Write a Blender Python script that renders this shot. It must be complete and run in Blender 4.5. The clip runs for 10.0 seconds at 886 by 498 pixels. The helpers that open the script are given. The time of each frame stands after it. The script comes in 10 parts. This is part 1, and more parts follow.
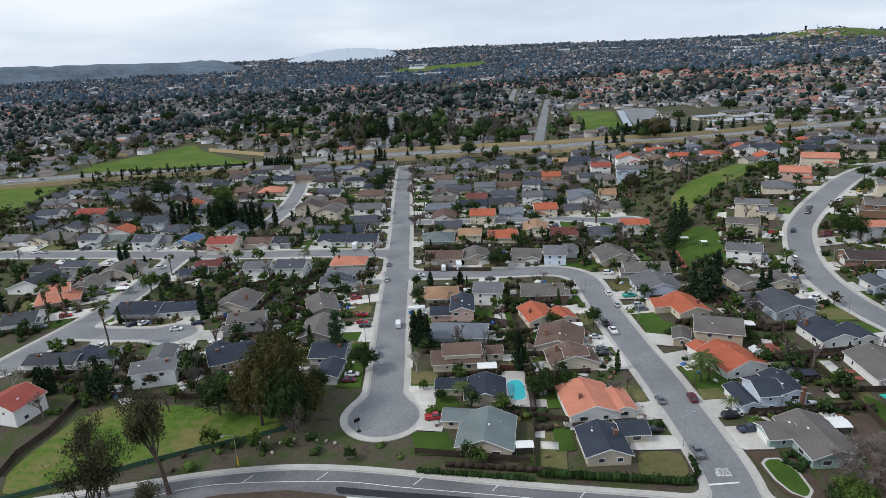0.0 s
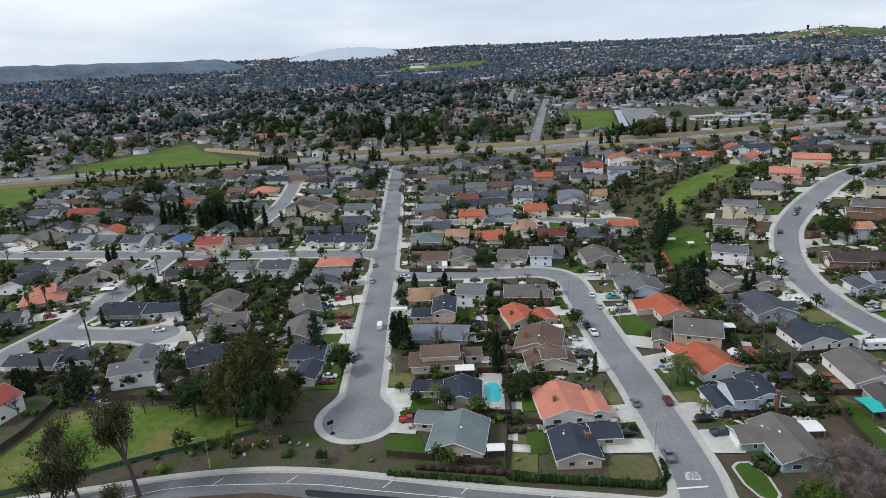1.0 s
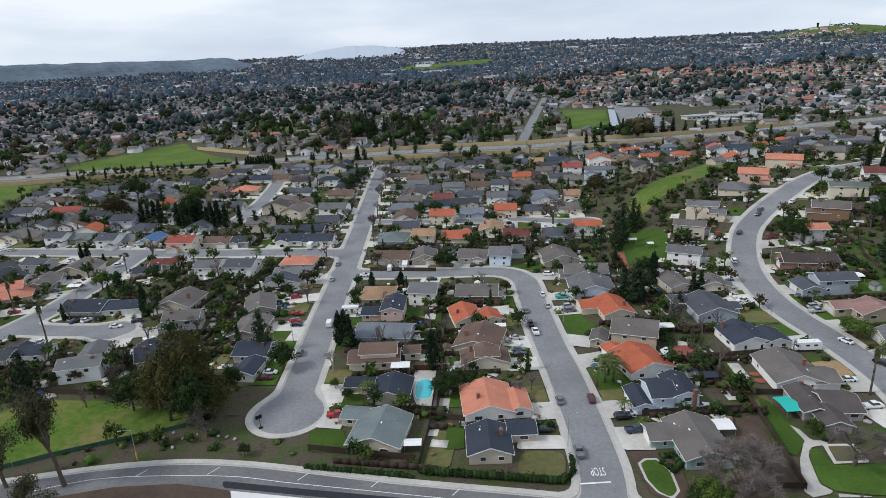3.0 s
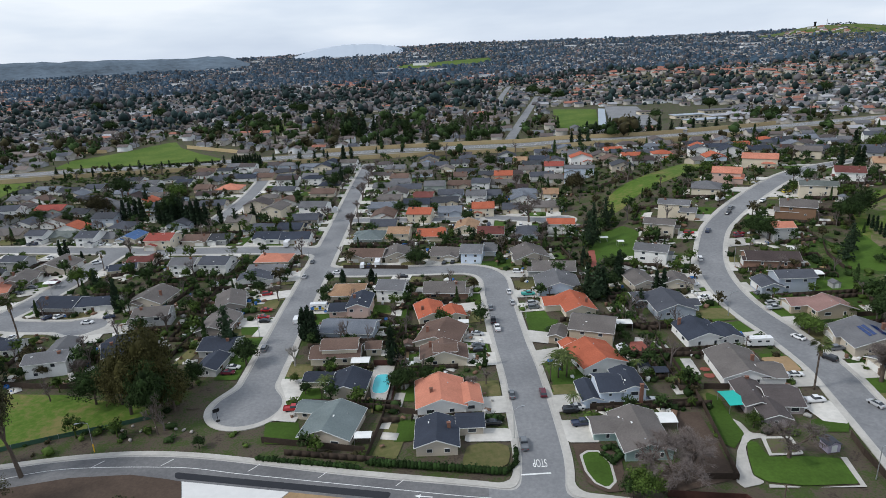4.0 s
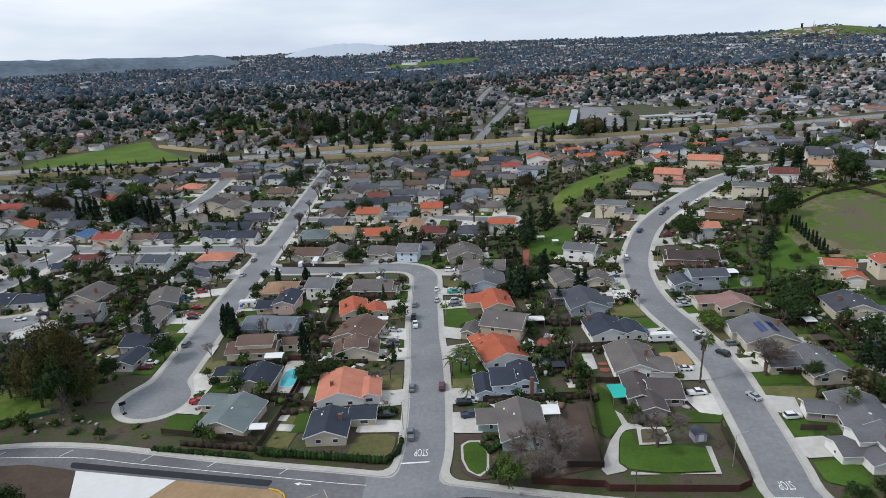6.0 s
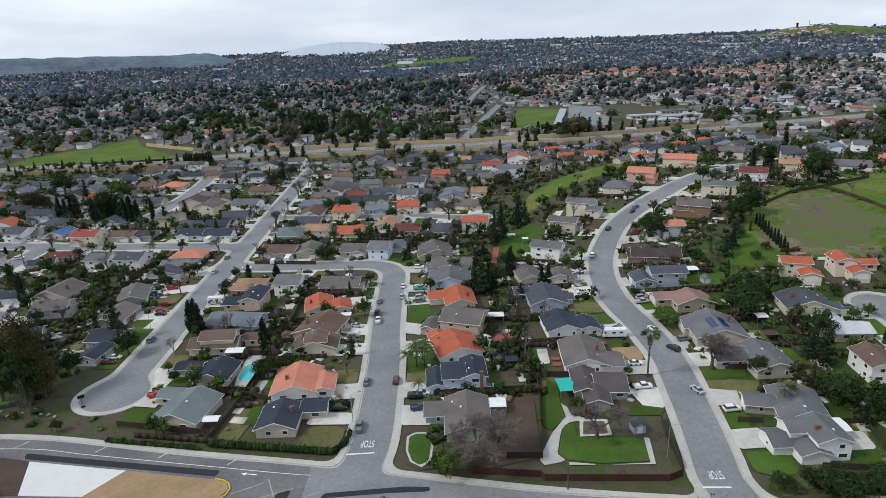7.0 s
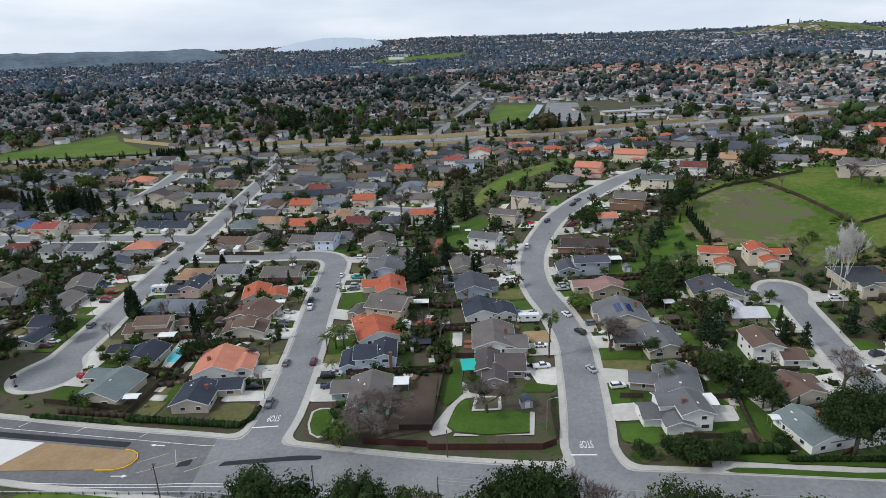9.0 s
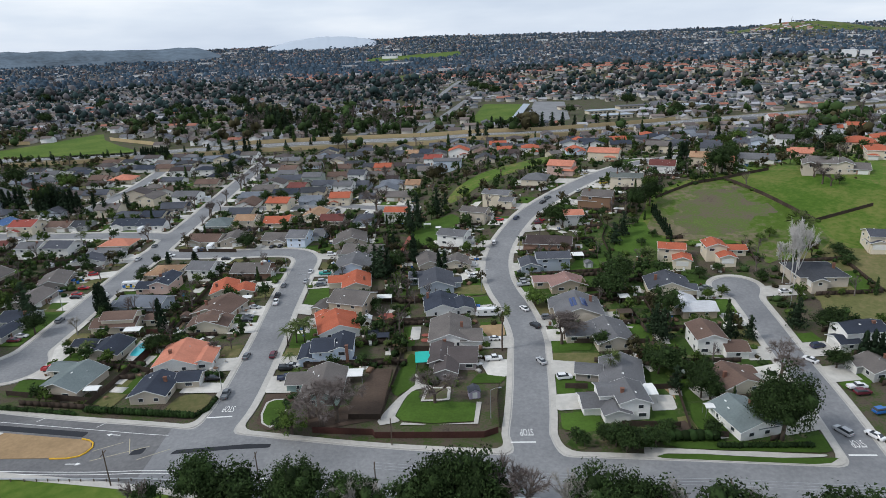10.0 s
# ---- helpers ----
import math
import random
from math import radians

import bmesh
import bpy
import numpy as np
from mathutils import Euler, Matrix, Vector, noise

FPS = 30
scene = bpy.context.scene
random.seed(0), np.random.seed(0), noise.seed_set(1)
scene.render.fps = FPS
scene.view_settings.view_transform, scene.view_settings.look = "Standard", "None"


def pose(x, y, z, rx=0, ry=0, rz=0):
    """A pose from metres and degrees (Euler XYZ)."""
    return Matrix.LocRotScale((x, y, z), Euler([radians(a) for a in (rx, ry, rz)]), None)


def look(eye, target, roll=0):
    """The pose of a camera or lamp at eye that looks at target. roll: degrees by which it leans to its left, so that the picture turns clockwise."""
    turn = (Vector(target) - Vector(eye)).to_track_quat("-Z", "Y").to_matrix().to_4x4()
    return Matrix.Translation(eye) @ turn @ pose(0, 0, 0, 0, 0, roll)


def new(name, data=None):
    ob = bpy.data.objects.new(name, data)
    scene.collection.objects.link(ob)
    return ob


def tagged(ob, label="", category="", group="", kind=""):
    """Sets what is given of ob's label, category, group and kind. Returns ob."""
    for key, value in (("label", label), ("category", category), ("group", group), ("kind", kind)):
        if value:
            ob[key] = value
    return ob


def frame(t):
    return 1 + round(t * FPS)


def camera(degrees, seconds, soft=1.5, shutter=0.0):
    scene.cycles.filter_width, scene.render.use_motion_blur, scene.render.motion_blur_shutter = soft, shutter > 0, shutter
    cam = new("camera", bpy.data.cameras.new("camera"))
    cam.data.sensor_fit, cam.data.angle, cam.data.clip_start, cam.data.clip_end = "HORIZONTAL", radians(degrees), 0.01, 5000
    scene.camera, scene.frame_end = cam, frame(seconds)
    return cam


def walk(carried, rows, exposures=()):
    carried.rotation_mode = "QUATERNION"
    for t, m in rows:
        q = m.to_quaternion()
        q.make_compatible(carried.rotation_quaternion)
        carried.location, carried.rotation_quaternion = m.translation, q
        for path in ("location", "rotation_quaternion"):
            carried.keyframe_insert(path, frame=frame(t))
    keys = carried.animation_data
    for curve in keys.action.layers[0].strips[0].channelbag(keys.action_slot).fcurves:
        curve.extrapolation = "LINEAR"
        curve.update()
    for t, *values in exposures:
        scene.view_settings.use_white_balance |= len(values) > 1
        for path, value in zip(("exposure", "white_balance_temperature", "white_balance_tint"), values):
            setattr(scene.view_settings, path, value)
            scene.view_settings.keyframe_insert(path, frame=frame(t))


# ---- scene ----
cam = camera(71.0, 10.0, soft=0.5)
METRES, EYE, TILT, LEAN, TURN = 130.0, 95.0, -17.6, 2.5, 0.0
ROWS = [
    (0.0, 0.0, 0.0, 0.0, 0.0, 0.0, -0.0),
    (0.5, 0.0251, 0.0011, 0.0035, 0.0, -0.04, 0.03),
    (1.0, 0.0581, 0.0009, 0.0069, 0.21, -0.08, -0.07),
    (1.5, 0.0969, -0.0016, 0.0099, 0.56, -0.1, -0.14),
    (2.0, 0.1401, -0.0073, 0.0119, 0.86, -0.13, -0.25),
    (2.5, 0.1863, -0.0166, 0.0123, 1.07, -0.18, -0.27),
    (4.0, 0.3338, -0.0559, 0.0095, 1.06, -0.37, -0.36),
    (4.5, 0.3865, -0.0688, 0.0093, 0.91, -0.39, -0.38),
    (5.0, 0.4388, -0.0811, 0.0097, 0.74, -0.4, -0.41),
    (5.5, 0.4921, -0.092, 0.01, 0.61, -0.4, -0.42),
    (7.0, 0.6494, -0.1328, 0.0061, 0.35, -0.53, -0.5),
    (7.5, 0.7011, -0.152, 0.003, 0.27, -0.63, -0.52),
    (8.0, 0.7524, -0.1737, -0.0012, 0.23, -0.74, -0.54),
    (8.5, 0.8037, -0.1967, -0.0054, 0.15, -0.8, -0.51),
    (9.0, 0.8542, -0.2203, -0.0097, 0.04, -0.89, -0.49),
    (9.5, 0.9052, -0.2422, -0.0133, -0.1, -0.95, -0.46),
    (10.0, 0.9564, -0.2622, -0.0164, -0.31, -0.98, -0.43),
]
walk(cam, [(t, pose(0, 0, EYE, TILT, LEAN, TURN) @ pose(METRES * x, METRES * y, METRES * z, 90 + pitch, roll, yaw)) for t, x, y, z, yaw, pitch, roll in ROWS])


# ---- world and light: overcast afternoon ----
world = bpy.data.worlds.new("overcast_sky")
scene.world = world
world.use_nodes = True
wt = world.node_tree
wt.nodes.clear()


def wnode(kind, **values):
    n = wt.nodes.new(kind)
    for key, value in values.items():
        n.inputs[key].default_value = value
    return n


SUN_UP, SUN_TURN = 42.0, 250.0
sky = wnode("ShaderNodeTexSky")
sky.sky_type, sky.sun_disc = "NISHITA", False
sky.sun_elevation, sky.sun_rotation = radians(SUN_UP), radians(SUN_TURN)
sky.dust_density, sky.ozone_density = 2.0, 1.5
w_co = wnode("ShaderNodeTexCoord")
w_map = wnode("ShaderNodeMapping")
w_map.inputs["Scale"].default_value = (0.8, 0.8, 4.0)
w_map.inputs["Location"].default_value = (0.9, 0.35, 0.2)
w_noise = wnode("ShaderNodeTexNoise", Scale=1.5, Detail=5.0, Roughness=0.5)
w_fine = wnode("ShaderNodeTexNoise", Scale=6.0, Detail=6.0, Roughness=0.6)
w_add = wt.nodes.new("ShaderNodeMath")
w_add.operation = "MULTIPLY_ADD"
w_add.inputs[1].default_value = 0.16
w_ramp = wt.nodes.new("ShaderNodeValToRGB")
w_ramp.color_ramp.elements[0].position, w_ramp.color_ramp.elements[0].color = 0.44, (0.58, 0.68, 0.84, 1)
w_ramp.color_ramp.elements[1].position, w_ramp.color_ramp.elements[1].color = 0.74, (0.94, 1.00, 1.08, 1)
w_mid = w_ramp.color_ramp.elements.new(0.62)
w_mid.color = (0.76, 0.85, 0.98, 1)
w_mix = wt.nodes.new("ShaderNodeMix")
w_mix.data_type = "RGBA"
w_mix.inputs["Factor"].default_value = 0.88
w_scale = wt.nodes.new("ShaderNodeVectorMath")
w_scale.operation = "SCALE"
w_scale.inputs["Scale"].default_value = 0.10
w_bg = wnode("ShaderNodeBackground", Strength=1.03)
w_out = wnode("ShaderNodeOutputWorld")
wl = wt.links.new
wl(w_co.outputs["Generated"], w_map.inputs["Vector"])
wl(w_map.outputs["Vector"], w_noise.inputs["Vector"])
wl(w_map.outputs["Vector"], w_fine.inputs["Vector"])
wl(w_fine.outputs["Fac"], w_add.inputs[0])
wl(w_noise.outputs["Fac"], w_add.inputs[2])
wl(w_add.outputs[0], w_ramp.inputs["Fac"])
wl(sky.outputs["Color"], w_scale.inputs[0])
wl(w_scale.outputs["Vector"], w_mix.inputs["A"])
wl(w_ramp.outputs["Color"], w_mix.inputs["B"])
wl(w_mix.outputs["Result"], w_bg.inputs["Color"])
wl(w_bg.outputs["Background"], w_out.inputs["Surface"])

sun = new("sun", bpy.data.lights.new("sun", "SUN"))
sun.data.energy, sun.data.angle, sun.data.color = 1.95, radians(9), (1.0, 0.985, 0.96)
sun.matrix_world = look((-200 * math.cos(radians(20)), -60, 190), (0, 0, 0))

# ---- materials ----


def material(name, colour, rough=0.9, spread=0.25, grain=0.6, big=0.05, bump=0.0, random_tint=0.0, second=None, second_at=0.55, metal=0.0, spec=0.14, soft_edge=0.12):
    """A rough surface with variation at two scales (grain and big: cycles per metre) and a second colour in patches."""
    m = bpy.data.materials.new(name)
    m.use_nodes = True
    nt = m.node_tree
    b = nt.nodes["Principled BSDF"]
    b.inputs["Roughness"].default_value, b.inputs["Metallic"].default_value = rough, metal
    b.inputs["Specular IOR Level"].default_value = spec
    co = nt.nodes.new("ShaderNodeNewGeometry")
    fine, large = nt.nodes.new("ShaderNodeTexNoise"), nt.nodes.new("ShaderNodeTexNoise")
    fine.inputs["Scale"].default_value, fine.inputs["Detail"].default_value, fine.inputs["Roughness"].default_value = grain, 6, 0.65
    large.inputs["Scale"].default_value, large.inputs["Detail"].default_value = big, 5
    nt.links.new(co.outputs["Position"], fine.inputs["Vector"])
    nt.links.new(co.outputs["Position"], large.inputs["Vector"])
    total = nt.nodes.new("ShaderNodeMath")
    total.operation = "ADD"
    nt.links.new(fine.outputs["Fac"], total.inputs[0])
    nt.links.new(large.outputs["Fac"], total.inputs[1])
    ramp = nt.nodes.new("ShaderNodeMapRange")
    ramp.inputs["From Min"].default_value, ramp.inputs["From Max"].default_value = 0.6, 1.4
    ramp.inputs["To Min"].default_value, ramp.inputs["To Max"].default_value = 1 - spread, 1 + spread
    nt.links.new(total.outputs[0], ramp.inputs["Value"])
    last = ramp.outputs["Result"]
    if random_tint:
        info = nt.nodes.new("ShaderNodeObjectInfo")
        r = nt.nodes.new("ShaderNodeMapRange")
        r.inputs["To Min"].default_value, r.inputs["To Max"].default_value = 1 - random_tint, 1 + random_tint
        nt.links.new(info.outputs["Random"], r.inputs["Value"])
        mul = nt.nodes.new("ShaderNodeMath")
        mul.operation = "MULTIPLY"
        nt.links.new(last, mul.inputs[0])
        nt.links.new(r.outputs["Result"], mul.inputs[1])
        last = mul.outputs[0]
    if second:
        mix = nt.nodes.new("ShaderNodeMix")
        mix.data_type = "RGBA"
        mix.inputs["A"].default_value, mix.inputs["B"].default_value = (*colour, 1), (*second, 1)
        edge = nt.nodes.new("ShaderNodeMapRange")
        edge.inputs["From Min"].default_value, edge.inputs["From Max"].default_value = second_at - soft_edge, second_at + soft_edge
        half = nt.nodes.new("ShaderNodeMath")
        half.operation = "MULTIPLY"
        half.inputs[1].default_value = 0.5
        nt.links.new(total.outputs[0], half.inputs[0])
        nt.links.new(half.outputs[0], edge.inputs["Value"])
        nt.links.new(edge.outputs["Result"], mix.inputs["Factor"])
        base = mix.outputs["Result"]
    else:
        rgb = nt.nodes.new("ShaderNodeRGB")
        rgb.outputs[0].default_value = (*colour, 1)
        base = rgb.outputs[0]
    scale = nt.nodes.new("ShaderNodeVectorMath")
    scale.operation = "SCALE"
    nt.links.new(base, scale.inputs[0])
    nt.links.new(last, scale.inputs["Scale"])
    nt.links.new(scale.outputs["Vector"], b.inputs["Base Color"])
    if bump:
        bn = nt.nodes.new("ShaderNodeBump")
        bn.inputs["Strength"].default_value, bn.inputs["Distance"].default_value = bump, 0.1
        nt.links.new(fine.outputs["Fac"], bn.inputs["Height"])
        nt.links.new(bn.outputs["Normal"], b.inputs["Normal"])
    return m


def ribbed(m, scale, depth, axis="Y", rows=True):
    """Adds courses to a roof material: bands along the slope in the object's own frame, dark at the laps."""
    nt = m.node_tree
    b = nt.nodes["Principled BSDF"]
    tc = nt.nodes.new("ShaderNodeTexCoord")
    wave = nt.nodes.new("ShaderNodeTexWave")
    wave.wave_type, wave.bands_direction, wave.wave_profile = "BANDS", axis, "SAW"
    wave.inputs["Scale"].default_value, wave.inputs["Distortion"].default_value, wave.inputs["Detail"].default_value = scale, 0.6, 2.0
    nt.links.new(tc.outputs["Object"], wave.inputs["Vector"])
    bn = nt.nodes.new("ShaderNodeBump")
    bn.inputs["Strength"].default_value, bn.inputs["Distance"].default_value = 0.6, depth
    nt.links.new(wave.outputs["Fac"], bn.inputs["Height"])
    nt.links.new(bn.outputs["Normal"], b.inputs["Normal"])
    old = b.inputs["Base Color"].links[0].from_socket
    dark = nt.nodes.new("ShaderNodeMapRange")
    dark.inputs["To Min"].default_value, dark.inputs["To Max"].default_value = 0.82, 1.08
    nt.links.new(wave.outputs["Fac"], dark.inputs["Value"])
    mul = nt.nodes.new("ShaderNodeVectorMath")
    mul.operation = "SCALE"
    nt.links.new(old, mul.inputs[0])
    nt.links.new(dark.outputs["Result"], mul.inputs["Scale"])
    nt.links.new(mul.outputs["Vector"], b.inputs["Base Color"])
    return m


WALLS = {k: material("stucco_" + k, c, 0.9, 0.10, 3.0, 0.3, random_tint=0.06) for k, c in dict(
    beige=(0.50, 0.44, 0.36), cream=(0.62, 0.55, 0.43), white=(0.76, 0.75, 0.72), grey=(0.40, 0.40, 0.39), taupe=(0.33, 0.29, 0.26), tan=(0.44, 0.36, 0.27),
    pink=(0.58, 0.42, 0.36), bluegrey=(0.36, 0.40, 0.45), bluewhite=(0.56, 0.63, 0.72), olive=(0.27, 0.28, 0.21), greygreen=(0.36, 0.40, 0.36),
    sage=(0.30, 0.40, 0.38), mauve=(0.33, 0.29, 0.29), brown=(0.23, 0.14, 0.09), brick=(0.25, 0.15, 0.11)).items()}
ROOF_COLOURS = dict(
    grey=(0.140, 0.140, 0.146), taupe=(0.136, 0.122, 0.114), slate=(0.075, 0.080, 0.095), charcoal=(0.055, 0.058, 0.066), navy=(0.040, 0.047, 0.064), blue=(0.08, 0.15, 0.30),
    bluegrey=(0.155, 0.170, 0.195), greyblue=(0.15, 0.18, 0.18), greygreen=(0.13, 0.145, 0.135), brown=(0.135, 0.090, 0.072), darkbrown=(0.060, 0.046, 0.044), umber=(0.088, 0.075, 0.073),
    darkred=(0.15, 0.055, 0.048), pinkbrown=(0.27, 0.165, 0.145), tan=(0.33, 0.205, 0.125), white=(0.55, 0.56, 0.58))
ROOFS = {k: ribbed(material("shingle_" + k, c, 0.92, 0.28, 2.2, 0.16, random_tint=0.10), 2.2, 0.02) for k, c in ROOF_COLOURS.items()}
for k, c in dict(orange=(0.50, 0.200, 0.132), terracotta=(0.40, 0.112, 0.062), red=(0.29, 0.075, 0.058)).items():
    ROOFS[k] = ribbed(material("clay_tile_" + k, c, 0.85, 0.22, 2.5, 0.25, random_tint=0.06), 1.6, 0.05)
ASPHALT = material("asphalt", (0.188, 0.191, 0.198), 0.88, 0.17, 0.9, 0.07, second=(0.226, 0.228, 0.230), second_at=0.53)
FRESH = material("fresh_asphalt", (0.030, 0.032, 0.037), 0.8, 0.2, 1.2, 0.1)
CONCRETE = material("concrete", (0.43, 0.41, 0.375), 0.9, 0.22, 0.9, 0.12)
DRIVE = material("driveway_concrete", (0.49, 0.47, 0.43), 0.9, 0.24, 0.5, 0.12, random_tint=0.18)
KERB = material("kerb_concrete", (0.40, 0.385, 0.36), 0.9, 0.2, 1.0, 0.1)
SOIL = material("yard_soil", (0.108, 0.086, 0.066), 0.97, 0.75, 1.5, 0.16, second=(0.038, 0.056, 0.016), second_at=0.505, soft_edge=0.05)
LAWN = material("lawn_grass", (0.047, 0.088, 0.014), 0.95, 0.35, 1.2, 0.10, random_tint=0.25)
DRYLAWN = material("dry_lawn_grass", (0.110, 0.115, 0.042), 0.95, 0.28, 0.6, 0.08, random_tint=0.2, second=(0.15, 0.115, 0.062), second_at=0.56)
MEADOW = material("meadow_grass", (0.070, 0.118, 0.016), 0.95, 0.45, 0.30, 0.022, second=(0.125, 0.105, 0.066), second_at=0.535, soft_edge=0.06)
FIELDGRASS = material("field_grass", (0.066, 0.125, 0.015), 0.95, 0.32, 0.3, 0.03, second=(0.100, 0.130, 0.026), second_at=0.52)
SLOPEGRASS = material("slope_grass", (0.080, 0.140, 0.020), 0.95, 0.40, 0.45, 0.06, second=(0.135, 0.122, 0.044), second_at=0.53, soft_edge=0.06)
GARDENGRASS = material("garden_grass", (0.040, 0.074, 0.015), 0.95, 0.45, 0.7, 0.09, second=(0.095, 0.082, 0.048), second_at=0.56, soft_edge=0.05)
BARK_CHIPS = material("mulch", (0.078, 0.056, 0.043), 0.97, 0.3, 1.5, 0.2)
REDPAVE = material("red_pavers", (0.26, 0.085, 0.065), 0.9, 0.3, 2.5, 0.3)
SAND = material("tan_dirt", (0.30, 0.205, 0.115), 0.97, 0.25, 0.8, 0.12)
TRIM = material("white_trim", (0.72, 0.72, 0.70), 0.6, 0.06, 2, 0.3)
GARAGE = material("garage_door_paint", (0.66, 0.65, 0.62), 0.6, 0.06, 2, 0.3, random_tint=0.15)
DOOR = material("door_paint", (0.20, 0.12, 0.08), 0.6, 0.1, 2, 0.3, random_tint=0.4)
BRICK = material("chimney_brick", (0.20, 0.100, 0.072), 0.9, 0.25, 4, 0.5)
FENCE = material("fence_wood", (0.062, 0.046, 0.036), 0.95, 0.3, 1.2, 0.15, random_tint=0.15)
METAL = material("galvanised_steel", (0.42, 0.43, 0.44), 0.5, 0.1, 3, 0.4, metal=0.7)
WOOD_POLE = material("weathered_pole_wood", (0.11, 0.085, 0.065), 0.95, 0.25, 3, 0.4)
PAINT = material("road_paint", (0.72, 0.72, 0.70), 0.8, 0.15, 1.0, 0.2)
FADED = material("faded_yellowish_paint", (0.40, 0.36, 0.26), 0.85, 0.3, 1.5, 0.3)
YELLOW = material("yellow_paint", (0.62, 0.36, 0.04), 0.8, 0.15, 1.0, 0.2)
SOUNDWALL = material("sound_wall_block", (0.44, 0.345, 0.20), 0.95, 0.14, 0.6, 0.05)
POOL = material("pool_water", (0.06, 0.46, 0.50), 0.08, 0.08, 0.4, 0.2, spec=0.5)
GLASS = material("window_glass", (0.035, 0.042, 0.05), 0.08, 0.2, 0.5, 0.2, spec=0.6)
BARK = material("bark", (0.105, 0.082, 0.066), 0.95, 0.3, 2.5, 0.4)
BIRCHBARK = material("white_birch_bark", (0.52, 0.50, 0.48), 0.9, 0.2, 2.5, 0.4)
BAREGROUND = material("bare_ground", (0.150, 0.120, 0.088), 0.97, 0.65, 0.9, 0.07, second=(0.070, 0.096, 0.026), second_at=0.49, soft_edge=0.06)
UPPERGRASS = material("vivid_meadow_grass", (0.062, 0.122, 0.013), 0.95, 0.40, 0.4, 0.045, second=(0.105, 0.118, 0.030), second_at=0.53, soft_edge=0.08)
PALEBARK = material("pale_bark", (0.30, 0.28, 0.25), 0.95, 0.25, 2.5, 0.4)
TWIG = material("bare_twigs", (0.150, 0.125, 0.115), 0.95, 0.3, 1.0, 0.2, random_tint=0.2)
TYRE = material("tyre_rubber", (0.015, 0.015, 0.016), 0.85, 0.2, 3, 0.5)


def leafy(name, colour, spread=0.35, tint=0.25):
    m = material(name, colour, 0.75, spread, 0.7, 0.12, random_tint=tint, spec=0.08)
    nt = m.node_tree
    b = nt.nodes["Principled BSDF"]
    old = b.inputs["Base Color"].links[0].from_socket
    geo = nt.nodes.new("ShaderNodeNewGeometry")
    r = nt.nodes.new("ShaderNodeMapRange")
    r.inputs["To Min"].default_value, r.inputs["To Max"].default_value = 0.5, 1.55
    nt.links.new(geo.outputs["Random Per Island"], r.inputs["Value"])
    mul = nt.nodes.new("ShaderNodeVectorMath")
    mul.operation = "SCALE"
    nt.links.new(old, mul.inputs[0])
    nt.links.new(r.outputs["Result"], mul.inputs["Scale"])
    nt.links.new(mul.outputs["Vector"], b.inputs["Base Color"])
    return m


OAK = leafy("evergreen_leaves", (0.024, 0.042, 0.013))
OLIVE = leafy("olive_leaves", (0.060, 0.056, 0.020))
PINE = leafy("conifer_needles", (0.020, 0.034, 0.017))
CYPRESS = leafy("cypress_foliage", (0.013, 0.024, 0.012), 0.3, 0.15)
BRIGHT = leafy("light_green_leaves", (0.058, 0.092, 0.02))
RUSSET = leafy("brownish_leaves", (0.042, 0.037, 0.018))
PALMLEAF = leafy("palm_fronds", (0.070, 0.092, 0.030))
DRYFROND = leafy("dry_palm_fronds", (0.16, 0.12, 0.075))
GUM = leafy("eucalyptus_leaves", (0.050, 0.050, 0.024))
HEDGE = leafy("hedge_leaves", (0.018, 0.036, 0.010))
# Far leaves are bluer than near evergreens: slight haze mixed into the colour.
HAZED_FARTREE = leafy("hazed_far_leaves", (0.022, 0.037, 0.036), 0.3, 0.0)
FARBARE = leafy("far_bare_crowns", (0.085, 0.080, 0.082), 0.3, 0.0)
# Horizon trees: distance haze is painted into this pale blue leaf colour.
HAZED_HORIZON_TREE = leafy("hazed_horizon_leaves", (0.040, 0.064, 0.090), 0.3, 0.0)

# ---- mesh helpers ----


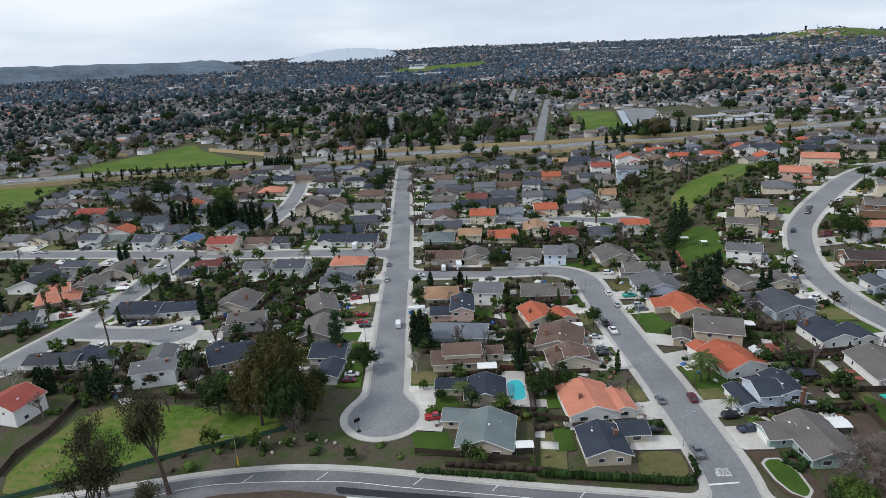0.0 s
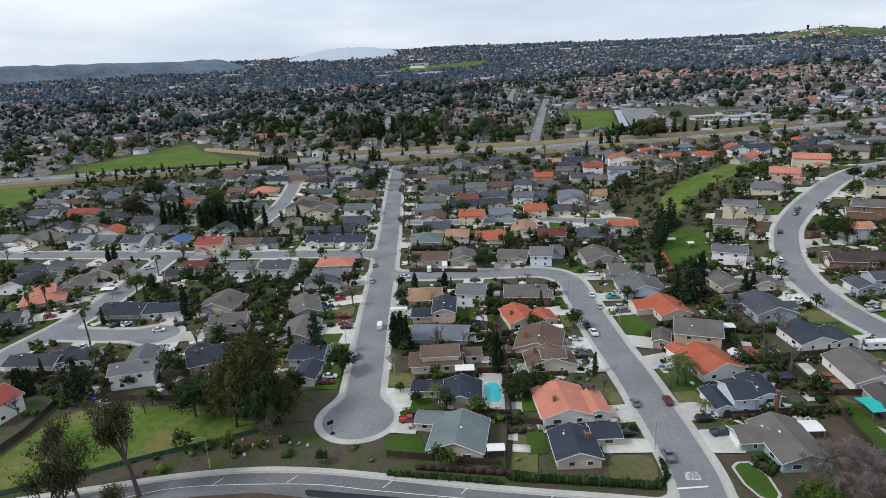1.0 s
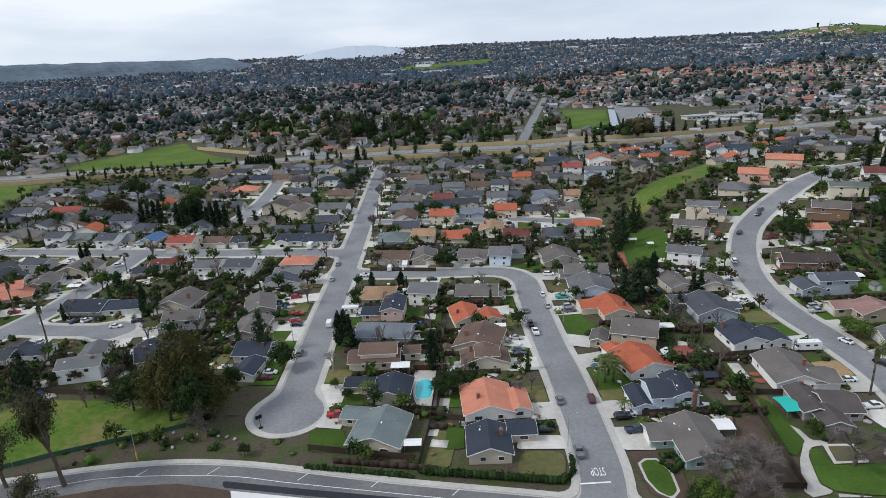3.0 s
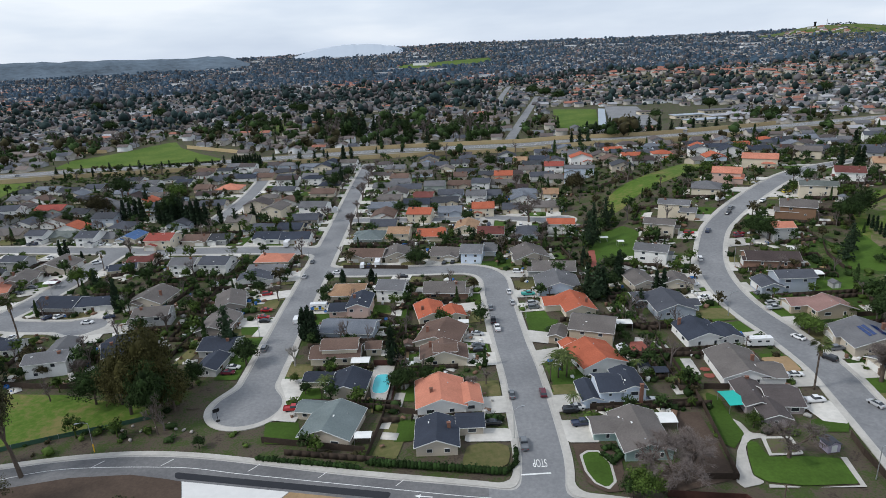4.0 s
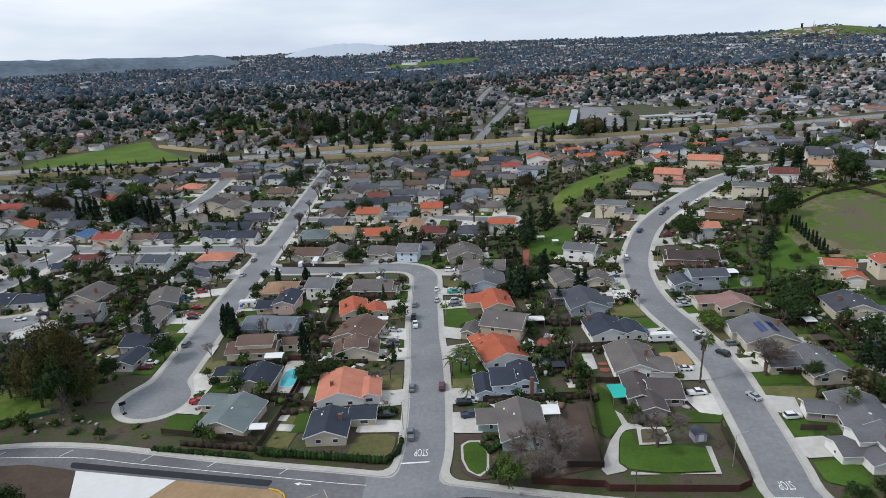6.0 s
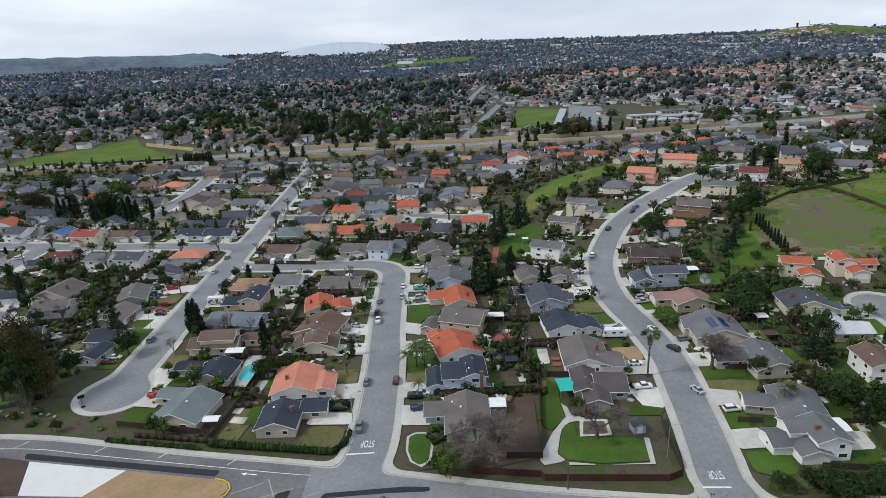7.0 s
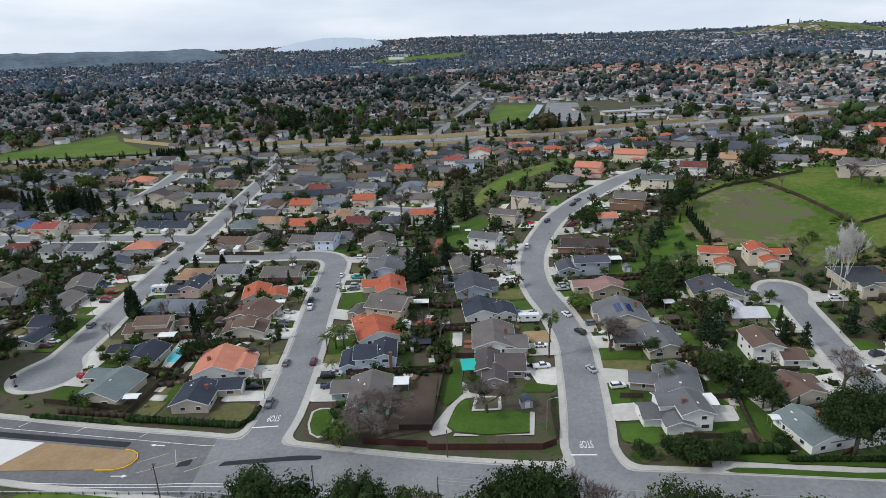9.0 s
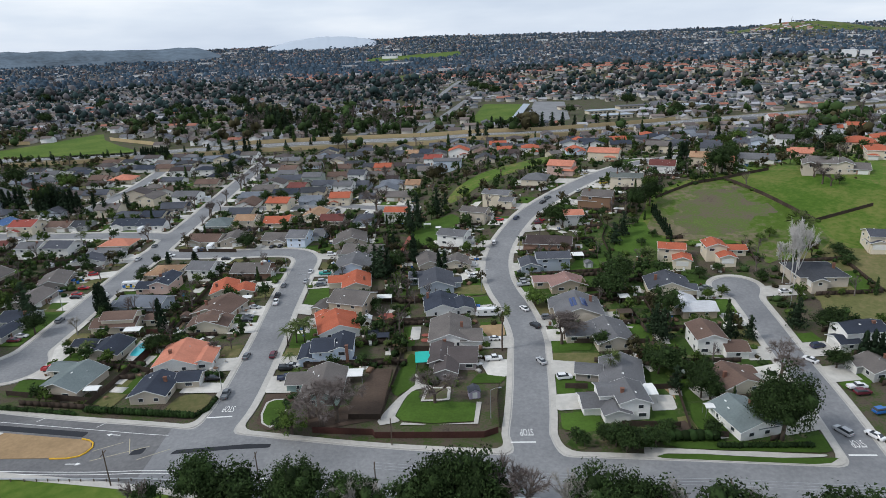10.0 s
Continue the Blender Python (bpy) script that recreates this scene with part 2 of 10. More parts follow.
class Shape:
    """Collects vertices and faces of one mesh."""

    def __init__(self):
        self.v, self.f, self.seen = [], [], {}

    def sheet(self, pts):
        """Like poly, but welds corners that meet."""
        ids = []
        for p in pts:
            key = (round(p[0], 3), round(p[1], 3), round(p[2], 3))
            if key not in self.seen:
                self.seen[key] = len(self.v)
                self.v.append(tuple(p))
            if self.seen[key] not in ids:
                ids.append(self.seen[key])
        if len(ids) > 2:
            self.f.append(tuple(ids))
        return self

    def poly(self, pts):
        n = len(self.v)
        self.v += [tuple(p) for p in pts]
        self.f.append(tuple(range(n, n + len(pts))))
        return self

    def solid(self, verts, faces):
        n = len(self.v)
        self.v += [tuple(p) for p in verts]
        self.f += [tuple(n + i for i in q) for q in faces]
        return self

    def box(self, x0, y0, z0, x1, y1, z1):
        return self.solid([(x0, y0, z0), (x1, y0, z0), (x1, y1, z0), (x0, y1, z0), (x0, y0, z1), (x1, y0, z1), (x1, y1, z1), (x0, y1, z1)],
                          [(0, 3, 2, 1), (4, 5, 6, 7), (0, 1, 5, 4), (1, 2, 6, 5), (2, 3, 7, 6), (3, 0, 4, 7)])

    def prism(self, section, a, b, along):
        """Extrudes a section of (across, up) points from a to b along 'x' or 'y'."""
        put = (lambda s, k: (k, s[0], s[1])) if along == "x" else (lambda s, k: (s[0], k, s[1]))
        n = len(section)
        vs = [put(s, a) for s in section] + [put(s, b) for s in section]
        fs = [tuple(range(n)), tuple(range(2 * n - 1, n - 1, -1))] + [(i, n + i, n + (i + 1) % n, (i + 1) % n) for i in range(n)]
        return self.solid(vs, fs)

    def tube(self, p, q, r0, r1, sides=6, caps=True):
        p, q = Vector(p), Vector(q)
        d = (q - p).normalized()
        a = d.orthogonal().normalized()
        b = d.cross(a)
        vs = []
        for c, r in ((p, r0), (q, r1)):
            for i in range(sides):
                t = 2 * math.pi * i / sides
                vs.append(c + a * (r * math.cos(t)) + b * (r * math.sin(t)))
        fs = [(i, (i + 1) % sides, sides + (i + 1) % sides, sides + i) for i in range(sides)]
        if caps:
            fs += [tuple(range(sides - 1, -1, -1)), tuple(range(sides, 2 * sides))]
        return self.solid(vs, fs)

    def mesh(self, name, mat, fix=True):
        me = bpy.data.meshes.new(name)
        me.from_pydata(self.v, [], self.f)
        me.materials.append(mat)
        if fix:
            bm = bmesh.new()
            bm.from_mesh(me)
            bmesh.ops.recalc_face_normals(bm, faces=bm.faces)
            bm.to_mesh(me)
            bm.free()
        return me


def part(name, shape, mat, parent, label="", at=None, fix=True):
    """Links a Shape (or a ready mesh) as one mesh object under a thing or a part."""
    me = shape if isinstance(shape, bpy.types.Mesh) else shape.mesh(name, mat, fix)
    ob = new(name, me)
    ob.parent = parent
    if at is not None:
        ob.matrix_basis = at
    if label:
        ob["label"] = label
    return ob


def thing(name, at, label, category, group="", kind=""):
    ob = new(name)
    ob.matrix_basis = at
    return tagged(ob, label, category, group, kind)


def piece(name, shape, mat, label, category, kind="", group="", fix=True):
    """A thing of one mesh."""
    return tagged(new(name, shape.mesh(name, mat, fix)), label, category, group, kind)


# ---- the ground: flat town, a grassy hill to the north-east, hills at the horizon ----


def sig(v):
    return 1 / (1 + math.exp(-max(-40.0, min(40.0, v))))


def height(x, y):
    xc = min(x, 480.0)
    return 63.7 * sig((xc - 130.1) / 10.25) * sig((y - 311.65 + 0.4425 * (xc - 200)) / 41.3) * sig((291.4 - y) / 107.1)


def far_rise(x, y):
    """The valley floor lifts slowly towards the horizon; a knoll stands in the far east, a ridge in the far west."""
    r = math.hypot(x, y)
    rise = float(np.interp(math.degrees(math.atan2(x, max(y, 1.0))), (-60, -22, -13, -5, 1, 8, 15, 60), (78, 80, 93, 116, 127, 118, 111, 110)))
    z = rise * min(1.0, max(0.0, (r - 1800) / 3100)) ** 2.2
    u, v = (x - 2190) * 0.878 - (y - 3735) * 0.477, (x - 2190) * 0.477 + (y - 3735) * 0.878
    z += 56 * math.exp(-abs(u / 290) ** 3.0 - (v / 240) ** 2)
    z += 22 * math.exp(-((x - 480) / 230) ** 2 - ((y - 1500) / 230) ** 2)
    z += 35 * math.exp(-((x - 1100) / 330) ** 2 - ((y - 1700) / 420) ** 2)
    return z


def terrain(x, y):
    return height(x, y) + (far_rise(x, y) if y > 650 or x > 600 else 0.0)


def ground_axis(lo, hi, near_lo, near_hi, step, grow):
    out = [near_lo + step * i for i in range(int((near_hi - near_lo) / step) + 1)]
    s, v = step, out[-1]
    while v < hi:
        s *= grow
        v = min(v + s, hi)
        out.append(v)
    s, v = step, out[0]
    while v > lo:
        s *= grow
        v = max(v - s, lo)
        out.insert(0, v)
    return out


gx, gy = ground_axis(-4900, 4900, -320, 480, 5.0, 1.06), ground_axis(-900, 4950, 0, 700, 5.0, 1.06)
ground_shape = Shape()
ground_shape.v = [(x, y, terrain(x, y) - 0.12) for y in gy for x in gx]
ground_shape.f = [(j * len(gx) + i, j * len(gx) + i + 1, (j + 1) * len(gx) + i + 1, (j + 1) * len(gx) + i) for j in range(len(gy) - 1) for i in range(len(gx) - 1) if math.hypot(gx[i], gy[j]) < 4920]
piece("ground", ground_shape, SOIL, "brown soil with patchy green weeds across the valley", "ground", "structure", fix=False)

# ---- streets ----
STREETS = [
    ('front_road', 23.0, [(-160, 96), (-120, 103), (-85, 110), (-55, 115.5), (-30, 115.3), (12, 107), (50, 100.5), (110, 88.5), (185, 79.8), (260, 71.0), (340, 62)]),
    ('culdesac_street', 11, [(-20.6, 151.9), (-21.5, 177.5), (-23.3, 217.7), (-24.7, 261.5), (-26.5, 303.8), (-28.4, 347.6), (-32.4, 421.7), (-36.0, 500.7), (-37.0, 542.7)]),
    ('cross_street_west', 11, [(-27.9, 294.6), (-45.3, 298.8), (-74.7, 301.8), (-116.2, 304.6), (-179.8, 314.0), (-246.0, 321.8)]),
    ('cross_street_east', 11, [(-24.4, 265.2), (-5.2, 262.2), (25.2, 261.5), (46.4, 260.4), (55.8, 250.4), (57.2, 230.0), (57.6, 211.9), (58.6, 187.5), (60.1, 167.4), (60.8, 150.6), (61.2, 136.3), (61.2, 122.0), (60.0, 112.6)]),
    ('curved_street', 11.0, [(144.9, 97.0), (144.0, 104.0), (145.3, 111.5), (147.3, 125.3), (149.2, 141.4), (151.0, 160.7), (149.2, 183.5), (146.6, 199.0), (145.4, 214.0), (146.5, 231.0), (149.5, 246.0), (155.1, 262.3), (164.5, 282.0), (174.6, 295.2), (187.0, 308.4), (203.0, 323.8), (219.6, 339.5), (234.0, 352.5), (252.0, 366.5), (287.2, 388.6), (328.1, 408.6), (343.6, 435.8), (395.2, 452.3), (449.8, 516.5)]),
    ('east_court', 9.8, [(221.2, 84.8), (223.2, 95.0), (226.8, 115.8), (230.0, 140.6), (233.0, 162.0), (235.6, 184.0)]),
    ('west_street', 11, [(-152.8, 186.2), (-149.8, 199.5), (-145.3, 216.5), (-141.1, 238.0), (-140.1, 264.1), (-140.2, 298.6), (-141.1, 307.9)]),
    ('west_court', 10, [(-139.2, 213.4), (-123.0, 211.0), (-101.4, 209.9)]),
    ('north_west_street', 10, [(-111.1, 360.6), (-109.3, 380.4), (-109.3, 418.9), (-113.9, 466.2), (-119.1, 500.2)]),
    ('inner_lane', 9, [(-28.2, 353.8), (-12.1, 353.7), (17.6, 350.2), (50.2, 347.4)]),
    ('hill_court', 9, [(61.2, 349.4), (81.2, 342.6), (100.4, 335.9)]),
]
BULBS = [(-20.5, 149.5, 10.3), (235.5, 190.3, 9.0), (-104.0, 210.0, 8.0), (98.0, 336.0, 9.0)]


def smooth_line(pts, step=3.0):
    out = []
    p = [pts[0]] + list(pts) + [pts[-1]]
    for i in range(1, len(p) - 2):
        a, b, c, d = [np.array(q, float) for q in p[i - 1:i + 3]]
        n = max(2, int(np.linalg.norm(c - b) / step))
        for k in range(n):
            t = k / n
            out.append(0.5 * (2 * b + (c - a) * t + (2 * a - 5 * b + 4 * c - d) * t * t + (3 * b - a - 3 * c + d) * t ** 3))
    out.append(np.array(pts[-1], float))
    return np.array(out)


LINES = [(name, w, smooth_line(pts)) for name, w, pts in STREETS]
GX0, GY0, CELL, GNX, GNY = -300.0, 40.0, 1.25, 640, 430
xs, ys = np.meshgrid(GX0 + CELL * np.arange(GNX), GY0 + CELL * np.arange(GNY), indexing="ij")
field = np.full(xs.shape, 60.0)
home = field.copy()
for name, w, line in LINES:
    d = np.full(xs.shape, 60.0)
    for a, b in zip(line[:-1], line[1:]):
        i0, i1 = int((min(a[0], b[0]) - 48 - GX0) / CELL), int((max(a[0], b[0]) + 48 - GX0) / CELL)
        j0, j1 = int((min(a[1], b[1]) - 48 - GY0) / CELL), int((max(a[1], b[1]) + 48 - GY0) / CELL)
        s = (slice(max(i0, 0), max(i1, 0)), slice(max(j0, 0), max(j1, 0)))
        px, py, v = xs[s] - a[0], ys[s] - a[1], b - a
        k = np.clip((px * v[0] + py * v[1]) / max(v @ v, 1e-6), 0, 1)
        d[s] = np.minimum(d[s], np.hypot(px - k * v[0], py - k * v[1]) - w / 2)
    h = np.clip(0.5 + 0.5 * (field - d) / 5.0, 0, 1)
    field = field * (1 - h) + d * h - 5.0 * h * (1 - h) * 0.75
    if name != "front_road":
        home = np.minimum(home, d)
for cx, cy, r in BULBS:
    d = np.hypot(xs - cx, ys - cy) - r
    h = np.clip(0.5 + 0.5 * (field - d) / 5.0, 0, 1)
    field = field * (1 - h) + d * h - 5.0 * h * (1 - h) * 0.8


def road_distance(x, y):
    """Metres from the nearest kerb (negative on the carriageway)."""
    i, j = (x - GX0) / CELL, (y - GY0) / CELL
    if not (0 <= i < GNX - 1 and 0 <= j < GNY - 1):
        return 60.0
    a, b = int(i), int(j)
    u, v = i - a, j - b
    return float(field[a, b] * (1 - u) * (1 - v) + field[a + 1, b] * u * (1 - v) + field[a, b + 1] * (1 - u) * v + field[a + 1, b + 1] * u * v)


def home_distance(x, y):
    """Metres from the kerb of the nearest street with driveways."""
    i, j = int((x - GX0) / CELL), int((y - GY0) / CELL)
    return float(home[i, j]) if 0 <= i < GNX and 0 <= j < GNY else 60.0


def road_way(x, y):
    """The direction from a place towards the nearest street."""
    g = np.array((home_distance(x + 2.5, y) - home_distance(x - 2.5, y), home_distance(x, y + 2.5) - home_distance(x, y - 2.5)))
    n = np.linalg.norm(g)
    return -g / n if n > 1e-6 else np.array((0.0, -1.0))


def band(lo, hi, lift):
    """The part of the plan whose distance from the kerb lies between lo and hi, laid on the ground."""
    shape = Shape()
    low = np.minimum.reduce([field[:-1, :-1], field[1:, :-1], field[1:, 1:], field[:-1, 1:]])
    high = np.maximum.reduce([field[:-1, :-1], field[1:, :-1], field[1:, 1:], field[:-1, 1:]])
    for i, j in np.argwhere((low < hi) & (high > lo)):
        ring = [(xs[a, b], ys[a, b], field[a, b]) for a, b in ((i, j), (i + 1, j), (i + 1, j + 1), (i, j + 1))]
        for limit, sign in ((lo, 1), (hi, -1)):
            cut = []
            for p, q in zip(ring, ring[1:] + ring[:1]):
                fp, fq = sign * (p[2] - limit), sign * (q[2] - limit)
                if fp >= 0:
                    cut.append(p)
                if (fp > 0 > fq) or (fp < 0 < fq):
                    t = fp / (fp - fq)
                    cut.append(tuple(p[k] + (q[k] - p[k]) * t for k in range(3)))
            ring = cut
            if len(ring) < 3:
                break
        if len(ring) >= 3:
            shape.sheet([(x, y, terrain(x, y) + lift) for x, y, _ in ring])
    return shape


def kerb_face(at, z0, z1):
    shape = Shape()
    low = np.minimum.reduce([field[:-1, :-1], field[1:, :-1], field[1:, 1:], field[:-1, 1:]])
    high = np.maximum.reduce([field[:-1, :-1], field[1:, :-1], field[1:, 1:], field[:-1, 1:]])
    for i, j in np.argwhere((low < at) & (high > at)):
        ring = [(xs[a, b], ys[a, b], field[a, b] - at) for a, b in ((i, j), (i + 1, j), (i + 1, j + 1), (i, j + 1))]
        hits = []
        for p, q in zip(ring, ring[1:] + ring[:1]):
            if (p[2] > 0) != (q[2] > 0):
                t = p[2] / (p[2] - q[2])
                hits.append((p[0] + (q[0] - p[0]) * t, p[1] + (q[1] - p[1]) * t))
        if len(hits) >= 2:
            (ax, ay), (bx, by) = hits[:2]
            shape.poly([(ax, ay, terrain(ax, ay) + z0), (bx, by, terrain(bx, by) + z0), (bx, by, terrain(bx, by) + z1), (ax, ay, terrain(ax, ay) + z1)])
    return shape


road = piece("road", band(-99, -0.45, 0.02), ASPHALT, "worn grey asphalt street between concrete kerbs", "road", "structure", fix=False)
OLD_ASPHALT = material("old_asphalt", (0.135, 0.134, 0.137), 0.88, 0.2, 0.9, 0.07, second=(0.165, 0.163, 0.162), second_at=0.53)
road.data.materials.append(OLD_ASPHALT)
front_line = LINES[0][2]
for face in road.data.polygons:  # the western stretch of the front road is older and darker
    c = face.center
    if c.x < 47 and c.y < 127 and np.min(np.hypot(front_line[:, 0] - c.x, front_line[:, 1] - c.y)) < 11.6:
        face.material_index = 1
gutter = piece("gutter", band(-0.45, 0, 0.03), KERB, "pale concrete gutter along the street", "gutter", "structure", fix=False)
piece("kerb", kerb_face(0, 0.03, 0.17), KERB, "pale concrete kerb step along the street", "kerb", "structure", fix=False)
piece("pavement", band(0, 1.75, 0.17), CONCRETE, "pale concrete pavement beside the street", "pavement", "structure", fix=False)
piece("pavement_edge", kerb_face(1.75, -0.1, 0.17), CONCRETE, "concrete edge of the pavement", "kerb", "structure", fix=False)


PATCHES = []


def patch(name, ring, lift, mat, label, category, kind="structure", cells=1):
    """A quad (or ring) laid over the ground, following it."""
    shape = Shape()
    PATCHES.append(ring)
    mx, my = ring[0][0] / 2 + ring[2][0] / 2, ring[0][1] / 2 + ring[2][1] / 2
    if -140 < mx < -55 and 110 < my < 171:  # open meadow
        return None
    lift += 0.004 * (len(PATCHES) % 7)
    if len(ring) == 4 and cells > 1:
        a, b, c, d = [np.array(p, float) for p in ring]
        for i in range(cells):
            for j in range(cells):
                pts = []
                for u, v in ((i, j), (i + 1, j), (i + 1, j + 1), (i, j + 1)):
                    u, v = u / cells, v / cells
                    p = a * (1 - u) * (1 - v) + b * u * (1 - v) + c * u * v + d * (1 - u) * v
                    pts.append((p[0], p[1], terrain(p[0], p[1]) + lift))
                if cells < 4 or min(road_distance(q[0], q[1]) for q in pts) > 1.2:
                    shape.sheet(pts)
    else:
        shape.poly([(x, y, terrain(x, y) + lift) for x, y in ring])
    return piece(name, shape, mat, label, category, kind, fix=False) if shape.f else None


# ---- houses ----
PITCH = 0.36
WINDOWS = {}
for key, (ww, wh) in dict(wide=(2.2, 1.25), plain=(1.5, 1.2), small=(0.9, 0.9), tall=(1.0, 1.4)).items():
    glass = Shape().box(-ww / 2 + 0.1, -0.03, -wh / 2 + 0.1, ww / 2 - 0.1, 0.02, wh / 2 - 0.1)
    loops = [[(sx * (ww / 2 - k), y, sz * (wh / 2 - k)) for sx, sz in ((-1, -1), (1, -1), (1, 1), (-1, 1))] for k, y in ((0, 0.03), (0, -0.07), (0.1, -0.07), (0.1, 0.0))]
    rim = Shape().solid(sum(loops, []), [(4 * r + i, 4 * r + (i + 1) % 4, 4 * r + 4 + (i + 1) % 4, 4 * r + 4 + i) for r in range(3) for i in range(4)])
    WINDOWS[key] = (rim.mesh("window", TRIM), glass.mesh("pane", GLASS))
    rim.f.append((12, 13, 14, 15))
    whole = rim.mesh("window", TRIM)
    whole.materials.append(GLASS)
    whole.polygons[len(whole.polygons) - 1].material_index = 1
    WINDOWS["far_" + key] = (whole, None)
garage_shape = Shape().box(-2.4, -0.06, 0, 2.4, 0.04, 2.1)
for r in range(4):
    garage_shape.box(-2.3, -0.09, 0.06 + r * 0.52, 2.3, -0.06, 0.50 + r * 0.52)
GARAGE_MESH = garage_shape.mesh("garage_door", GARAGE)
DOOR_MESH = Shape().box(-0.5, -0.06, 0, 0.5, 0.04, 2.05).box(-0.35, -0.08, 1.1, 0.35, -0.06, 1.85).box(-0.35, -0.08, 0.2, 0.35, -0.06, 0.95).mesh("front_door", DOOR)
VENT_MESH = Shape().box(-0.16, -0.16, -0.1, 0.16, 0.16, 0.22).mesh("roof_vent", METAL)
SKYLIGHT = Shape().box(-0.3, -0.4, -0.1, 0.3, 0.4, 0.10).mesh("skylight", TRIM)


def volume(body, roof, trim, cx, cy, w, d, eave, kind, base):
    """One block of a house: walls with gables and a roof with eaves and fascia."""
    x0, x1, y0, y1 = cx - w / 2, cx + w / 2, cy - d / 2, cy + d / 2
    o, th = 0.55, 0.16
    if kind == "H":
        body.box(x0, y0, base, x1, y1, eave)
        half = min(w, d) / 2 + o
        top = eave + half * PITCH
        lx, ly = max(w / 2 - d / 2, 0), max(d / 2 - w / 2, 0)
        e = [(x0 - o, y0 - o), (x1 + o, y0 - o), (x1 + o, y1 + o), (x0 - o, y1 + o)]
        r0, r1 = (cx - lx, cy - ly, top), (cx + lx, cy + ly, top)
        if lx >= ly:
            tops = [[(*e[0], eave), (*e[1], eave), r1, r0], [(*e[1], eave), (*e[2], eave), r1], [(*e[2], eave), (*e[3], eave), r0, r1], [(*e[3], eave), (*e[0], eave), r0]]
        else:
            tops = [[(*e[0], eave), (*e[1], eave), r0], [(*e[1], eave), (*e[2], eave), r1, r0], [(*e[2], eave), (*e[3], eave), r1], [(*e[3], eave), (*e[0], eave), r0, r1]]
        for p in tops:
            roof.poly([(x, y, z + 0.02) for x, y, z in p])
        roof.poly([(x, y, eave - th) for x, y in e])
        for a, b in zip(e, e[1:] + e[:1]):
            roof.poly([(*a, eave - th), (*b, eave - th), (*b, eave + 0.02), (*a, eave + 0.02)])
        for a, b in zip(e, e[1:] + e[:1]):
            (ax, ay), (bx, by) = a, b
            k = 0.06 / max(math.hypot(bx - ax, by - ay), 0.1)
            nx, ny = (by - ay) * k, (ax - bx) * k
            trim.append(Shape().solid([(ax, ay, eave - 0.14), (bx, by, eave - 0.14), (bx, by, eave + 0.04), (ax, ay, eave + 0.04), (ax + nx, ay + ny, eave - 0.14), (bx + nx, by + ny, eave - 0.14), (bx + nx, by + ny, eave + 0.04), (ax + nx, ay + ny, eave + 0.04)],
                                      [(0, 1, 2, 3), (7, 6, 5, 4), (0, 4, 5, 1), (3, 2, 6, 7), (1, 5, 6, 2), (0, 3, 7, 4)]))
        return top
    span, c0, along, k0, k1 = (d, cy, "x", x0, x1) if kind == "S" else (w, cx, "y", y0, y1)
    half = span / 2
    top = eave + half * PITCH
    body.prism([(c0 - half, base), (c0 + half, base), (c0 + half, eave), (c0, top), (c0 - half, eave)], k0, k1, along)
    drop = o * PITCH
    section = [(c0 - half - o, eave - drop), (c0, top), (c0 + half + o, eave - drop), (c0 + half + o, eave - drop + th), (c0, top + th), (c0 - half - o, eave - drop + th)]
    roof.prism([(a, b + 0.03) for a, b in section], k0 - o, k1 + o, along)
    for k in (k0 - o - 0.05, k1 + o):
        e0, e1 = eave - drop - 0.05, eave - drop + th + 0.05
        chevron = [(c0 - half - o, e0), (c0, top - 0.05), (c0 + half + o, e0), (c0 + half + o, e1), (c0, top + th + 0.05), (c0 - half - o, e1)]
        trim.append(Shape().prism(chevron, k, k + 0.05, along))
    for c in (c0 - half - o - 0.08, c0 + half + o):
        q0, q1 = eave - drop - 0.02, eave - drop + 0.14
        trim.append(Shape().prism([(c, q0), (c + 0.08, q0), (c + 0.08, q1), (c, q1)], k0 - o, k1 + o, along))
    return top


ROOF_WORDS = dict(umber="dark umber shingle", orange="orange clay tile", terracotta="terracotta clay tile", red="red clay tile", greyblue="grey-green shingle", bluegrey="blue-grey shingle", greygreen="grey-green shingle",
                  darkbrown="dark brown shingle", darkred="dark red shingle", pinkbrown="pinkish brown shingle", white="white coated", navy="dark navy shingle")
WALL_WORDS = dict(sage="pale sage-green", bluegrey="blue-grey", bluewhite="pale blue", greygreen="grey-green")
FOOTPRINTS = []


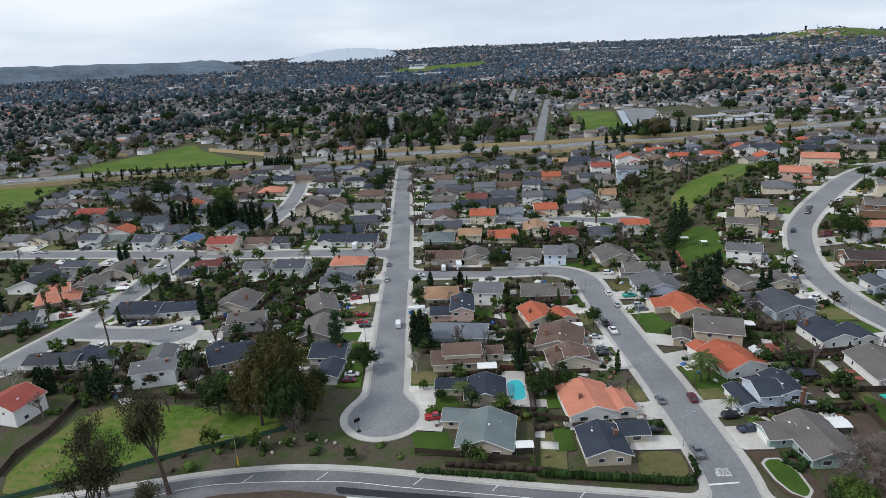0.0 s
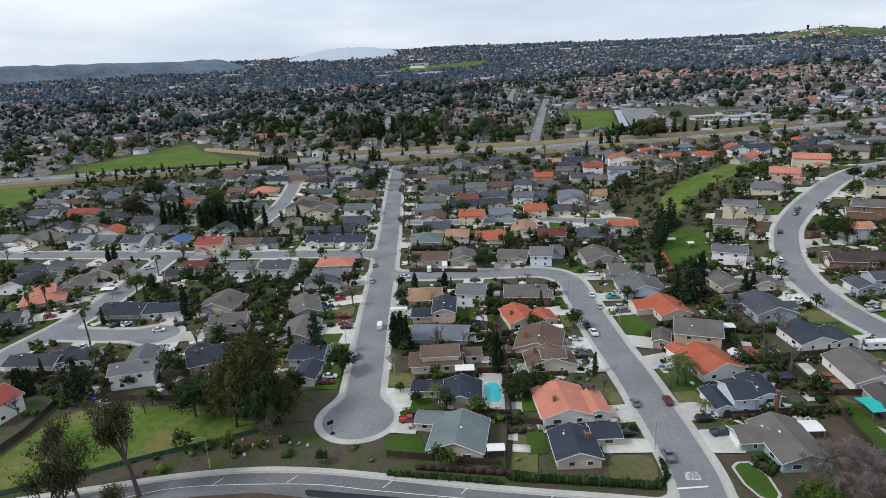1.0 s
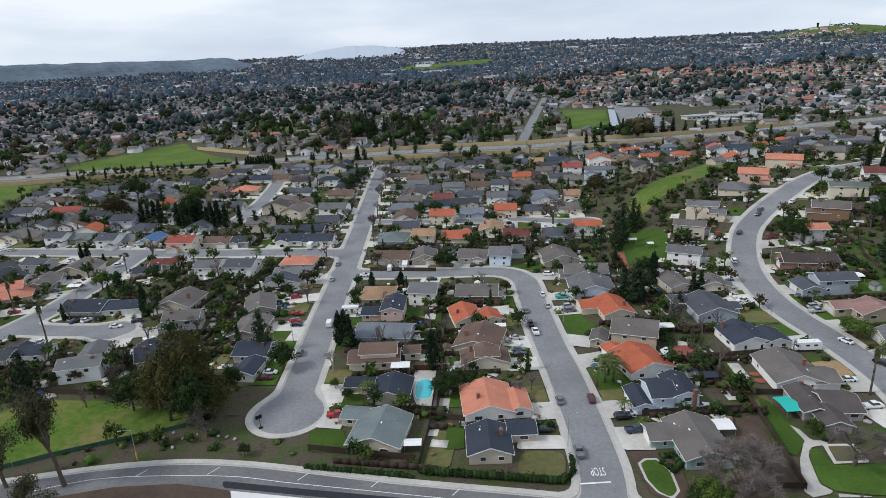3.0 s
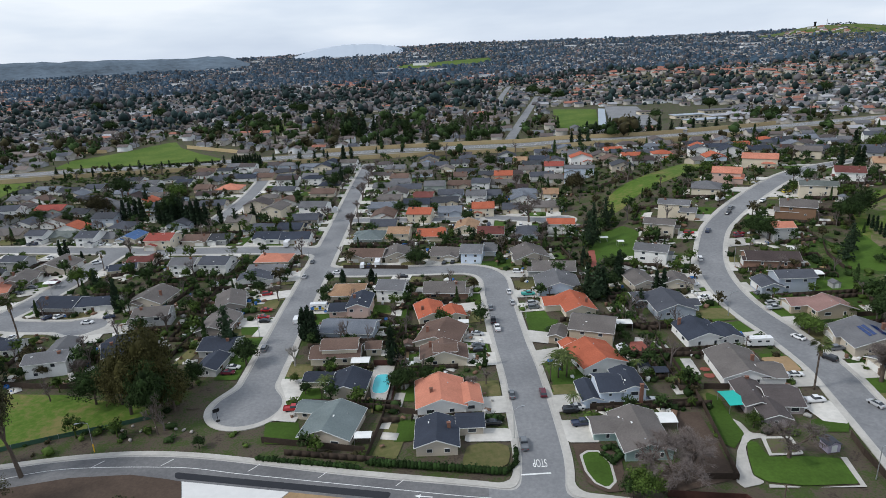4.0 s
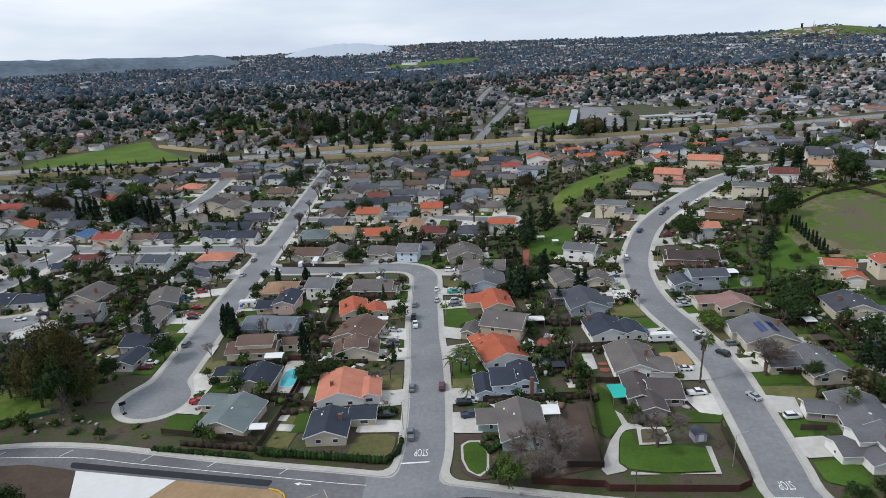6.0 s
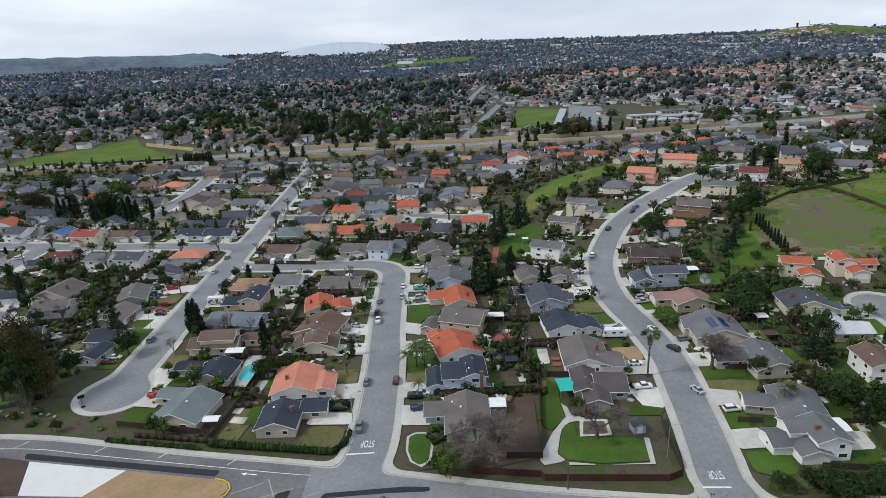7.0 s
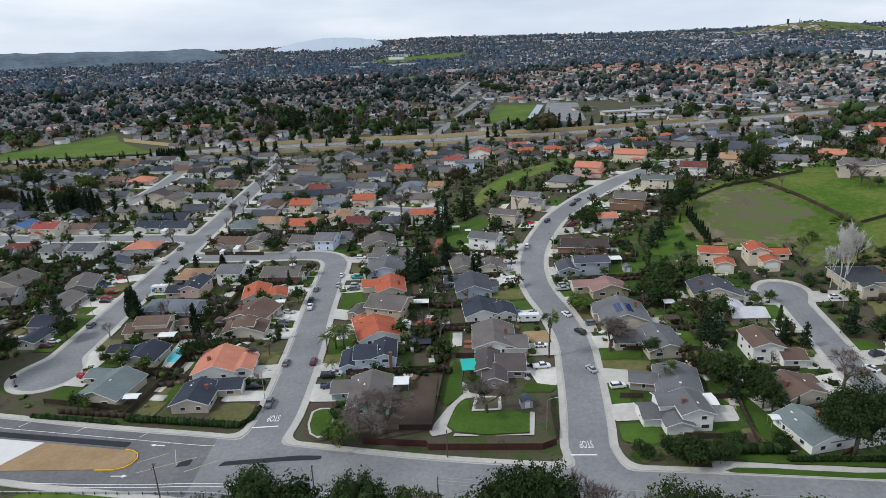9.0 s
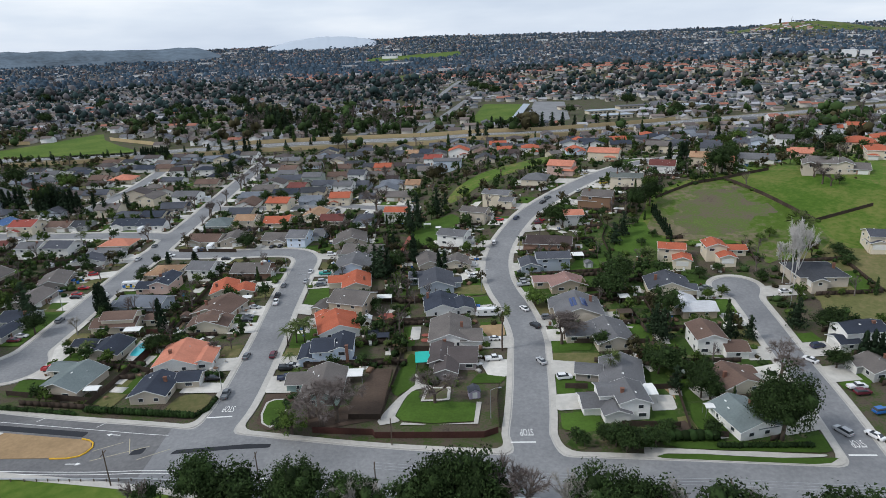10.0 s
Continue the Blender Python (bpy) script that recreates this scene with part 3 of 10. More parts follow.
def house(x, y, yaw, w, d, storeys, kind, wall, roof_colour, wings=(), chimney=None, near=True):
    """A house at (x, y), its long side turned by yaw; wings are (dx, dy, width, depth, storeys, roof kind)."""
    rng = random.Random(int(x * 7 + y * 13))
    close = near and y < 212
    m = pose(x, y, 0, 0, 0, yaw)
    corners = [m @ Vector((sx * w / 2, sy * d / 2, 0)) for sx in (-1, 1) for sy in (-1, 1)]
    z = max(terrain(c.x, c.y) for c in corners + [m.translation]) - 0.1
    base = min(terrain(c.x, c.y) for c in corners) - z - 0.6
    label = "%s-storey house with %s walls and %s roof" % ("two" if storeys == 2 else "single", WALL_WORDS.get(wall, wall), ROOF_WORDS.get(roof_colour, roof_colour + " shingle"))
    ob = thing("house", pose(x, y, z, 0, 0, yaw), label, "house", "houses along the streets")
    way = road_way(x, y)
    local = m.to_3x3().inverted() @ Vector((way[0], way[1], 0))
    sides = {"S": ((0, -1), 0), "E": ((1, 0), 90), "N": ((0, 1), 180), "W": ((-1, 0), -90)}
    front = max(sides, key=lambda k: sides[k][0][0] * local.x + sides[k][0][1] * local.y)
    if not wings and rng.random() < 0.8:  # a garage wing under a roof of its own, towards the street
        (fx, fy), _ = sides[front]
        jut, hand = rng.uniform(0.8, 2.2), rng.choice((-1, 1))
        if fx:
            ww, wd = w * 0.5 + jut, d * rng.uniform(0.38, 0.5)
            wings = [(fx * (w / 2 - ww / 2 + jut), hand * (d / 2 - wd / 2 - 0.35), ww, wd, 1, "H" if kind == "H" else "S")]
        else:
            ww, wd = w * rng.uniform(0.38, 0.5), d * 0.5 + jut
            wings = [(hand * (w / 2 - ww / 2 - 0.35), fy * (d / 2 - wd / 2 + jut), ww, wd, 1, "H" if kind == "H" else "F")]
    eave = 2.8 if storeys == 1 else 5.3
    tops, all_walls, all_roofs = [], Shape(), Shape()
    for dx, dy, ww, wd, ws, wk in ((0, 0, w, d, storeys, kind), *wings):
        body, roof, trim = (Shape(), Shape(), []) if near else (all_walls, all_roofs, [])
        tops.append(volume(body, roof, trim, dx, dy, ww, wd, eave if not tops else 2.65 if ws == 1 else 5.15, wk, base))
        if near:
            part("wall", body, WALLS[wall], ob)
            part("roof", roof, ROOFS[roof_colour], ob)
            boards = Shape()
            for board in trim:
                boards.solid(board.v, board.f)
            if trim:
                part("fascia", boards, TRIM, ob, "white fascia boards")
    if not near:
        part("wall", all_walls, WALLS[wall], ob)
        part("roof", all_roofs, ROOFS[roof_colour], ob)
    top = tops[0]
    blocks = [(0, 0, w, d, storeys)] + [(a, b, c, e, s) for a, b, c, e, s, _ in wings]
    FOOTPRINTS.append((x, y, yaw, max([w] + [2 * (abs(a) + c / 2) for a, b, c, e, s in blocks[1:]]), max([d] + [2 * (abs(b) + e / 2) for a, b, c, e, s in blocks[1:]])))

    def inside(px, py, this):
        return any(i != this and abs(px - b[0]) < b[2] / 2 - 0.05 and abs(py - b[1]) < b[3] / 2 - 0.05 for i, b in enumerate(blocks))

    def hang(name, mesh, side, block, along, up, child=None):
        (nx, ny), turn = sides[side]
        bx, by, bw, bd, _ = blocks[block]
        px, py = bx + nx * (bw / 2 + 0.03) - ny * along, by + ny * (bd / 2 + 0.03) + nx * along
        if inside(px, py, block) or inside(px + nx * 0.4, py + ny * 0.4, block):
            return None
        o = part(name, mesh, None, ob, at=pose(px, py, up, 0, 0, turn))
        if child:
            part("pane", child, None, o)
        return o

    for bi, (bx, by, bw, bd, bs) in enumerate(blocks):
        for side in sides:
            if not near and side != front and (side != "S" if bs == 1 else side == "N"):
                continue
            length = bw if side in "SN" else bd
            if side == front and bi == (len(blocks) - 1 if wings and near else 0):
                off = (length / 2 - 3.2) * rng.choice((-1, 1)) if length > 8 else 0
                hang("garage_door", GARAGE_MESH, side, bi, off, 0)
                if length > 9:
                    hang("front_door", DOOR_MESH, side, bi, -math.copysign(0.6, off), 0)
                    hang("window", WINDOWS["plain" if close else "far_plain"][0], side, bi, -off * 0.8, 1.5, WINDOWS["plain"][1] if close else None)
                floors = [1] if bs == 2 else []
            else:
                floors = range(bs)
            for f in floors:
                n = 1 if length < 7.5 or (not near and side in "EW") else 2
                for k in range(n):
                    if rng.random() < (0.6 if side == "N" else 0.2):
                        continue
                    key = ("" if close else "far_") + rng.choice(("wide", "plain", "plain", "small", "tall"))
                    hang("window", WINDOWS[key][0], side, bi, length * ((k + 0.5) / n - 0.5) * 0.9 + rng.uniform(-0.5, 0.5), 1.5 + f * 2.55, WINDOWS[key][1])
    if chimney or (chimney is None and rng.random() < 0.32):
        cx, cy = chimney or (w * rng.choice((-0.3, 0.3)), -d * 0.12 if kind == "S" else d * rng.uniform(-0.2, 0.2))
        part("chimney", Shape().box(cx - 0.45, cy - 0.35, 0.0, cx + 0.45, cy + 0.35, top + 0.45).box(cx - 0.55, cy - 0.45, top + 0.45, cx + 0.55, cy + 0.45, top + 0.6), BRICK, ob, "brick chimney")
    if near:
        for k in range(rng.randint(1, 3)):
            a, b = rng.uniform(-0.4, 0.4) * w, rng.uniform(-0.4, 0.4) * d
            zz = top - PITCH * abs(b if kind == "S" else a) + 0.12 if kind != "H" else 0
            if zz:
                part("roof_vent", rng.choice((VENT_MESH, VENT_MESH, SKYLIGHT)), None, ob, at=pose(a, b, zz))
    return ob


LOT_RNG = random.Random(5)
FENCE_RUNS = []
DRIVE_SPOTS = []
LAID_OUT = [(85.6, 126.8), (172.5, 114.8), (121.2, 145.0), (35.2, 131.7)]  # houses whose grounds are laid out singly below


def lot(x, y, yaw, w, d, lawn=None):
    """Driveway and front lawn between a house and its street."""
    if any(math.hypot(x - a, y - b) < 5 for a, b in LAID_OUT):
        return
    way = road_way(x, y)
    far = home_distance(x, y)
    if far > 32 or far < 4:
        return
    m = pose(x, y, 0, 0, 0, yaw).to_3x3()
    axes = [m @ Vector(a) for a in ((1, 0, 0), (-1, 0, 0), (0, 1, 0), (0, -1, 0))]
    k = max(range(4), key=lambda i: axes[i].x * way[0] + axes[i].y * way[1])
    n, half = axes[k], (w if k < 2 else d) / 2
    s, span = Vector((-n.y, n.x, 0)), (d if k < 2 else w)
    face = Vector((x, y, 0)) + n * half

    def run(p):
        t = 0.0
        while t < 30 and road_distance(p.x + n.x * t, p.y + n.y * t) > 1.3:
            t += 0.5
        return t if t < 30 else None

    side = LOT_RNG.choice((-1, 1))
    o = s * side * max(span / 2 - 3.2, 0)
    ends = [run(face + o + s * q) for q in (-4.3, 4.3)]
    if None not in ends:
        a, b = face + o - s * 4.3, face + o + s * 4.3
        patch("driveway", [a[:2], b[:2], (b + n * ends[1])[:2], (a + n * ends[0])[:2]], 0.19, DRIVE, "pale concrete driveway between house and street", "driveway", cells=2)
        if min(ends) > 5.5:
            DRIVE_SPOTS.append((face + o + n * (min(ends) / 2 + 0.3), s, math.degrees(math.atan2(n.y, n.x))))
    reach = span / 2 + 2.0
    p, q = face - s * side * reach, face + o - s * side * 4.6
    ends = [run(p), run(q)]
    if None not in ends:
        mat = lawn or (LAWN if LOT_RNG.random() < 0.62 else DRYLAWN)
        word = {LAWN: "green clipped front lawn", DRYLAWN: "dry yellowish front lawn", BARK_CHIPS: "brown mulched front yard"}[mat]
        patch("front_lawn", [p[:2], q[:2], (q + n * ends[1])[:2], (p + n * ends[0])[:2]], 0.11, mat, word, "lawn", cells=7)
    b0, b1 = Vector((x, y, 0)) - n * (half + 1.5), s * (span / 2)
    if LOT_RNG.random() < 0.8:
        e, f = b0 + n * 1.4 - b1 * LOT_RNG.uniform(-0.3, 0.9), LOT_RNG.uniform(4, 8)
        g = e + s * f
        k = n * -LOT_RNG.uniform(2.5, 5)
        patch("patio", [e[:2], g[:2], (g + k)[:2], (e + k)[:2]], 0.13, DRIVE, "pale concrete patio behind a house", "patio", cells=2)
    if LOT_RNG.random() < 0.5:
        e = b0 - n * LOT_RNG.uniform(1, 6) + b1 * LOT_RNG.uniform(-0.9, 0.4)
        g, k = e + s * LOT_RNG.uniform(3, 7), n * -LOT_RNG.uniform(2, 5)
        patch("planting_bed", [e[:2], g[:2], (g + k)[:2], (e + k)[:2]], 0.08, LOT_RNG.choice((BARK_CHIPS, SAND, BARK_CHIPS, DRYLAWN)), "mulched planting bed in a back yard", "bed", cells=2)
    deep = LOT_RNG.uniform(6.5, 9.5)
    if y < 345:
        c0, c1 = Vector((x, y, 0)) - n * (half + deep), s * (span / 2 + 1.9)
        for p, q in ((c0 - c1, c0 + c1), (c0 - c1, Vector((x, y, 0)) + n * (half - 3) - c1), (c0 + c1, Vector((x, y, 0)) + n * (half - 3) + c1)):
            FENCE_RUNS.append((p[:2], q[:2]))
    if LOT_RNG.random() < 0.75:
        u = LOT_RNG.uniform(0.3, 0.8)
        c = b0 - n * LOT_RNG.uniform(4, 8)
        mat = LAWN if LOT_RNG.random() < 0.7 else DRYLAWN
        patch("back_lawn", [(b0 - b1 * u)[:2], (b0 + b1)[:2], (c + b1)[:2], (c - b1 * u)[:2]], 0.07, mat, "back-yard lawn behind a house", "lawn", cells=2)


house(-250.2, 345.3, -5.0, 13.8, 13.0, 1, 'S', 'beige', 'grey', near=False)
house(-234.9, 345.7, -2.6, 13.1, 16.0, 1, 'F', 'cream', 'grey', near=False)
house(-225.8, 345.7, -4.2, 18.6, 13.0, 1, 'S', 'beige', 'taupe', near=False)
house(-199.9, 332.4, -5.1, 10.7, 10.4, 2, 'S', 'white', 'slate', near=False)
house(-189.3, 336.5, -4.2, 17.3, 11.7, 1, 'S', 'olive', 'greygreen', near=False)
house(-165.1, 324.2, -5.0, 10.9, 12.6, 2, 'S', 'white', 'slate')
house(-158.6, 330.2, -3.9, 12.8, 12.2, 1, 'S', 'cream', 'grey', near=False)
house(-143.9, 327.8, -3.6, 10.7, 13.6, 1, 'F', 'beige', 'blue')
house(-119.5, 314.4, -4.0, 14.2, 13.0, 2, 'S', 'cream', 'red')
house(-196.7, 286.5, -0.5, 14.4, 9.8, 1, 'S', 'grey', 'charcoal')
house(-179.8, 284.0, -7.1, 12.4, 9.2, 2, 'S', 'grey', 'slate')
house(-157.2, 279.7, -1.8, 17.3, 15.1, 1, 'F', 'beige', 'taupe')
house(-116.1, 284.2, 0.2, 12.7, 8.9, 1, 'S', 'beige', 'darkred')
house(-120.2, 273.2, 15.9, 11.8, 8.5, 1, 'S', 'cream', 'navy')
house(-188.6, 266.1, -6.4, 20.0, 15.6, 1, 'F', 'white', 'charcoal')
house(-168.5, 247.4, 25.0, 16.3, 16.0, 1, 'H', 'pink', 'orange', wings=[(0.2, 3.2, 8.3, 11.0, 2, 'S')])
house(-163.2, 260.7, 9.6, 12.2, 15.8, 1, 'F', 'taupe', 'taupe')
house(-169.3, 224.5, 15.6, 11.5, 13.0, 1, 'S', 'white', 'charcoal')
house(-124.2, 230.0, -5.7, 17.6, 12.7, 1, 'S', 'grey', 'navy')
house(-108.6, 229.8, 6.3, 15.9, 10.1, 1, 'S', 'white', 'navy')
house(-87.0, 232.9, -5.9, 15.1, 14.8, 1, 'F', 'beige', 'taupe')
house(-76.1, 210.8, 7.9, 12.7, 9.5, 2, 'S', 'grey', 'taupe')
house(-134.1, 187.5, -3.4, 17.2, 8.5, 1, 'S', 'white', 'charcoal')
house(-122.2, 190.0, 6.4, 14.4, 8.5, 1, 'S', 'white', 'navy')
house(-94.4, 175.0, 11.5, 12.8, 8.5, 2, 'S', 'white', 'grey', wings=[(-1.3, 14.1, 7.5, 10.9, 1, 'F')])
house(-74.6, 187.0, 25.0, 14.7, 13.0, 1, 'S', 'tan', 'navy')
house(-128.3, 157.5, -15.7, 12.8, 10.3, 2, 'F', 'white', 'red')
house(-102.1, 319.2, -5.0, 13.9, 11.4, 1, 'S', 'beige', 'brown')
house(-89.3, 319.0, -5.0, 9.5, 10.6, 1, 'S', 'grey', 'charcoal')
house(-62.1, 318.4, -5.0, 14.5, 13.0, 1, 'S', 'white', 'navy')
house(-46.4, 316.1, -1.3, 15.5, 13.0, 1, 'S', 'white', 'navy')
house(-88.6, 270.6, -3.3, 11.5, 10.8, 2, 'S', 'white', 'grey')
house(-73.1, 270.4, -7.1, 13.3, 11.9, 2, 'S', 'white', 'slate')
house(-48.4, 278.7, -1.5, 16.1, 11.7, 1, 'H', 'cream', 'orange')
house(-47.6, 264.1, -4.2, 15.8, 9.6, 1, 'S', 'grey', 'grey')
house(-50.4, 252.8, 8.3, 13.1, 9.0, 1, 'F', 'white', 'slate')
house(-51.6, 226.0, 17.0, 11.1, 16.0, 1, 'F', 'taupe', 'taupe')
house(-48.5, 204.1, -0.7, 11.4, 16.0, 1, 'F', 'taupe', 'taupe')
house(-41.3, 186.3, -4.8, 11.2, 11.0, 1, 'S', 'grey', 'navy', wings=[(3.0, -12.8, 6.8, 10.4, 1, 'F')])
house(-4.6, 233.2, -0.9, 12.9, 13.1, 1, 'H', 'beige', 'tan')
house(3.3, 215.0, -1.8, 8.0, 13.7, 2, 'F', 'pink', 'navy', wings=[(-7.8, 0.2, 7.9, 8.0, 1, 'S')])
house(1.9, 197.3, -7.8, 18.9, 11.4, 1, 'S', 'bluegrey', 'bluegrey')
house(0.6, 177.9, 2.0, 15.8, 9.1, 1, 'S', 'cream', 'brown', wings=[(1.4, 0.7, 11.4, 7.8, 2, 'S'), (12.0, 3.7, 4.7, 5.5, 1, 'S')])
house(8.1, 157.5, -4.1, 11.0, 11.2, 1, 'F', 'beige', 'navy', wings=[(-10.0, 3.4, 8.3, 5.5, 1, 'S')])
house(7.1, 136.6, -9.3, 13.5, 14.3, 1, 'F', 'beige', 'greyblue', wings=[(-7.8, 7.0, 8.4, 5.5, 1, 'S')])
house(14.3, 230.6, -9.4, 10.8, 11.6, 2, 'S', 'white', 'grey')
house(35.6, 232.6, -4.1, 16.2, 13.0, 1, 'S', 'brick', 'taupe')
house(30.4, 209.3, 11.2, 10.1, 13.7, 1, 'F', 'cream', 'terracotta', wings=[(8.2, -3.4, 7.6, 8.6, 1, 'F')])
house(35.1, 188.8, -14.6, 14.4, 15.6, 1, 'F', 'beige', 'brown')
house(36.2, 175.0, 2.4, 14.6, 9.2, 1, 'F', 'cream', 'brown', wings=[(0.5, -1.3, 6.9, 5.5, 2, 'S')])
house(35.6, 149.9, 4.5, 13.4, 14.6, 1, 'F', 'white', 'orange', wings=[(8.2, -1.6, 6.0, 9.6, 1, 'F')], chimney=(-2.6, -2.0))
house(35.2, 130.7, 1.3, 10.4, 11.7, 1, 'F', 'beige', 'navy', wings=[(8.7, 5.2, 6.7, 5.9, 1, 'S')])
house(83.3, 253.6, -6.0, 17.9, 13.0, 1, 'S', 'grey', 'taupe')
house(81.8, 233.6, -1.1, 17.0, 16.0, 1, 'F', 'bluewhite', 'grey')
house(85.4, 212.0, 6.1, 11.2, 15.2, 1, 'F', 'cream', 'terracotta', wings=[(-6.9, 4.0, 9.4, 8.2, 1, 'S')])
house(87.1, 188.3, -18.9, 14.1, 13.0, 2, 'S', 'tan', 'taupe', wings=[(-11.1, -4.4, 5.0, 8.1, 1, 'F')])
house(83.9, 170.4, 14.8, 14.0, 14.4, 1, 'F', 'white', 'terracotta', wings=[(-4.0, 8.3, 6.0, 6.6, 1, 'F')])
house(88.8, 150.3, 3.0, 6.8, 11.2, 2, 'F', 'bluewhite', 'navy', wings=[(-6.0, -0.8, 6.4, 9.6, 2, 'S'), (-11.2, -0.4, 5.0, 10.0, 1, 'F')], chimney=(2.0, -5.98))
house(86.4, 129.3, 1.3, 11.4, 16.6, 1, 'F', 'sage', 'taupe', wings=[(-7.6, 3.5, 7.4, 6.8, 1, 'S')])
house(115.4, 233.5, 7.4, 9.5, 14.2, 1, 'F', 'beige', 'taupe')
house(128.2, 229.1, -5.5, 9.5, 9.0, 1, 'F', 'cream', 'taupe')
house(119.2, 208.2, 2.7, 13.8, 16.0, 1, 'F', 'bluegrey', 'slate', wings=[(-7.2, 7.2, 7.6, 7.7, 1, 'H'), (6.4, -0.7, 7.2, 5.5, 1, 'S')])
house(121.3, 184.4, 4.2, 12.4, 13.6, 1, 'F', 'white', 'navy', wings=[(8.0, -2.2, 8.0, 9.4, 1, 'F')], chimney=(-5.0, 4.0))
house(124.3, 161.4, -2.0, 13.4, 16.8, 1, 'F', 'white', 'taupe', wings=[(7.3, -3.8, 6.6, 9.0, 1, 'S')])
house(121.2, 145.0, -4.0, 6.8, 12.5, 1, 'F', 'mauve', 'umber', wings=[(7.0, -0.6, 8.6, 10.5, 1, 'S'), (2.2, -8.0, 6.6, 8.0, 1, 'F')], chimney=(0.8, 6.0))
house(171.7, 241.6, -11.1, 20.0, 11.8, 1, 'S', 'brick', 'darkbrown')
house(169.2, 219.3, -0.1, 13.8, 8.5, 2, 'S', 'bluegrey', 'slate', wings=[(-9.8, -1.2, 7.9, 9.6, 1, 'F')])
house(171.4, 197.3, 2.8, 13.7, 9.0, 1, 'F', 'tan', 'pinkbrown', wings=[(-7.9, 4.8, 9.6, 6.7, 1, 'S')])
house(170.8, 174.6, -2.4, 16.4, 16.0, 1, 'F', 'beige', 'grey')
house(177.7, 154.2, 2.4, 12.1, 15.6, 1, 'F', 'beige', 'grey', wings=[(-9.9, 3.8, 9.6, 9.6, 1, 'S')])
house(174.3, 128.7, -12.6, 11.7, 16.0, 1, 'F', 'taupe', 'grey', wings=[(-9.3, 1.1, 7.4, 6.0, 1, 'S')])
house(172.5, 113.9, 0.9, 8.0, 9.8, 2, 'F', 'white', 'grey', wings=[(-5.1, 2.7, 6.3, 6.1, 2, 'S'), (-9.4, 1.4, 6.9, 7.2, 1, 'S'), (-4.7, -2.6, 6.8, 6.7, 1, 'F')])
house(199.8, 105.9, 11.8, 10.9, 13.2, 1, 'F', 'white', 'greyblue')
house(205.1, 124.0, 13.2, 11.9, 10.4, 1, 'F', 'cream', 'brown')
house(206.6, 147.3, -2.6, 9.0, 11.6, 2, 'F', 'white', 'brown', wings=[(6.9, -5.0, 6.7, 7.3, 1, 'S')])
house(212.6, 170.6, -1.8, 11.7, 8.5, 1, 'S', 'tan', 'white', wings=[(-2.9, 4.5, 8.7, 10.2, 1, 'F')])
house(209.0, 190.4, -7.3, 15.6, 13.1, 1, 'F', 'cream', 'slate')
house(220.5, 220.0, -16.1, 10.5, 8.0, 2, 'S', 'cream', 'terracotta', wings=[(4.0, -6.5, 7.0, 8.0, 1, 'F')])
house(238.0, 218.4, -6.5, 8.0, 9.0, 2, 'F', 'cream', 'terracotta', wings=[(9.0, 3.2, 9.0, 6.5, 1, 'S'), (3.0, -6.8, 6.5, 7.0, 1, 'F')])
house(266.3, 192.5, -2.8, 17.7, 16.0, 1, 'H', 'beige', 'charcoal', wings=[(-3.6, -6.2, 5.5, 11.6, 1, 'F')])
house(254.2, 145.9, 4.1, 13.2, 8.5, 2, 'S', 'white', 'navy', wings=[(-6.2, -2.5, 6.3, 6.5, 1, 'S')])
house(249.1, 127.6, 5.1, 9.5, 9.0, 1, 'F', 'grey', 'taupe')
house(305.1, 212.4, -13.3, 12.5, 9.5, 2, 'S', 'cream', 'slate')
house(127.7, 258.4, -25.0, 13.6, 9.9, 2, 'S', 'white', 'grey')
house(139.7, 286.7, -25.0, 13.7, 8.9, 2, 'S', 'beige', 'taupe')
house(153.3, 307.6, -25.0, 14.7, 8.7, 2, 'S', 'cream', 'grey', wings=[(7.4, -3.7, 7.1, 7.9, 1, 'S')])
house(178.6, 332.8, -21.7, 14.1, 16.0, 1, 'H', 'cream', 'grey', near=False)
house(197.2, 350.8, -25.0, 15.0, 13.0, 2, 'S', 'pink', 'orange', wings=[(5.1, -1.4, 7.5, 13, 1, 'H')], near=False)
house(233.4, 389.2, -25.0, 20.0, 13.0, 2, 'S', 'cream', 'orange', wings=[(5.1, -1.7, 6.9, 13, 1, 'H')], near=False)
house(226.1, 309.9, -19.9, 16.9, 8.6, 2, 'S', 'cream', 'greygreen')
house(204.9, 286.9, -25.0, 14.9, 12.1, 2, 'S', 'brown', 'taupe')
house(187.3, 266.5, -1.9, 9.0, 8.5, 2, 'S', 'grey', 'orange')
house(252.0, 327.7, -22.7, 13.8, 12.5, 2, 'S', 'white', 'darkred')
house(281.5, 342.2, -25.0, 14.5, 13.0, 2, 'S', 'cream', 'tan', near=False)
house(315.5, 411.4, -25.0, 10.3, 13.0, 2, 'S', 'cream', 'slate', near=False)
house(281.0, 422.4, -25.0, 15.9, 13.0, 2, 'S', 'cream', 'taupe', near=False)
house(204.5, 421.2, 25.0, 9.5, 8.5, 1, 'S', 'beige', 'taupe', near=False)
house(284.2, 324.9, -23.9, 14.2, 13.0, 2, 'S', 'cream', 'orange')
house(311.2, 336.5, -25.0, 18.3, 13.0, 1, 'S', 'white', 'grey', near=False)
house(328.8, 301.1, -25.0, 13.5, 13.0, 2, 'S', 'beige', 'taupe', wings=[(-6.1, -3.7, 6.3, 13, 2, 'F'), (10.3, 0.0, 7.7, 13, 2, 'F'), (16.7, 0.2, 10.5, 13, 1, 'S')])
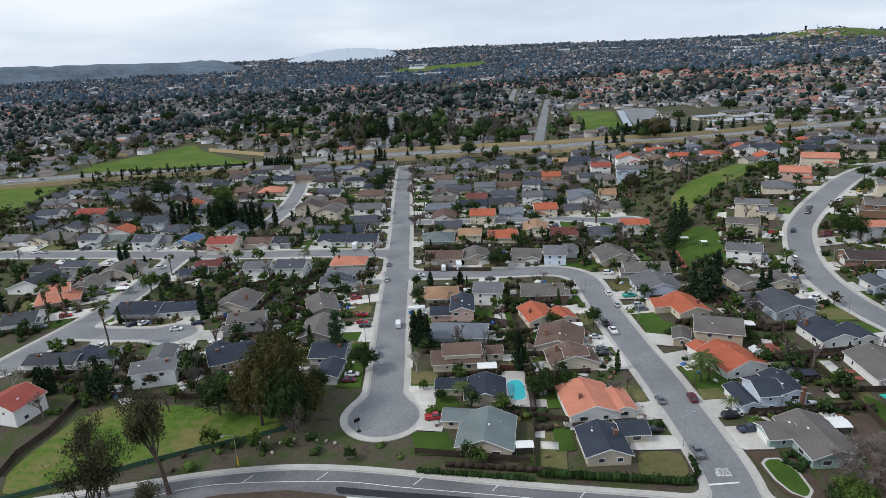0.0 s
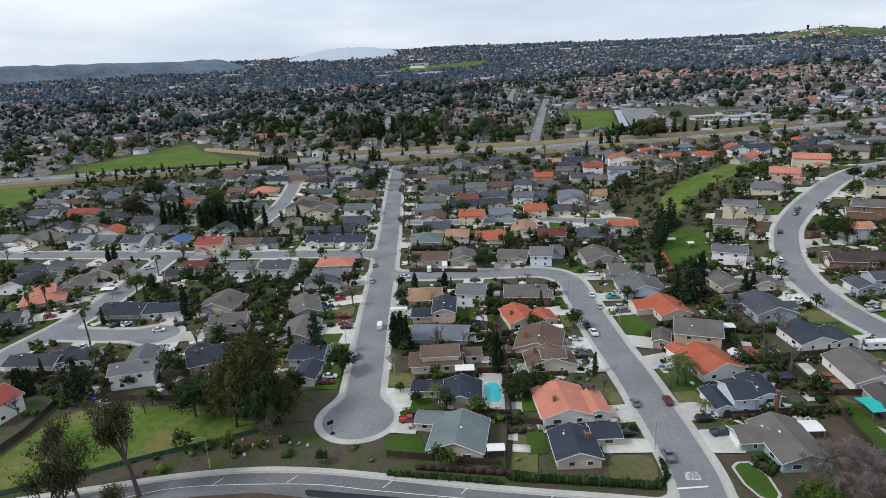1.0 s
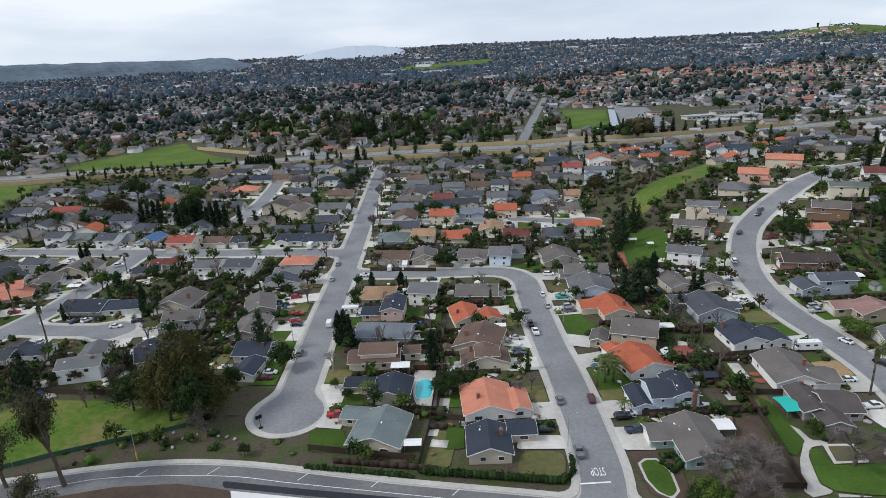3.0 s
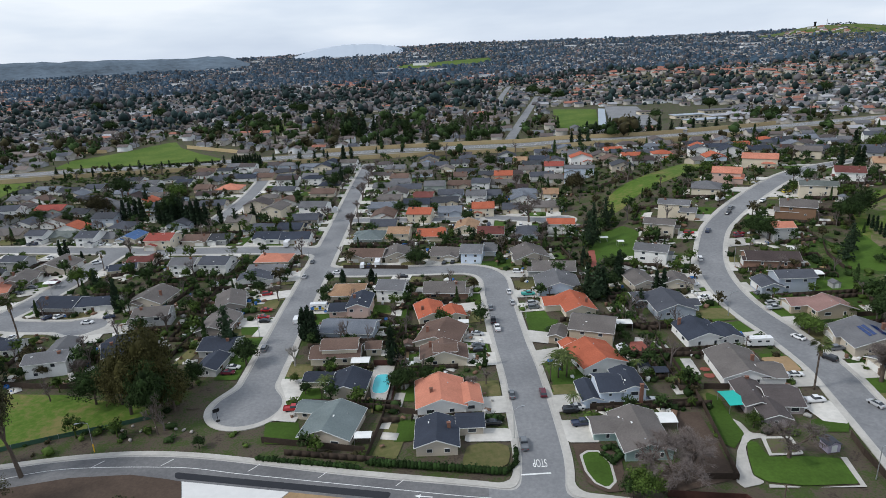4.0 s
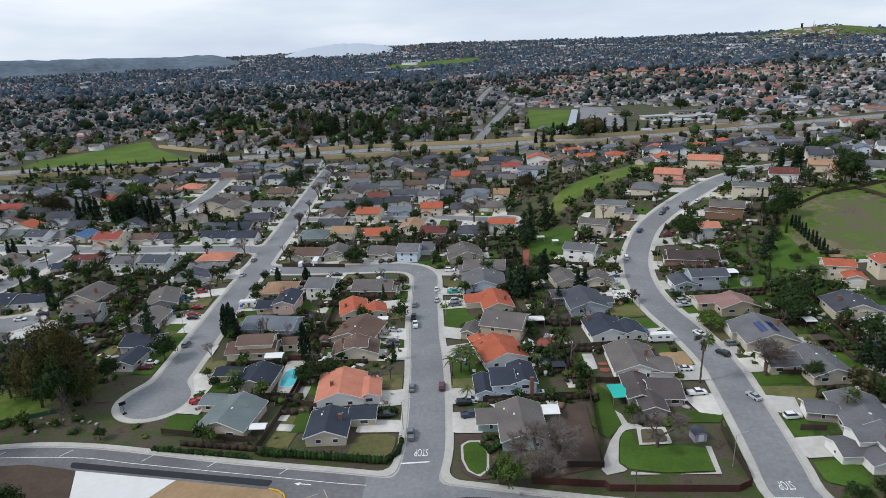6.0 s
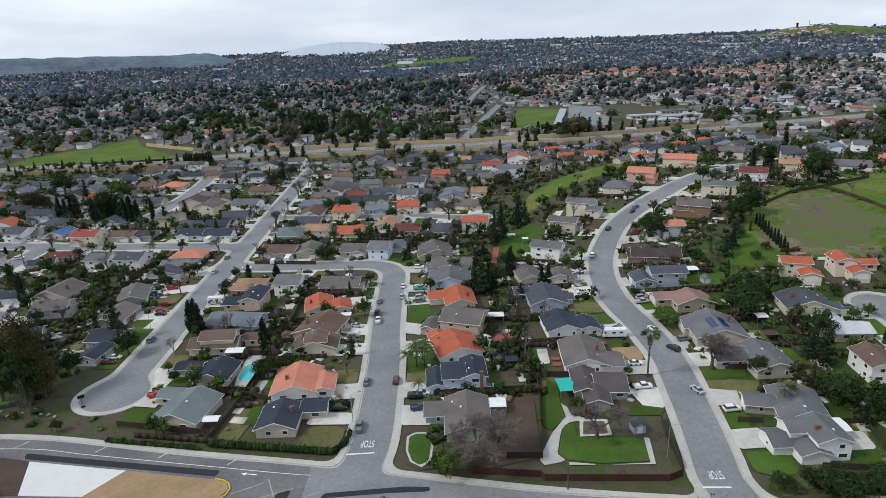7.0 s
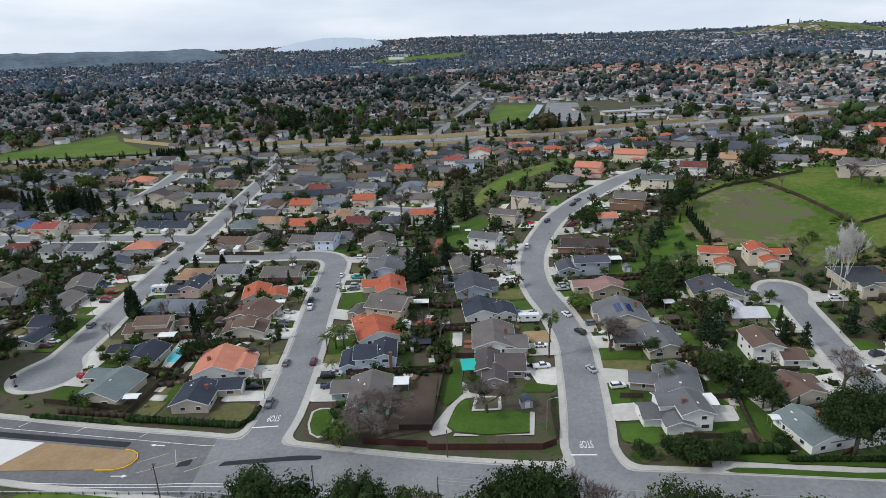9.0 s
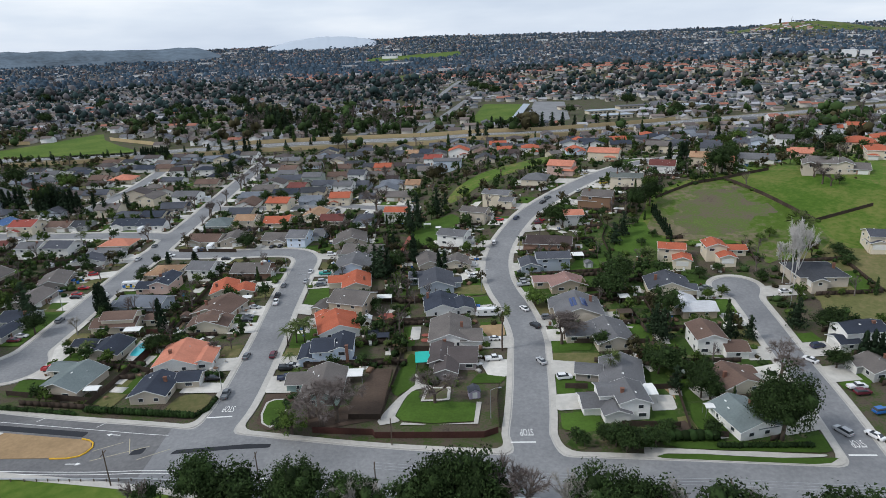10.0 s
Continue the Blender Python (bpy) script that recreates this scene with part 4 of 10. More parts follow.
house(356.1, 439.8, -25.0, 19.9, 13.0, 1, 'S', 'cream', 'slate', near=False)
house(344.9, 349.4, -25.0, 11.9, 13.0, 1, 'S', 'pink', 'orange', near=False)
house(396.0, 376.2, -25.0, 20.0, 16.0, 2, 'H', 'cream', 'terracotta', wings=[(0.1, -11.1, 6.6, 13, 1, 'H')], near=False)
house(374.3, 324.1, -25.0, 11.8, 16.0, 2, 'H', 'cream', 'terracotta')
house(437.3, 406.5, -25.0, 20.0, 16.0, 2, 'H', 'cream', 'terracotta', near=False)
house(352.9, 419.6, -25.0, 9.5, 16.0, 2, 'F', 'bluewhite', 'bluegrey', near=False)
house(304.6, 386.4, -25.0, 12.7, 13.0, 2, 'S', 'grey', 'slate', near=False)
house(471.5, 530.1, -25.0, 18.4, 13.0, 2, 'S', 'white', 'terracotta', near=False)
house(461.9, 524.8, -24.6, 18.9, 13.0, 2, 'S', 'white', 'grey', near=False)
house(-3.2, 281.7, -7.4, 17.1, 12.8, 1, 'S', 'beige', 'brown')
house(11.6, 281.1, 4.3, 12.2, 13.2, 1, 'F', 'beige', 'taupe')
house(35.6, 279.6, -11.1, 13.3, 13.0, 1, 'S', 'beige', 'taupe')
house(48.0, 274.5, -7.6, 9.6, 13.0, 2, 'S', 'bluewhite', 'grey', wings=[(7.8, 11.2, 5.7, 12.5, 1, 'S')])
house(74.9, 273.2, 7.7, 14.9, 16.0, 1, 'F', 'beige', 'taupe')
house(-5.8, 312.3, -6.0, 14.8, 16.0, 1, 'H', 'greygreen', 'greyblue')
house(10.2, 310.5, -5.1, 11.0, 11.6, 2, 'S', 'cream', 'tan')
house(27.3, 312.5, -5.1, 14.5, 13.0, 1, 'S', 'cream', 'terracotta')
house(46.2, 325.0, -7.8, 12.1, 16.0, 1, 'F', 'cream', 'tan')
house(58.9, 313.0, -5.1, 13.4, 13.0, 1, 'S', 'beige', 'darkred')
house(78.0, 310.4, -7.9, 11.2, 15.7, 1, 'H', 'bluegrey', 'slate')
house(96.2, 314.7, -9.2, 13.9, 9.9, 2, 'S', 'white', 'terracotta')
house(-4.7, 378.2, -3.1, 17.4, 13.0, 1, 'S', 'grey', 'bluegrey', near=False)
house(-3.2, 357.7, -2.6, 13.5, 16.0, 1, 'F', 'white', 'brown', near=False)
house(19.3, 350.1, -9.2, 13.8, 13.0, 2, 'S', 'cream', 'terracotta', near=False)
house(36.7, 361.3, -2.6, 13.7, 12.9, 1, 'S', 'bluegrey', 'bluegrey', near=False)
house(56.6, 358.1, -2.4, 12.6, 13.0, 2, 'S', 'cream', 'terracotta', near=False)
house(94.3, 362.1, -7.2, 16.1, 13.0, 1, 'S', 'beige', 'taupe', near=False)
house(-10.8, 438.1, -7.4, 16.9, 13.0, 1, 'S', 'white', 'grey', near=False)
house(6.9, 431.6, -2.8, 17.4, 13.0, 1, 'S', 'cream', 'slate', near=False)
house(19.0, 403.8, -7.6, 12.3, 12.7, 1, 'S', 'cream', 'darkred', near=False)
house(25.5, 426.6, -5.9, 14.1, 13.0, 2, 'S', 'greygreen', 'grey', near=False)
house(37.0, 409.2, -5.8, 16.5, 12.1, 1, 'S', 'bluegrey', 'slate', near=False)
house(53.8, 392.2, -7.6, 12.6, 13.0, 2, 'S', 'white', 'grey', near=False)
house(66.6, 402.2, -9.2, 9.5, 13.0, 1, 'S', 'bluegrey', 'slate', near=False)
house(73.7, 362.9, -5.7, 9.8, 13.0, 1, 'S', 'cream', 'slate', near=False)
house(-2.9, 472.1, -6.1, 13.2, 13.0, 1, 'S', 'beige', 'brown', near=False)
house(41.4, 468.9, -6.2, 14.5, 13.0, 1, 'S', 'beige', 'brown', near=False)
house(42.9, 437.5, -6.0, 15.9, 13.0, 1, 'S', 'beige', 'brown', near=False)
house(58.3, 430.2, -8.3, 12.3, 13.0, 2, 'S', 'white', 'slate', near=False)
house(75.8, 434.2, -6.4, 20.0, 13.0, 1, 'S', 'beige', 'taupe', near=False)
house(75.9, 453.7, -6.6, 13.0, 13.0, 2, 'S', 'tan', 'terracotta', near=False)
house(98.9, 480.6, -9.1, 17.5, 13.0, 1, 'S', 'beige', 'taupe', near=False)
house(115.3, 466.2, -9.2, 13.9, 13.0, 2, 'S', 'white', 'red', near=False)
house(111.6, 429.9, -9.2, 16.3, 13.0, 1, 'S', 'beige', 'taupe', near=False)
house(126.5, 425.0, -9.2, 20.0, 8.5, 2, 'S', 'bluewhite', 'grey', near=False)
house(102.2, 393.7, -9.2, 10.0, 13.0, 1, 'S', 'cream', 'tan', near=False)
house(-9.6, 511.4, -6.3, 14.8, 13.0, 1, 'S', 'beige', 'grey', near=False)
house(10.7, 516.9, -6.4, 13.4, 13.0, 1, 'S', 'greygreen', 'grey', near=False)
house(26.5, 518.3, -6.4, 13.8, 13.0, 1, 'S', 'grey', 'slate', near=False)
house(44.6, 524.6, -6.5, 16.3, 13.0, 1, 'S', 'white', 'charcoal', near=False)
house(62.7, 525.5, -6.6, 16.2, 13.0, 1, 'S', 'beige', 'taupe', near=False)
house(81.8, 525.9, -7.0, 12.3, 13.0, 1, 'S', 'white', 'slate', near=False)
house(95.4, 524.3, -8.2, 11.3, 13.0, 1, 'S', 'cream', 'tan', near=False)
house(111.2, 518.4, -9.2, 16.1, 13.0, 1, 'S', 'bluegrey', 'navy', near=False)
house(-85.5, 440.2, -8.9, 17.2, 11.7, 1, 'S', 'white', 'slate', near=False)
house(-73.9, 374.9, -9.2, 13.0, 16.0, 2, 'F', 'cream', 'taupe', near=False)
house(-49.6, 376.9, -7.9, 16.9, 13.0, 2, 'S', 'white', 'grey', near=False)
house(-50.5, 355.6, 0.7, 15.2, 13.0, 1, 'S', 'taupe', 'slate', near=False)
house(-53.9, 427.3, -5.7, 17.1, 13.0, 1, 'S', 'beige', 'brown', near=False)
house(-87.8, 347.5, 2.5, 14.0, 13.0, 2, 'S', 'cream', 'taupe', near=False)
house(-131.3, 454.2, -4.3, 17.5, 16.0, 1, 'H', 'cream', 'orange', near=False)
house(-124.7, 402.3, 2.8, 16.6, 13.0, 1, 'S', 'beige', 'slate', near=False)
house(-131.4, 495.7, -6.1, 15.2, 13.0, 1, 'S', 'white', 'navy', near=False)
house(-148.1, 499.4, -6.1, 15.9, 13.0, 1, 'S', 'white', 'slate', near=False)
house(-116.0, 497.0, -6.1, 14.6, 13.0, 1, 'S', 'tan', 'brown', near=False)
house(-152.8, 458.0, -5.8, 11.4, 13.0, 1, 'S', 'pink', 'brown', near=False)
house(-96.3, 488.1, -6.1, 14.3, 13.0, 1, 'S', 'beige', 'slate', near=False)
house(-76.9, 488.4, -6.1, 12.7, 13.0, 1, 'S', 'beige', 'grey', near=False)
house(-273.0, 393.8, -2.9, 16.8, 16.0, 1, 'F', 'white', 'navy', near=False)
house(-262.9, 398.4, 3.2, 13.8, 13.0, 2, 'S', 'white', 'slate', near=False)
house(-283.1, 441.4, -4.4, 20.0, 13.0, 1, 'S', 'beige', 'grey', near=False)
house(-283.7, 474.0, -5.8, 20.0, 13.0, 1, 'S', 'white', 'bluegrey', near=False)
house(-262.4, 467.8, -2.3, 16.0, 13.0, 1, 'S', 'white', 'charcoal', near=False)
house(-247.5, 476.8, -5.8, 14.9, 13.0, 1, 'S', 'white', 'slate', near=False)
house(-234.1, 478.2, -5.8, 14.9, 13.0, 1, 'S', 'white', 'slate', near=False)
house(-206.9, 485.3, -5.9, 14.9, 13.0, 1, 'S', 'white', 'grey', near=False)
house(-178.0, 483.6, -5.9, 13.2, 13.0, 1, 'S', 'white', 'navy', near=False)
house(-239.1, 407.0, -3.4, 20.0, 13.0, 1, 'S', 'greygreen', 'red', near=False)
house(-210.0, 393.2, -5.4, 12.9, 13.0, 1, 'S', 'white', 'charcoal', near=False)
house(-255.9, 380.0, 0.9, 12.6, 13.0, 1, 'S', 'grey', 'slate', near=False)
house(-150.0, 377.8, 3.2, 9.5, 16.0, 1, 'F', 'white', 'taupe', near=False)
house(384.2, 442.2, -25.0, 11.3, 13.0, 2, 'S', 'white', 'grey', near=False)
house(394.3, 529.9, -23.1, 15.9, 13.0, 2, 'S', 'white', 'slate', near=False)
house(368.5, 524.9, -21.9, 13.8, 13.0, 1, 'S', 'white', 'grey', near=False)
house(504.9, 544.0, -24.0, 17.4, 13.0, 2, 'S', 'cream', 'terracotta', near=False)
house(442.9, 545.7, -22.9, 15.9, 13.0, 2, 'S', 'white', 'grey', near=False)
house(521.8, 533.0, -25.0, 18.9, 13.0, 2, 'S', 'white', 'grey', near=False)
# further houses of the farther blocks, on regular lots between those above
fill = random.Random(21)
for row in range(14):
    for col in range(42):
        hx, hy = -300 + col * 17.5 + fill.uniform(-2, 2), 336 + row * 16.5 + fill.uniform(-2, 2)
        if hx > 400 or (hx > 118 and hy < 405 + 0.25 * (hx - 118)) or abs(hx - 60) > 0.74 * hy + 20 or hy > 562 or road_distance(hx, hy) < 9:
            continue
        if min((hx - f[0]) ** 2 / 1.15 + (hy - f[1]) ** 2 for f in FOOTPRINTS) < 16.5 ** 2 or fill.random() < 0.12 or (hx < -245 and hy > 470) or (hx < -180 and hy > 505) or 100 < hx < 130 and hy < 380:
            continue
        house(hx, hy, -4 + fill.uniform(-3, 3), fill.uniform(13, 17), fill.uniform(10, 13), 1 if fill.random() < 0.82 else 2, fill.choice("SSFH"), fill.choice(("beige", "cream", "white", "white", "white", "grey", "bluegrey", "bluewhite")),
              fill.choice(("grey", "taupe", "slate", "charcoal", "brown", "umber", "bluegrey", "slate", "navy", "darkbrown", "charcoal", "umber", "terracotta")), near=False)
for fx, fy, fyaw, fw, fd in list(FOOTPRINTS):
    lot(fx, fy, fyaw, fw, fd)

# ---- plants ----


def leaves(rng, centres, reach, count, size, squash=1.0, droop=0.0):
    """Small leaf triangles round clump centres, turned mostly outwards and up, as arrays of vertices and faces."""
    c = np.repeat(np.array(centres, float), count, axis=0)
    n = len(c)
    p = c + np.clip(rng.normal(0, 0.45, (n, 3)), -0.7, 0.7) * np.array((reach, reach, reach * squash))
    out = p - c
    out = out / np.maximum(np.linalg.norm(out, axis=1, keepdims=True), 1e-9) + np.array((0, 0, 0.55)) + rng.normal(0, 0.5, (n, 3))
    a = np.cross(out, rng.normal(0, 1, (n, 3)))
    a /= np.linalg.norm(a, axis=1, keepdims=True)
    b = np.cross(out, a)
    b /= np.linalg.norm(b, axis=1, keepdims=True)
    a[:, 2] -= droop
    s = size * rng.uniform(0.6, 1.4, (n, 1))
    v = np.stack((p - a * s * 0.5 - b * s * 0.4, p - a * s * 0.5 + b * s * 0.4, p + a * s * 0.6), axis=1).reshape(-1, 3)
    return v, np.arange(3 * n).reshape(-1, 3)


def join(pieces):
    vs, fs, n = [], [], 0
    for v, f in pieces:
        vs.append(np.asarray(v, float))
        fs.append(np.asarray(f, int) + n)
        n += len(v)
    return np.concatenate(vs), np.concatenate(fs)


ICO_BM = bmesh.new()
bmesh.ops.create_icosphere(ICO_BM, subdivisions=2, radius=1.0)
ICO2 = (np.array([v.co[:] for v in ICO_BM.verts]), np.array([[v.index for v in f.verts] for f in ICO_BM.faces]))
ICO_BM.free()
ICO_BM = bmesh.new()
bmesh.ops.create_icosphere(ICO_BM, subdivisions=1, radius=1.0)
ICO1 = (np.array([v.co[:] for v in ICO_BM.verts]), np.array([[v.index for v in f.verts] for f in ICO_BM.faces]))
ICO_BM.free()


def lump(rng, ico, centre, radii, rough=0.25):
    v, f = ico
    return v * (1 + rng.uniform(-rough, rough, (len(v), 1))) * np.array(radii) + np.array(centre), f


def tri_shape(sh):
    fs = []
    for f in sh.f:
        fs += [(f[0], f[i], f[i + 1]) for i in range(1, len(f) - 1)]
    return np.array(sh.v, float), np.array(fs, int)


def branching(rng, start, way, length, radius, level, out, tips, spread, fork=3):
    """Forking limbs; tips collects (start, end) of the outer shoots."""
    end = start + way * length
    out.tube(start, end, radius, radius * 0.62, 5 if level > 1 else 3, caps=False)
    if level <= 1:
        tips.append((start, end))
    if level == 0:
        return
    for k in range(fork):
        turn = Vector((rng.gauss(0, spread), rng.gauss(0, spread), rng.gauss(0, spread * 0.6) + 0.12))
        branching(rng, start + way * length * rng.uniform(0.6, 1.0), (way + turn).normalized(), length * rng.uniform(0.58, 0.82), radius * 0.55, level - 1, out, tips, spread, fork)


def round_tree(seed, wide=0.44, leaf=0.046, clumps=72, per=27, tall=0.42, low=0.54):
    """Unit-high broad tree: trunk with limbs, and a crown of leaf clumps with gaps."""
    rng, r2 = np.random.default_rng(seed), random.Random(seed)
    trunk, centres = Shape(), []
    trunk.tube((0, 0, -0.03), (0.01, 0, 0.34), 0.035, 0.024, 7)
    for k in range(clumps):
        d = rng.normal(0, 1, 3)
        d /= np.linalg.norm(d)
        if d[2] < -0.45:
            d[2] = -d[2] * 0.4
        f = rng.uniform(0.55, 1.05)
        centres.append((d[0] * wide * f, d[1] * wide * f, low + d[2] * tall * f))
    for k in range(6):
        c = centres[k * 3]
        trunk.tube((0, 0, 0.28), (c[0] * 0.7, c[1] * 0.7, c[2] * 0.95), 0.018, 0.006, 5)
    crown = [leaves(rng, centres, 0.13, per, leaf, 0.9)]
    for c in centres[::3]:
        f = rng.uniform(0.35, 0.72)
        crown.append(lump(rng, ICO1, (c[0] * f, c[1] * f, low + (c[2] - low) * f), (0.115, 0.115, 0.105), 0.5))
    return tri_shape(trunk), join(crown)


def conifer(seed, wide=0.22, leaf=0.045, gaps=0.15):
    rng = np.random.default_rng(seed)
    trunk, centres = Shape(), []
    trunk.tube((0, 0, -0.03), (0, 0, 0.9), 0.022, 0.006, 6)
    z = 0.12
    while z < 0.97:
        r = wide * (1 - z) ** 0.8 + 0.015
        for k in range(max(3, int(46 * r))):
            if rng.random() > gaps:
                a, f = rng.uniform(0, 2 * math.pi), rng.uniform(0.45, 1.05)
                centres.append((math.cos(a) * r * f, math.sin(a) * r * f, z - 0.03 * f))
        z += 0.055
    crown = [leaves(rng, centres, 0.065, 8, leaf, 0.6, 0.5)]
    for k in range(7):
        zz = 0.16 + k * 0.11
        crown.append(lump(rng, ICO1, (0, 0, zz), (wide * (1 - zz) * 0.55 + 0.01, wide * (1 - zz) * 0.55 + 0.01, 0.10), 0.35))
    return tri_shape(trunk), join(crown)


def cypress(seed, wide=0.115):
    rng = np.random.default_rng(seed)
    trunk = Shape().tube((0, 0, -0.03), (0, 0, 0.2), 0.015, 0.012, 6)
    centres, core = [], []
    for k in range(110):
        z = rng.uniform(0.05, 0.97)
        r = wide * min(1, (z + 0.05) * 4) * (1 - max(0, z - 0.35) / 0.68) ** 0.8
        a = rng.uniform(0, 2 * math.pi)
        centres.append((math.cos(a) * r, math.sin(a) * r, z))
    for k in range(6):
        z = 0.12 + k * 0.15
        core.append(lump(rng, ICO1, (0, 0, z), (wide * min(1, 1.25 - z) * 0.92, wide * min(1, 1.25 - z) * 0.92, 0.13), 0.15))
    return tri_shape(trunk), join([leaves(rng, centres, 0.028, 7, 0.036, 1.6, -0.9)] + core)


def bare_tree(seed, spread=0.42, level=4, twigs=5, droop=0.0, fork=3, thick=0.0022, girth=0.028):
    """A leafless tree: forking limbs and a haze of fine twigs."""
    r, rng = random.Random(seed), np.random.default_rng(seed)
    trunk, tips = Shape(), []
    branching(r, Vector((0, 0, -0.02)), Vector((0.03, 0.02, 1)).normalized(), 0.27, girth, level, trunk, tips, spread, fork)
    a, e = np.array([t[0][:] for t in tips]), np.array([t[1][:] for t in tips])
    top = e[:, 2].max()
    a, e = np.repeat(a, twigs, axis=0), np.repeat(e, twigs, axis=0)
    n = len(a)
    c = a + (e - a) * rng.uniform(0.15, 1.05, (n, 1))
    d = (e - a) / np.linalg.norm(e - a, axis=1, keepdims=True) + rng.normal(0, 0.55, (n, 3)) - np.array((0, 0, droop))
    d /= np.linalg.norm(d, axis=1, keepdims=True)
    s = np.cross(d, rng.normal(0, 1, (n, 3)))
    s /= np.linalg.norm(s, axis=1, keepdims=True)
    length = rng.uniform(0.025, 0.085, (n, 1))
    v = np.stack((c - s * thick, c + s * thick, c + d * length), axis=1).reshape(-1, 3)
    tv, tf = tri_shape(trunk)
    return (tv / top, tf), (v / top, np.arange(3 * n).reshape(-1, 3))


def fan_palm(seed, head=0.165, skirt=True):
    """Tall palm with a ball of stiff fan fronds and a skirt of dry ones."""
    rng = np.random.default_rng(seed)
    trunk = Shape()
    for k in range(6):
        trunk.tube((0.008 * math.sin(k), 0, k * 0.15 - 0.02), (0.008 * math.sin(k + 1), 0, (k + 1) * 0.15 - 0.02), 0.019 - k * 0.0008, 0.018 - k * 0.0008, 7)
    fr, dry = [], []
    for k in range(46):
        a, up = rng.uniform(0, 2 * math.pi), rng.uniform(-0.5, 1.0)
        d = np.array((math.cos(a) * math.cos(up), math.sin(a) * math.cos(up), math.sin(up)))
        side = np.cross(d, (0, 0, 1.0))
        side /= max(np.linalg.norm(side), 1e-6)
        b = np.array((0, 0, 0.90)) + d * head * 0.35
        for q in (-0.55, -0.2, 0.2, 0.55):
            tip = b + (d + side * q) * head * 0.8 - np.array((0, 0, 0.02))
            fr.append((b, b + (d + side * (q - 0.16)) * head * 0.45, tip))
    for k in range(40 if skirt else 0):
        a, zz = rng.uniform(0, 2 * math.pi), rng.uniform(0.70, 0.88)
        d = np.array((math.cos(a), math.sin(a), 0))
        s = np.array((-d[1], d[0], 0)) * 0.02
        dry.append((d * 0.02 + (0, 0, zz), d * 0.045 + s + (0, 0, zz - 0.05), d * 0.04 - s + (0, 0, zz - 0.07)))
    def pack(tris):
        v = np.array(tris, float).reshape(-1, 3)
        return v, np.arange(len(v)).reshape(-1, 3)
    return tri_shape(trunk), pack(fr), pack(dry) if dry else None


def feather_palm(seed, reach=0.46):
    """Palm with long arching feather fronds."""
    rng = np.random.default_rng(seed)
    trunk = Shape().tube((0, 0, -0.02), (0.02, 0, 0.70), 0.024, 0.017, 7)
    tris = []
    hub = np.array((0.02, 0, 0.70))
    for k in range(17):
        a, up = k * 2.4 + rng.uniform(-0.2, 0.2), rng.uniform(0.15, 1.2)
        d, side = np.array((math.cos(a), math.sin(a), 0)), np.array((-math.sin(a), math.cos(a), 0))
        last = hub
        for s in range(10):
            t = (s + 1) / 10
            c = hub + d * reach * t * (0.55 + 0.45 * math.cos(up)) + np.array((0, 0, reach * (math.sin(up) * t * 1.1 - 0.85 * t * t)))
            tris.append((last, c + side * 0.006, c - side * 0.006))
            for q in (-1, 1):
                w = 0.085 * math.sin(math.pi * (0.15 + 0.8 * t))
                tip = c + side * q * w + d * 0.035 - np.array((0, 0, 0.045))
                tris.append((last, c, tip))
            last = c
    v = np.array(tris, float).reshape(-1, 3)
    return tri_shape(trunk), (v, np.arange(len(v)).reshape(-1, 3))


def tri_mesh(name, vf, mat):
    v, f = vf
    me = bpy.data.meshes.new(name)
    me.vertices.add(len(v))
    me.vertices.foreach_set("co", np.asarray(v, np.float32).ravel())
    me.loops.add(3 * len(f))
    me.loops.foreach_set("vertex_index", np.asarray(f, np.int32).ravel())
    me.polygons.add(len(f))
    me.polygons.foreach_set("loop_start", np.arange(0, 3 * len(f), 3, dtype=np.int32))
    if isinstance(mat, tuple):
        mats, index = mat
        for m in mats:
            me.materials.append(m)
        me.polygons.foreach_set("material_index", np.asarray(index, np.int32))
    else:
        me.materials.append(mat)
    me.update(calc_edges=True)
    return me


PLANTS = {}


def plant_kind(key, name, label, category, made, trunk_mat, crown_mat, crown_name="crown", extra=None):
    PLANTS[key] = (name, label, category, [[(pn, tri_mesh(pn, vf, pm)) for pn, vf, pm in zip(("trunk", crown_name, "dry_skirt"), m, (trunk_mat, crown_mat, DRYFROND)) if vf is not None] for m in made])


OAKS = [round_tree(s) for s in range(3)]
WIDE = [round_tree(10 + s, 0.56, 0.036, 125, 34, 0.40, 0.56) for s in range(2)]
BARES = [bare_tree(20 + s, 0.42, 4, 14) for s in range(3)]
plant_kind("oak", "evergreen_tree", "dark green broad-leaved tree standing in a yard", "tree", OAKS, BARK, OAK)
plant_kind("wide", "oak_tree", "large dark evergreen oak with a broad crown", "tree", WIDE, BARK, OAK)
plant_kind("olive", "olive_green_tree", "large tree with loose olive-green foliage", "tree", [round_tree(14 + s, 0.44, 0.027, 170, 48, 0.46, 0.50) for s in range(2)], BARK, OLIVE)
plant_kind("tallgreen", "tall_evergreen", "tall dark green tree with an uneven crown", "tree", [round_tree(16 + s, 0.40, 0.026, 170, 48, 0.46, 0.52) for s in range(2)], BARK, OAK)
plant_kind("bright", "leafy_tree", "fresh light green leafy tree", "tree", OAKS, BARK, BRIGHT)
plant_kind("russet", "brownish_tree", "tree with brownish olive foliage", "tree", WIDE, BARK, RUSSET)
plant_kind("conifer", "conifer_tree", "tall dark conifer with drooping boughs", "tree", [conifer(30 + s) for s in range(2)], BARK, PINE)
plant_kind("pine", "pine_tree", "spreading dark green pine", "tree", [conifer(40 + s, 0.36, 0.05, 0.3) for s in range(2)], BARK, PINE)
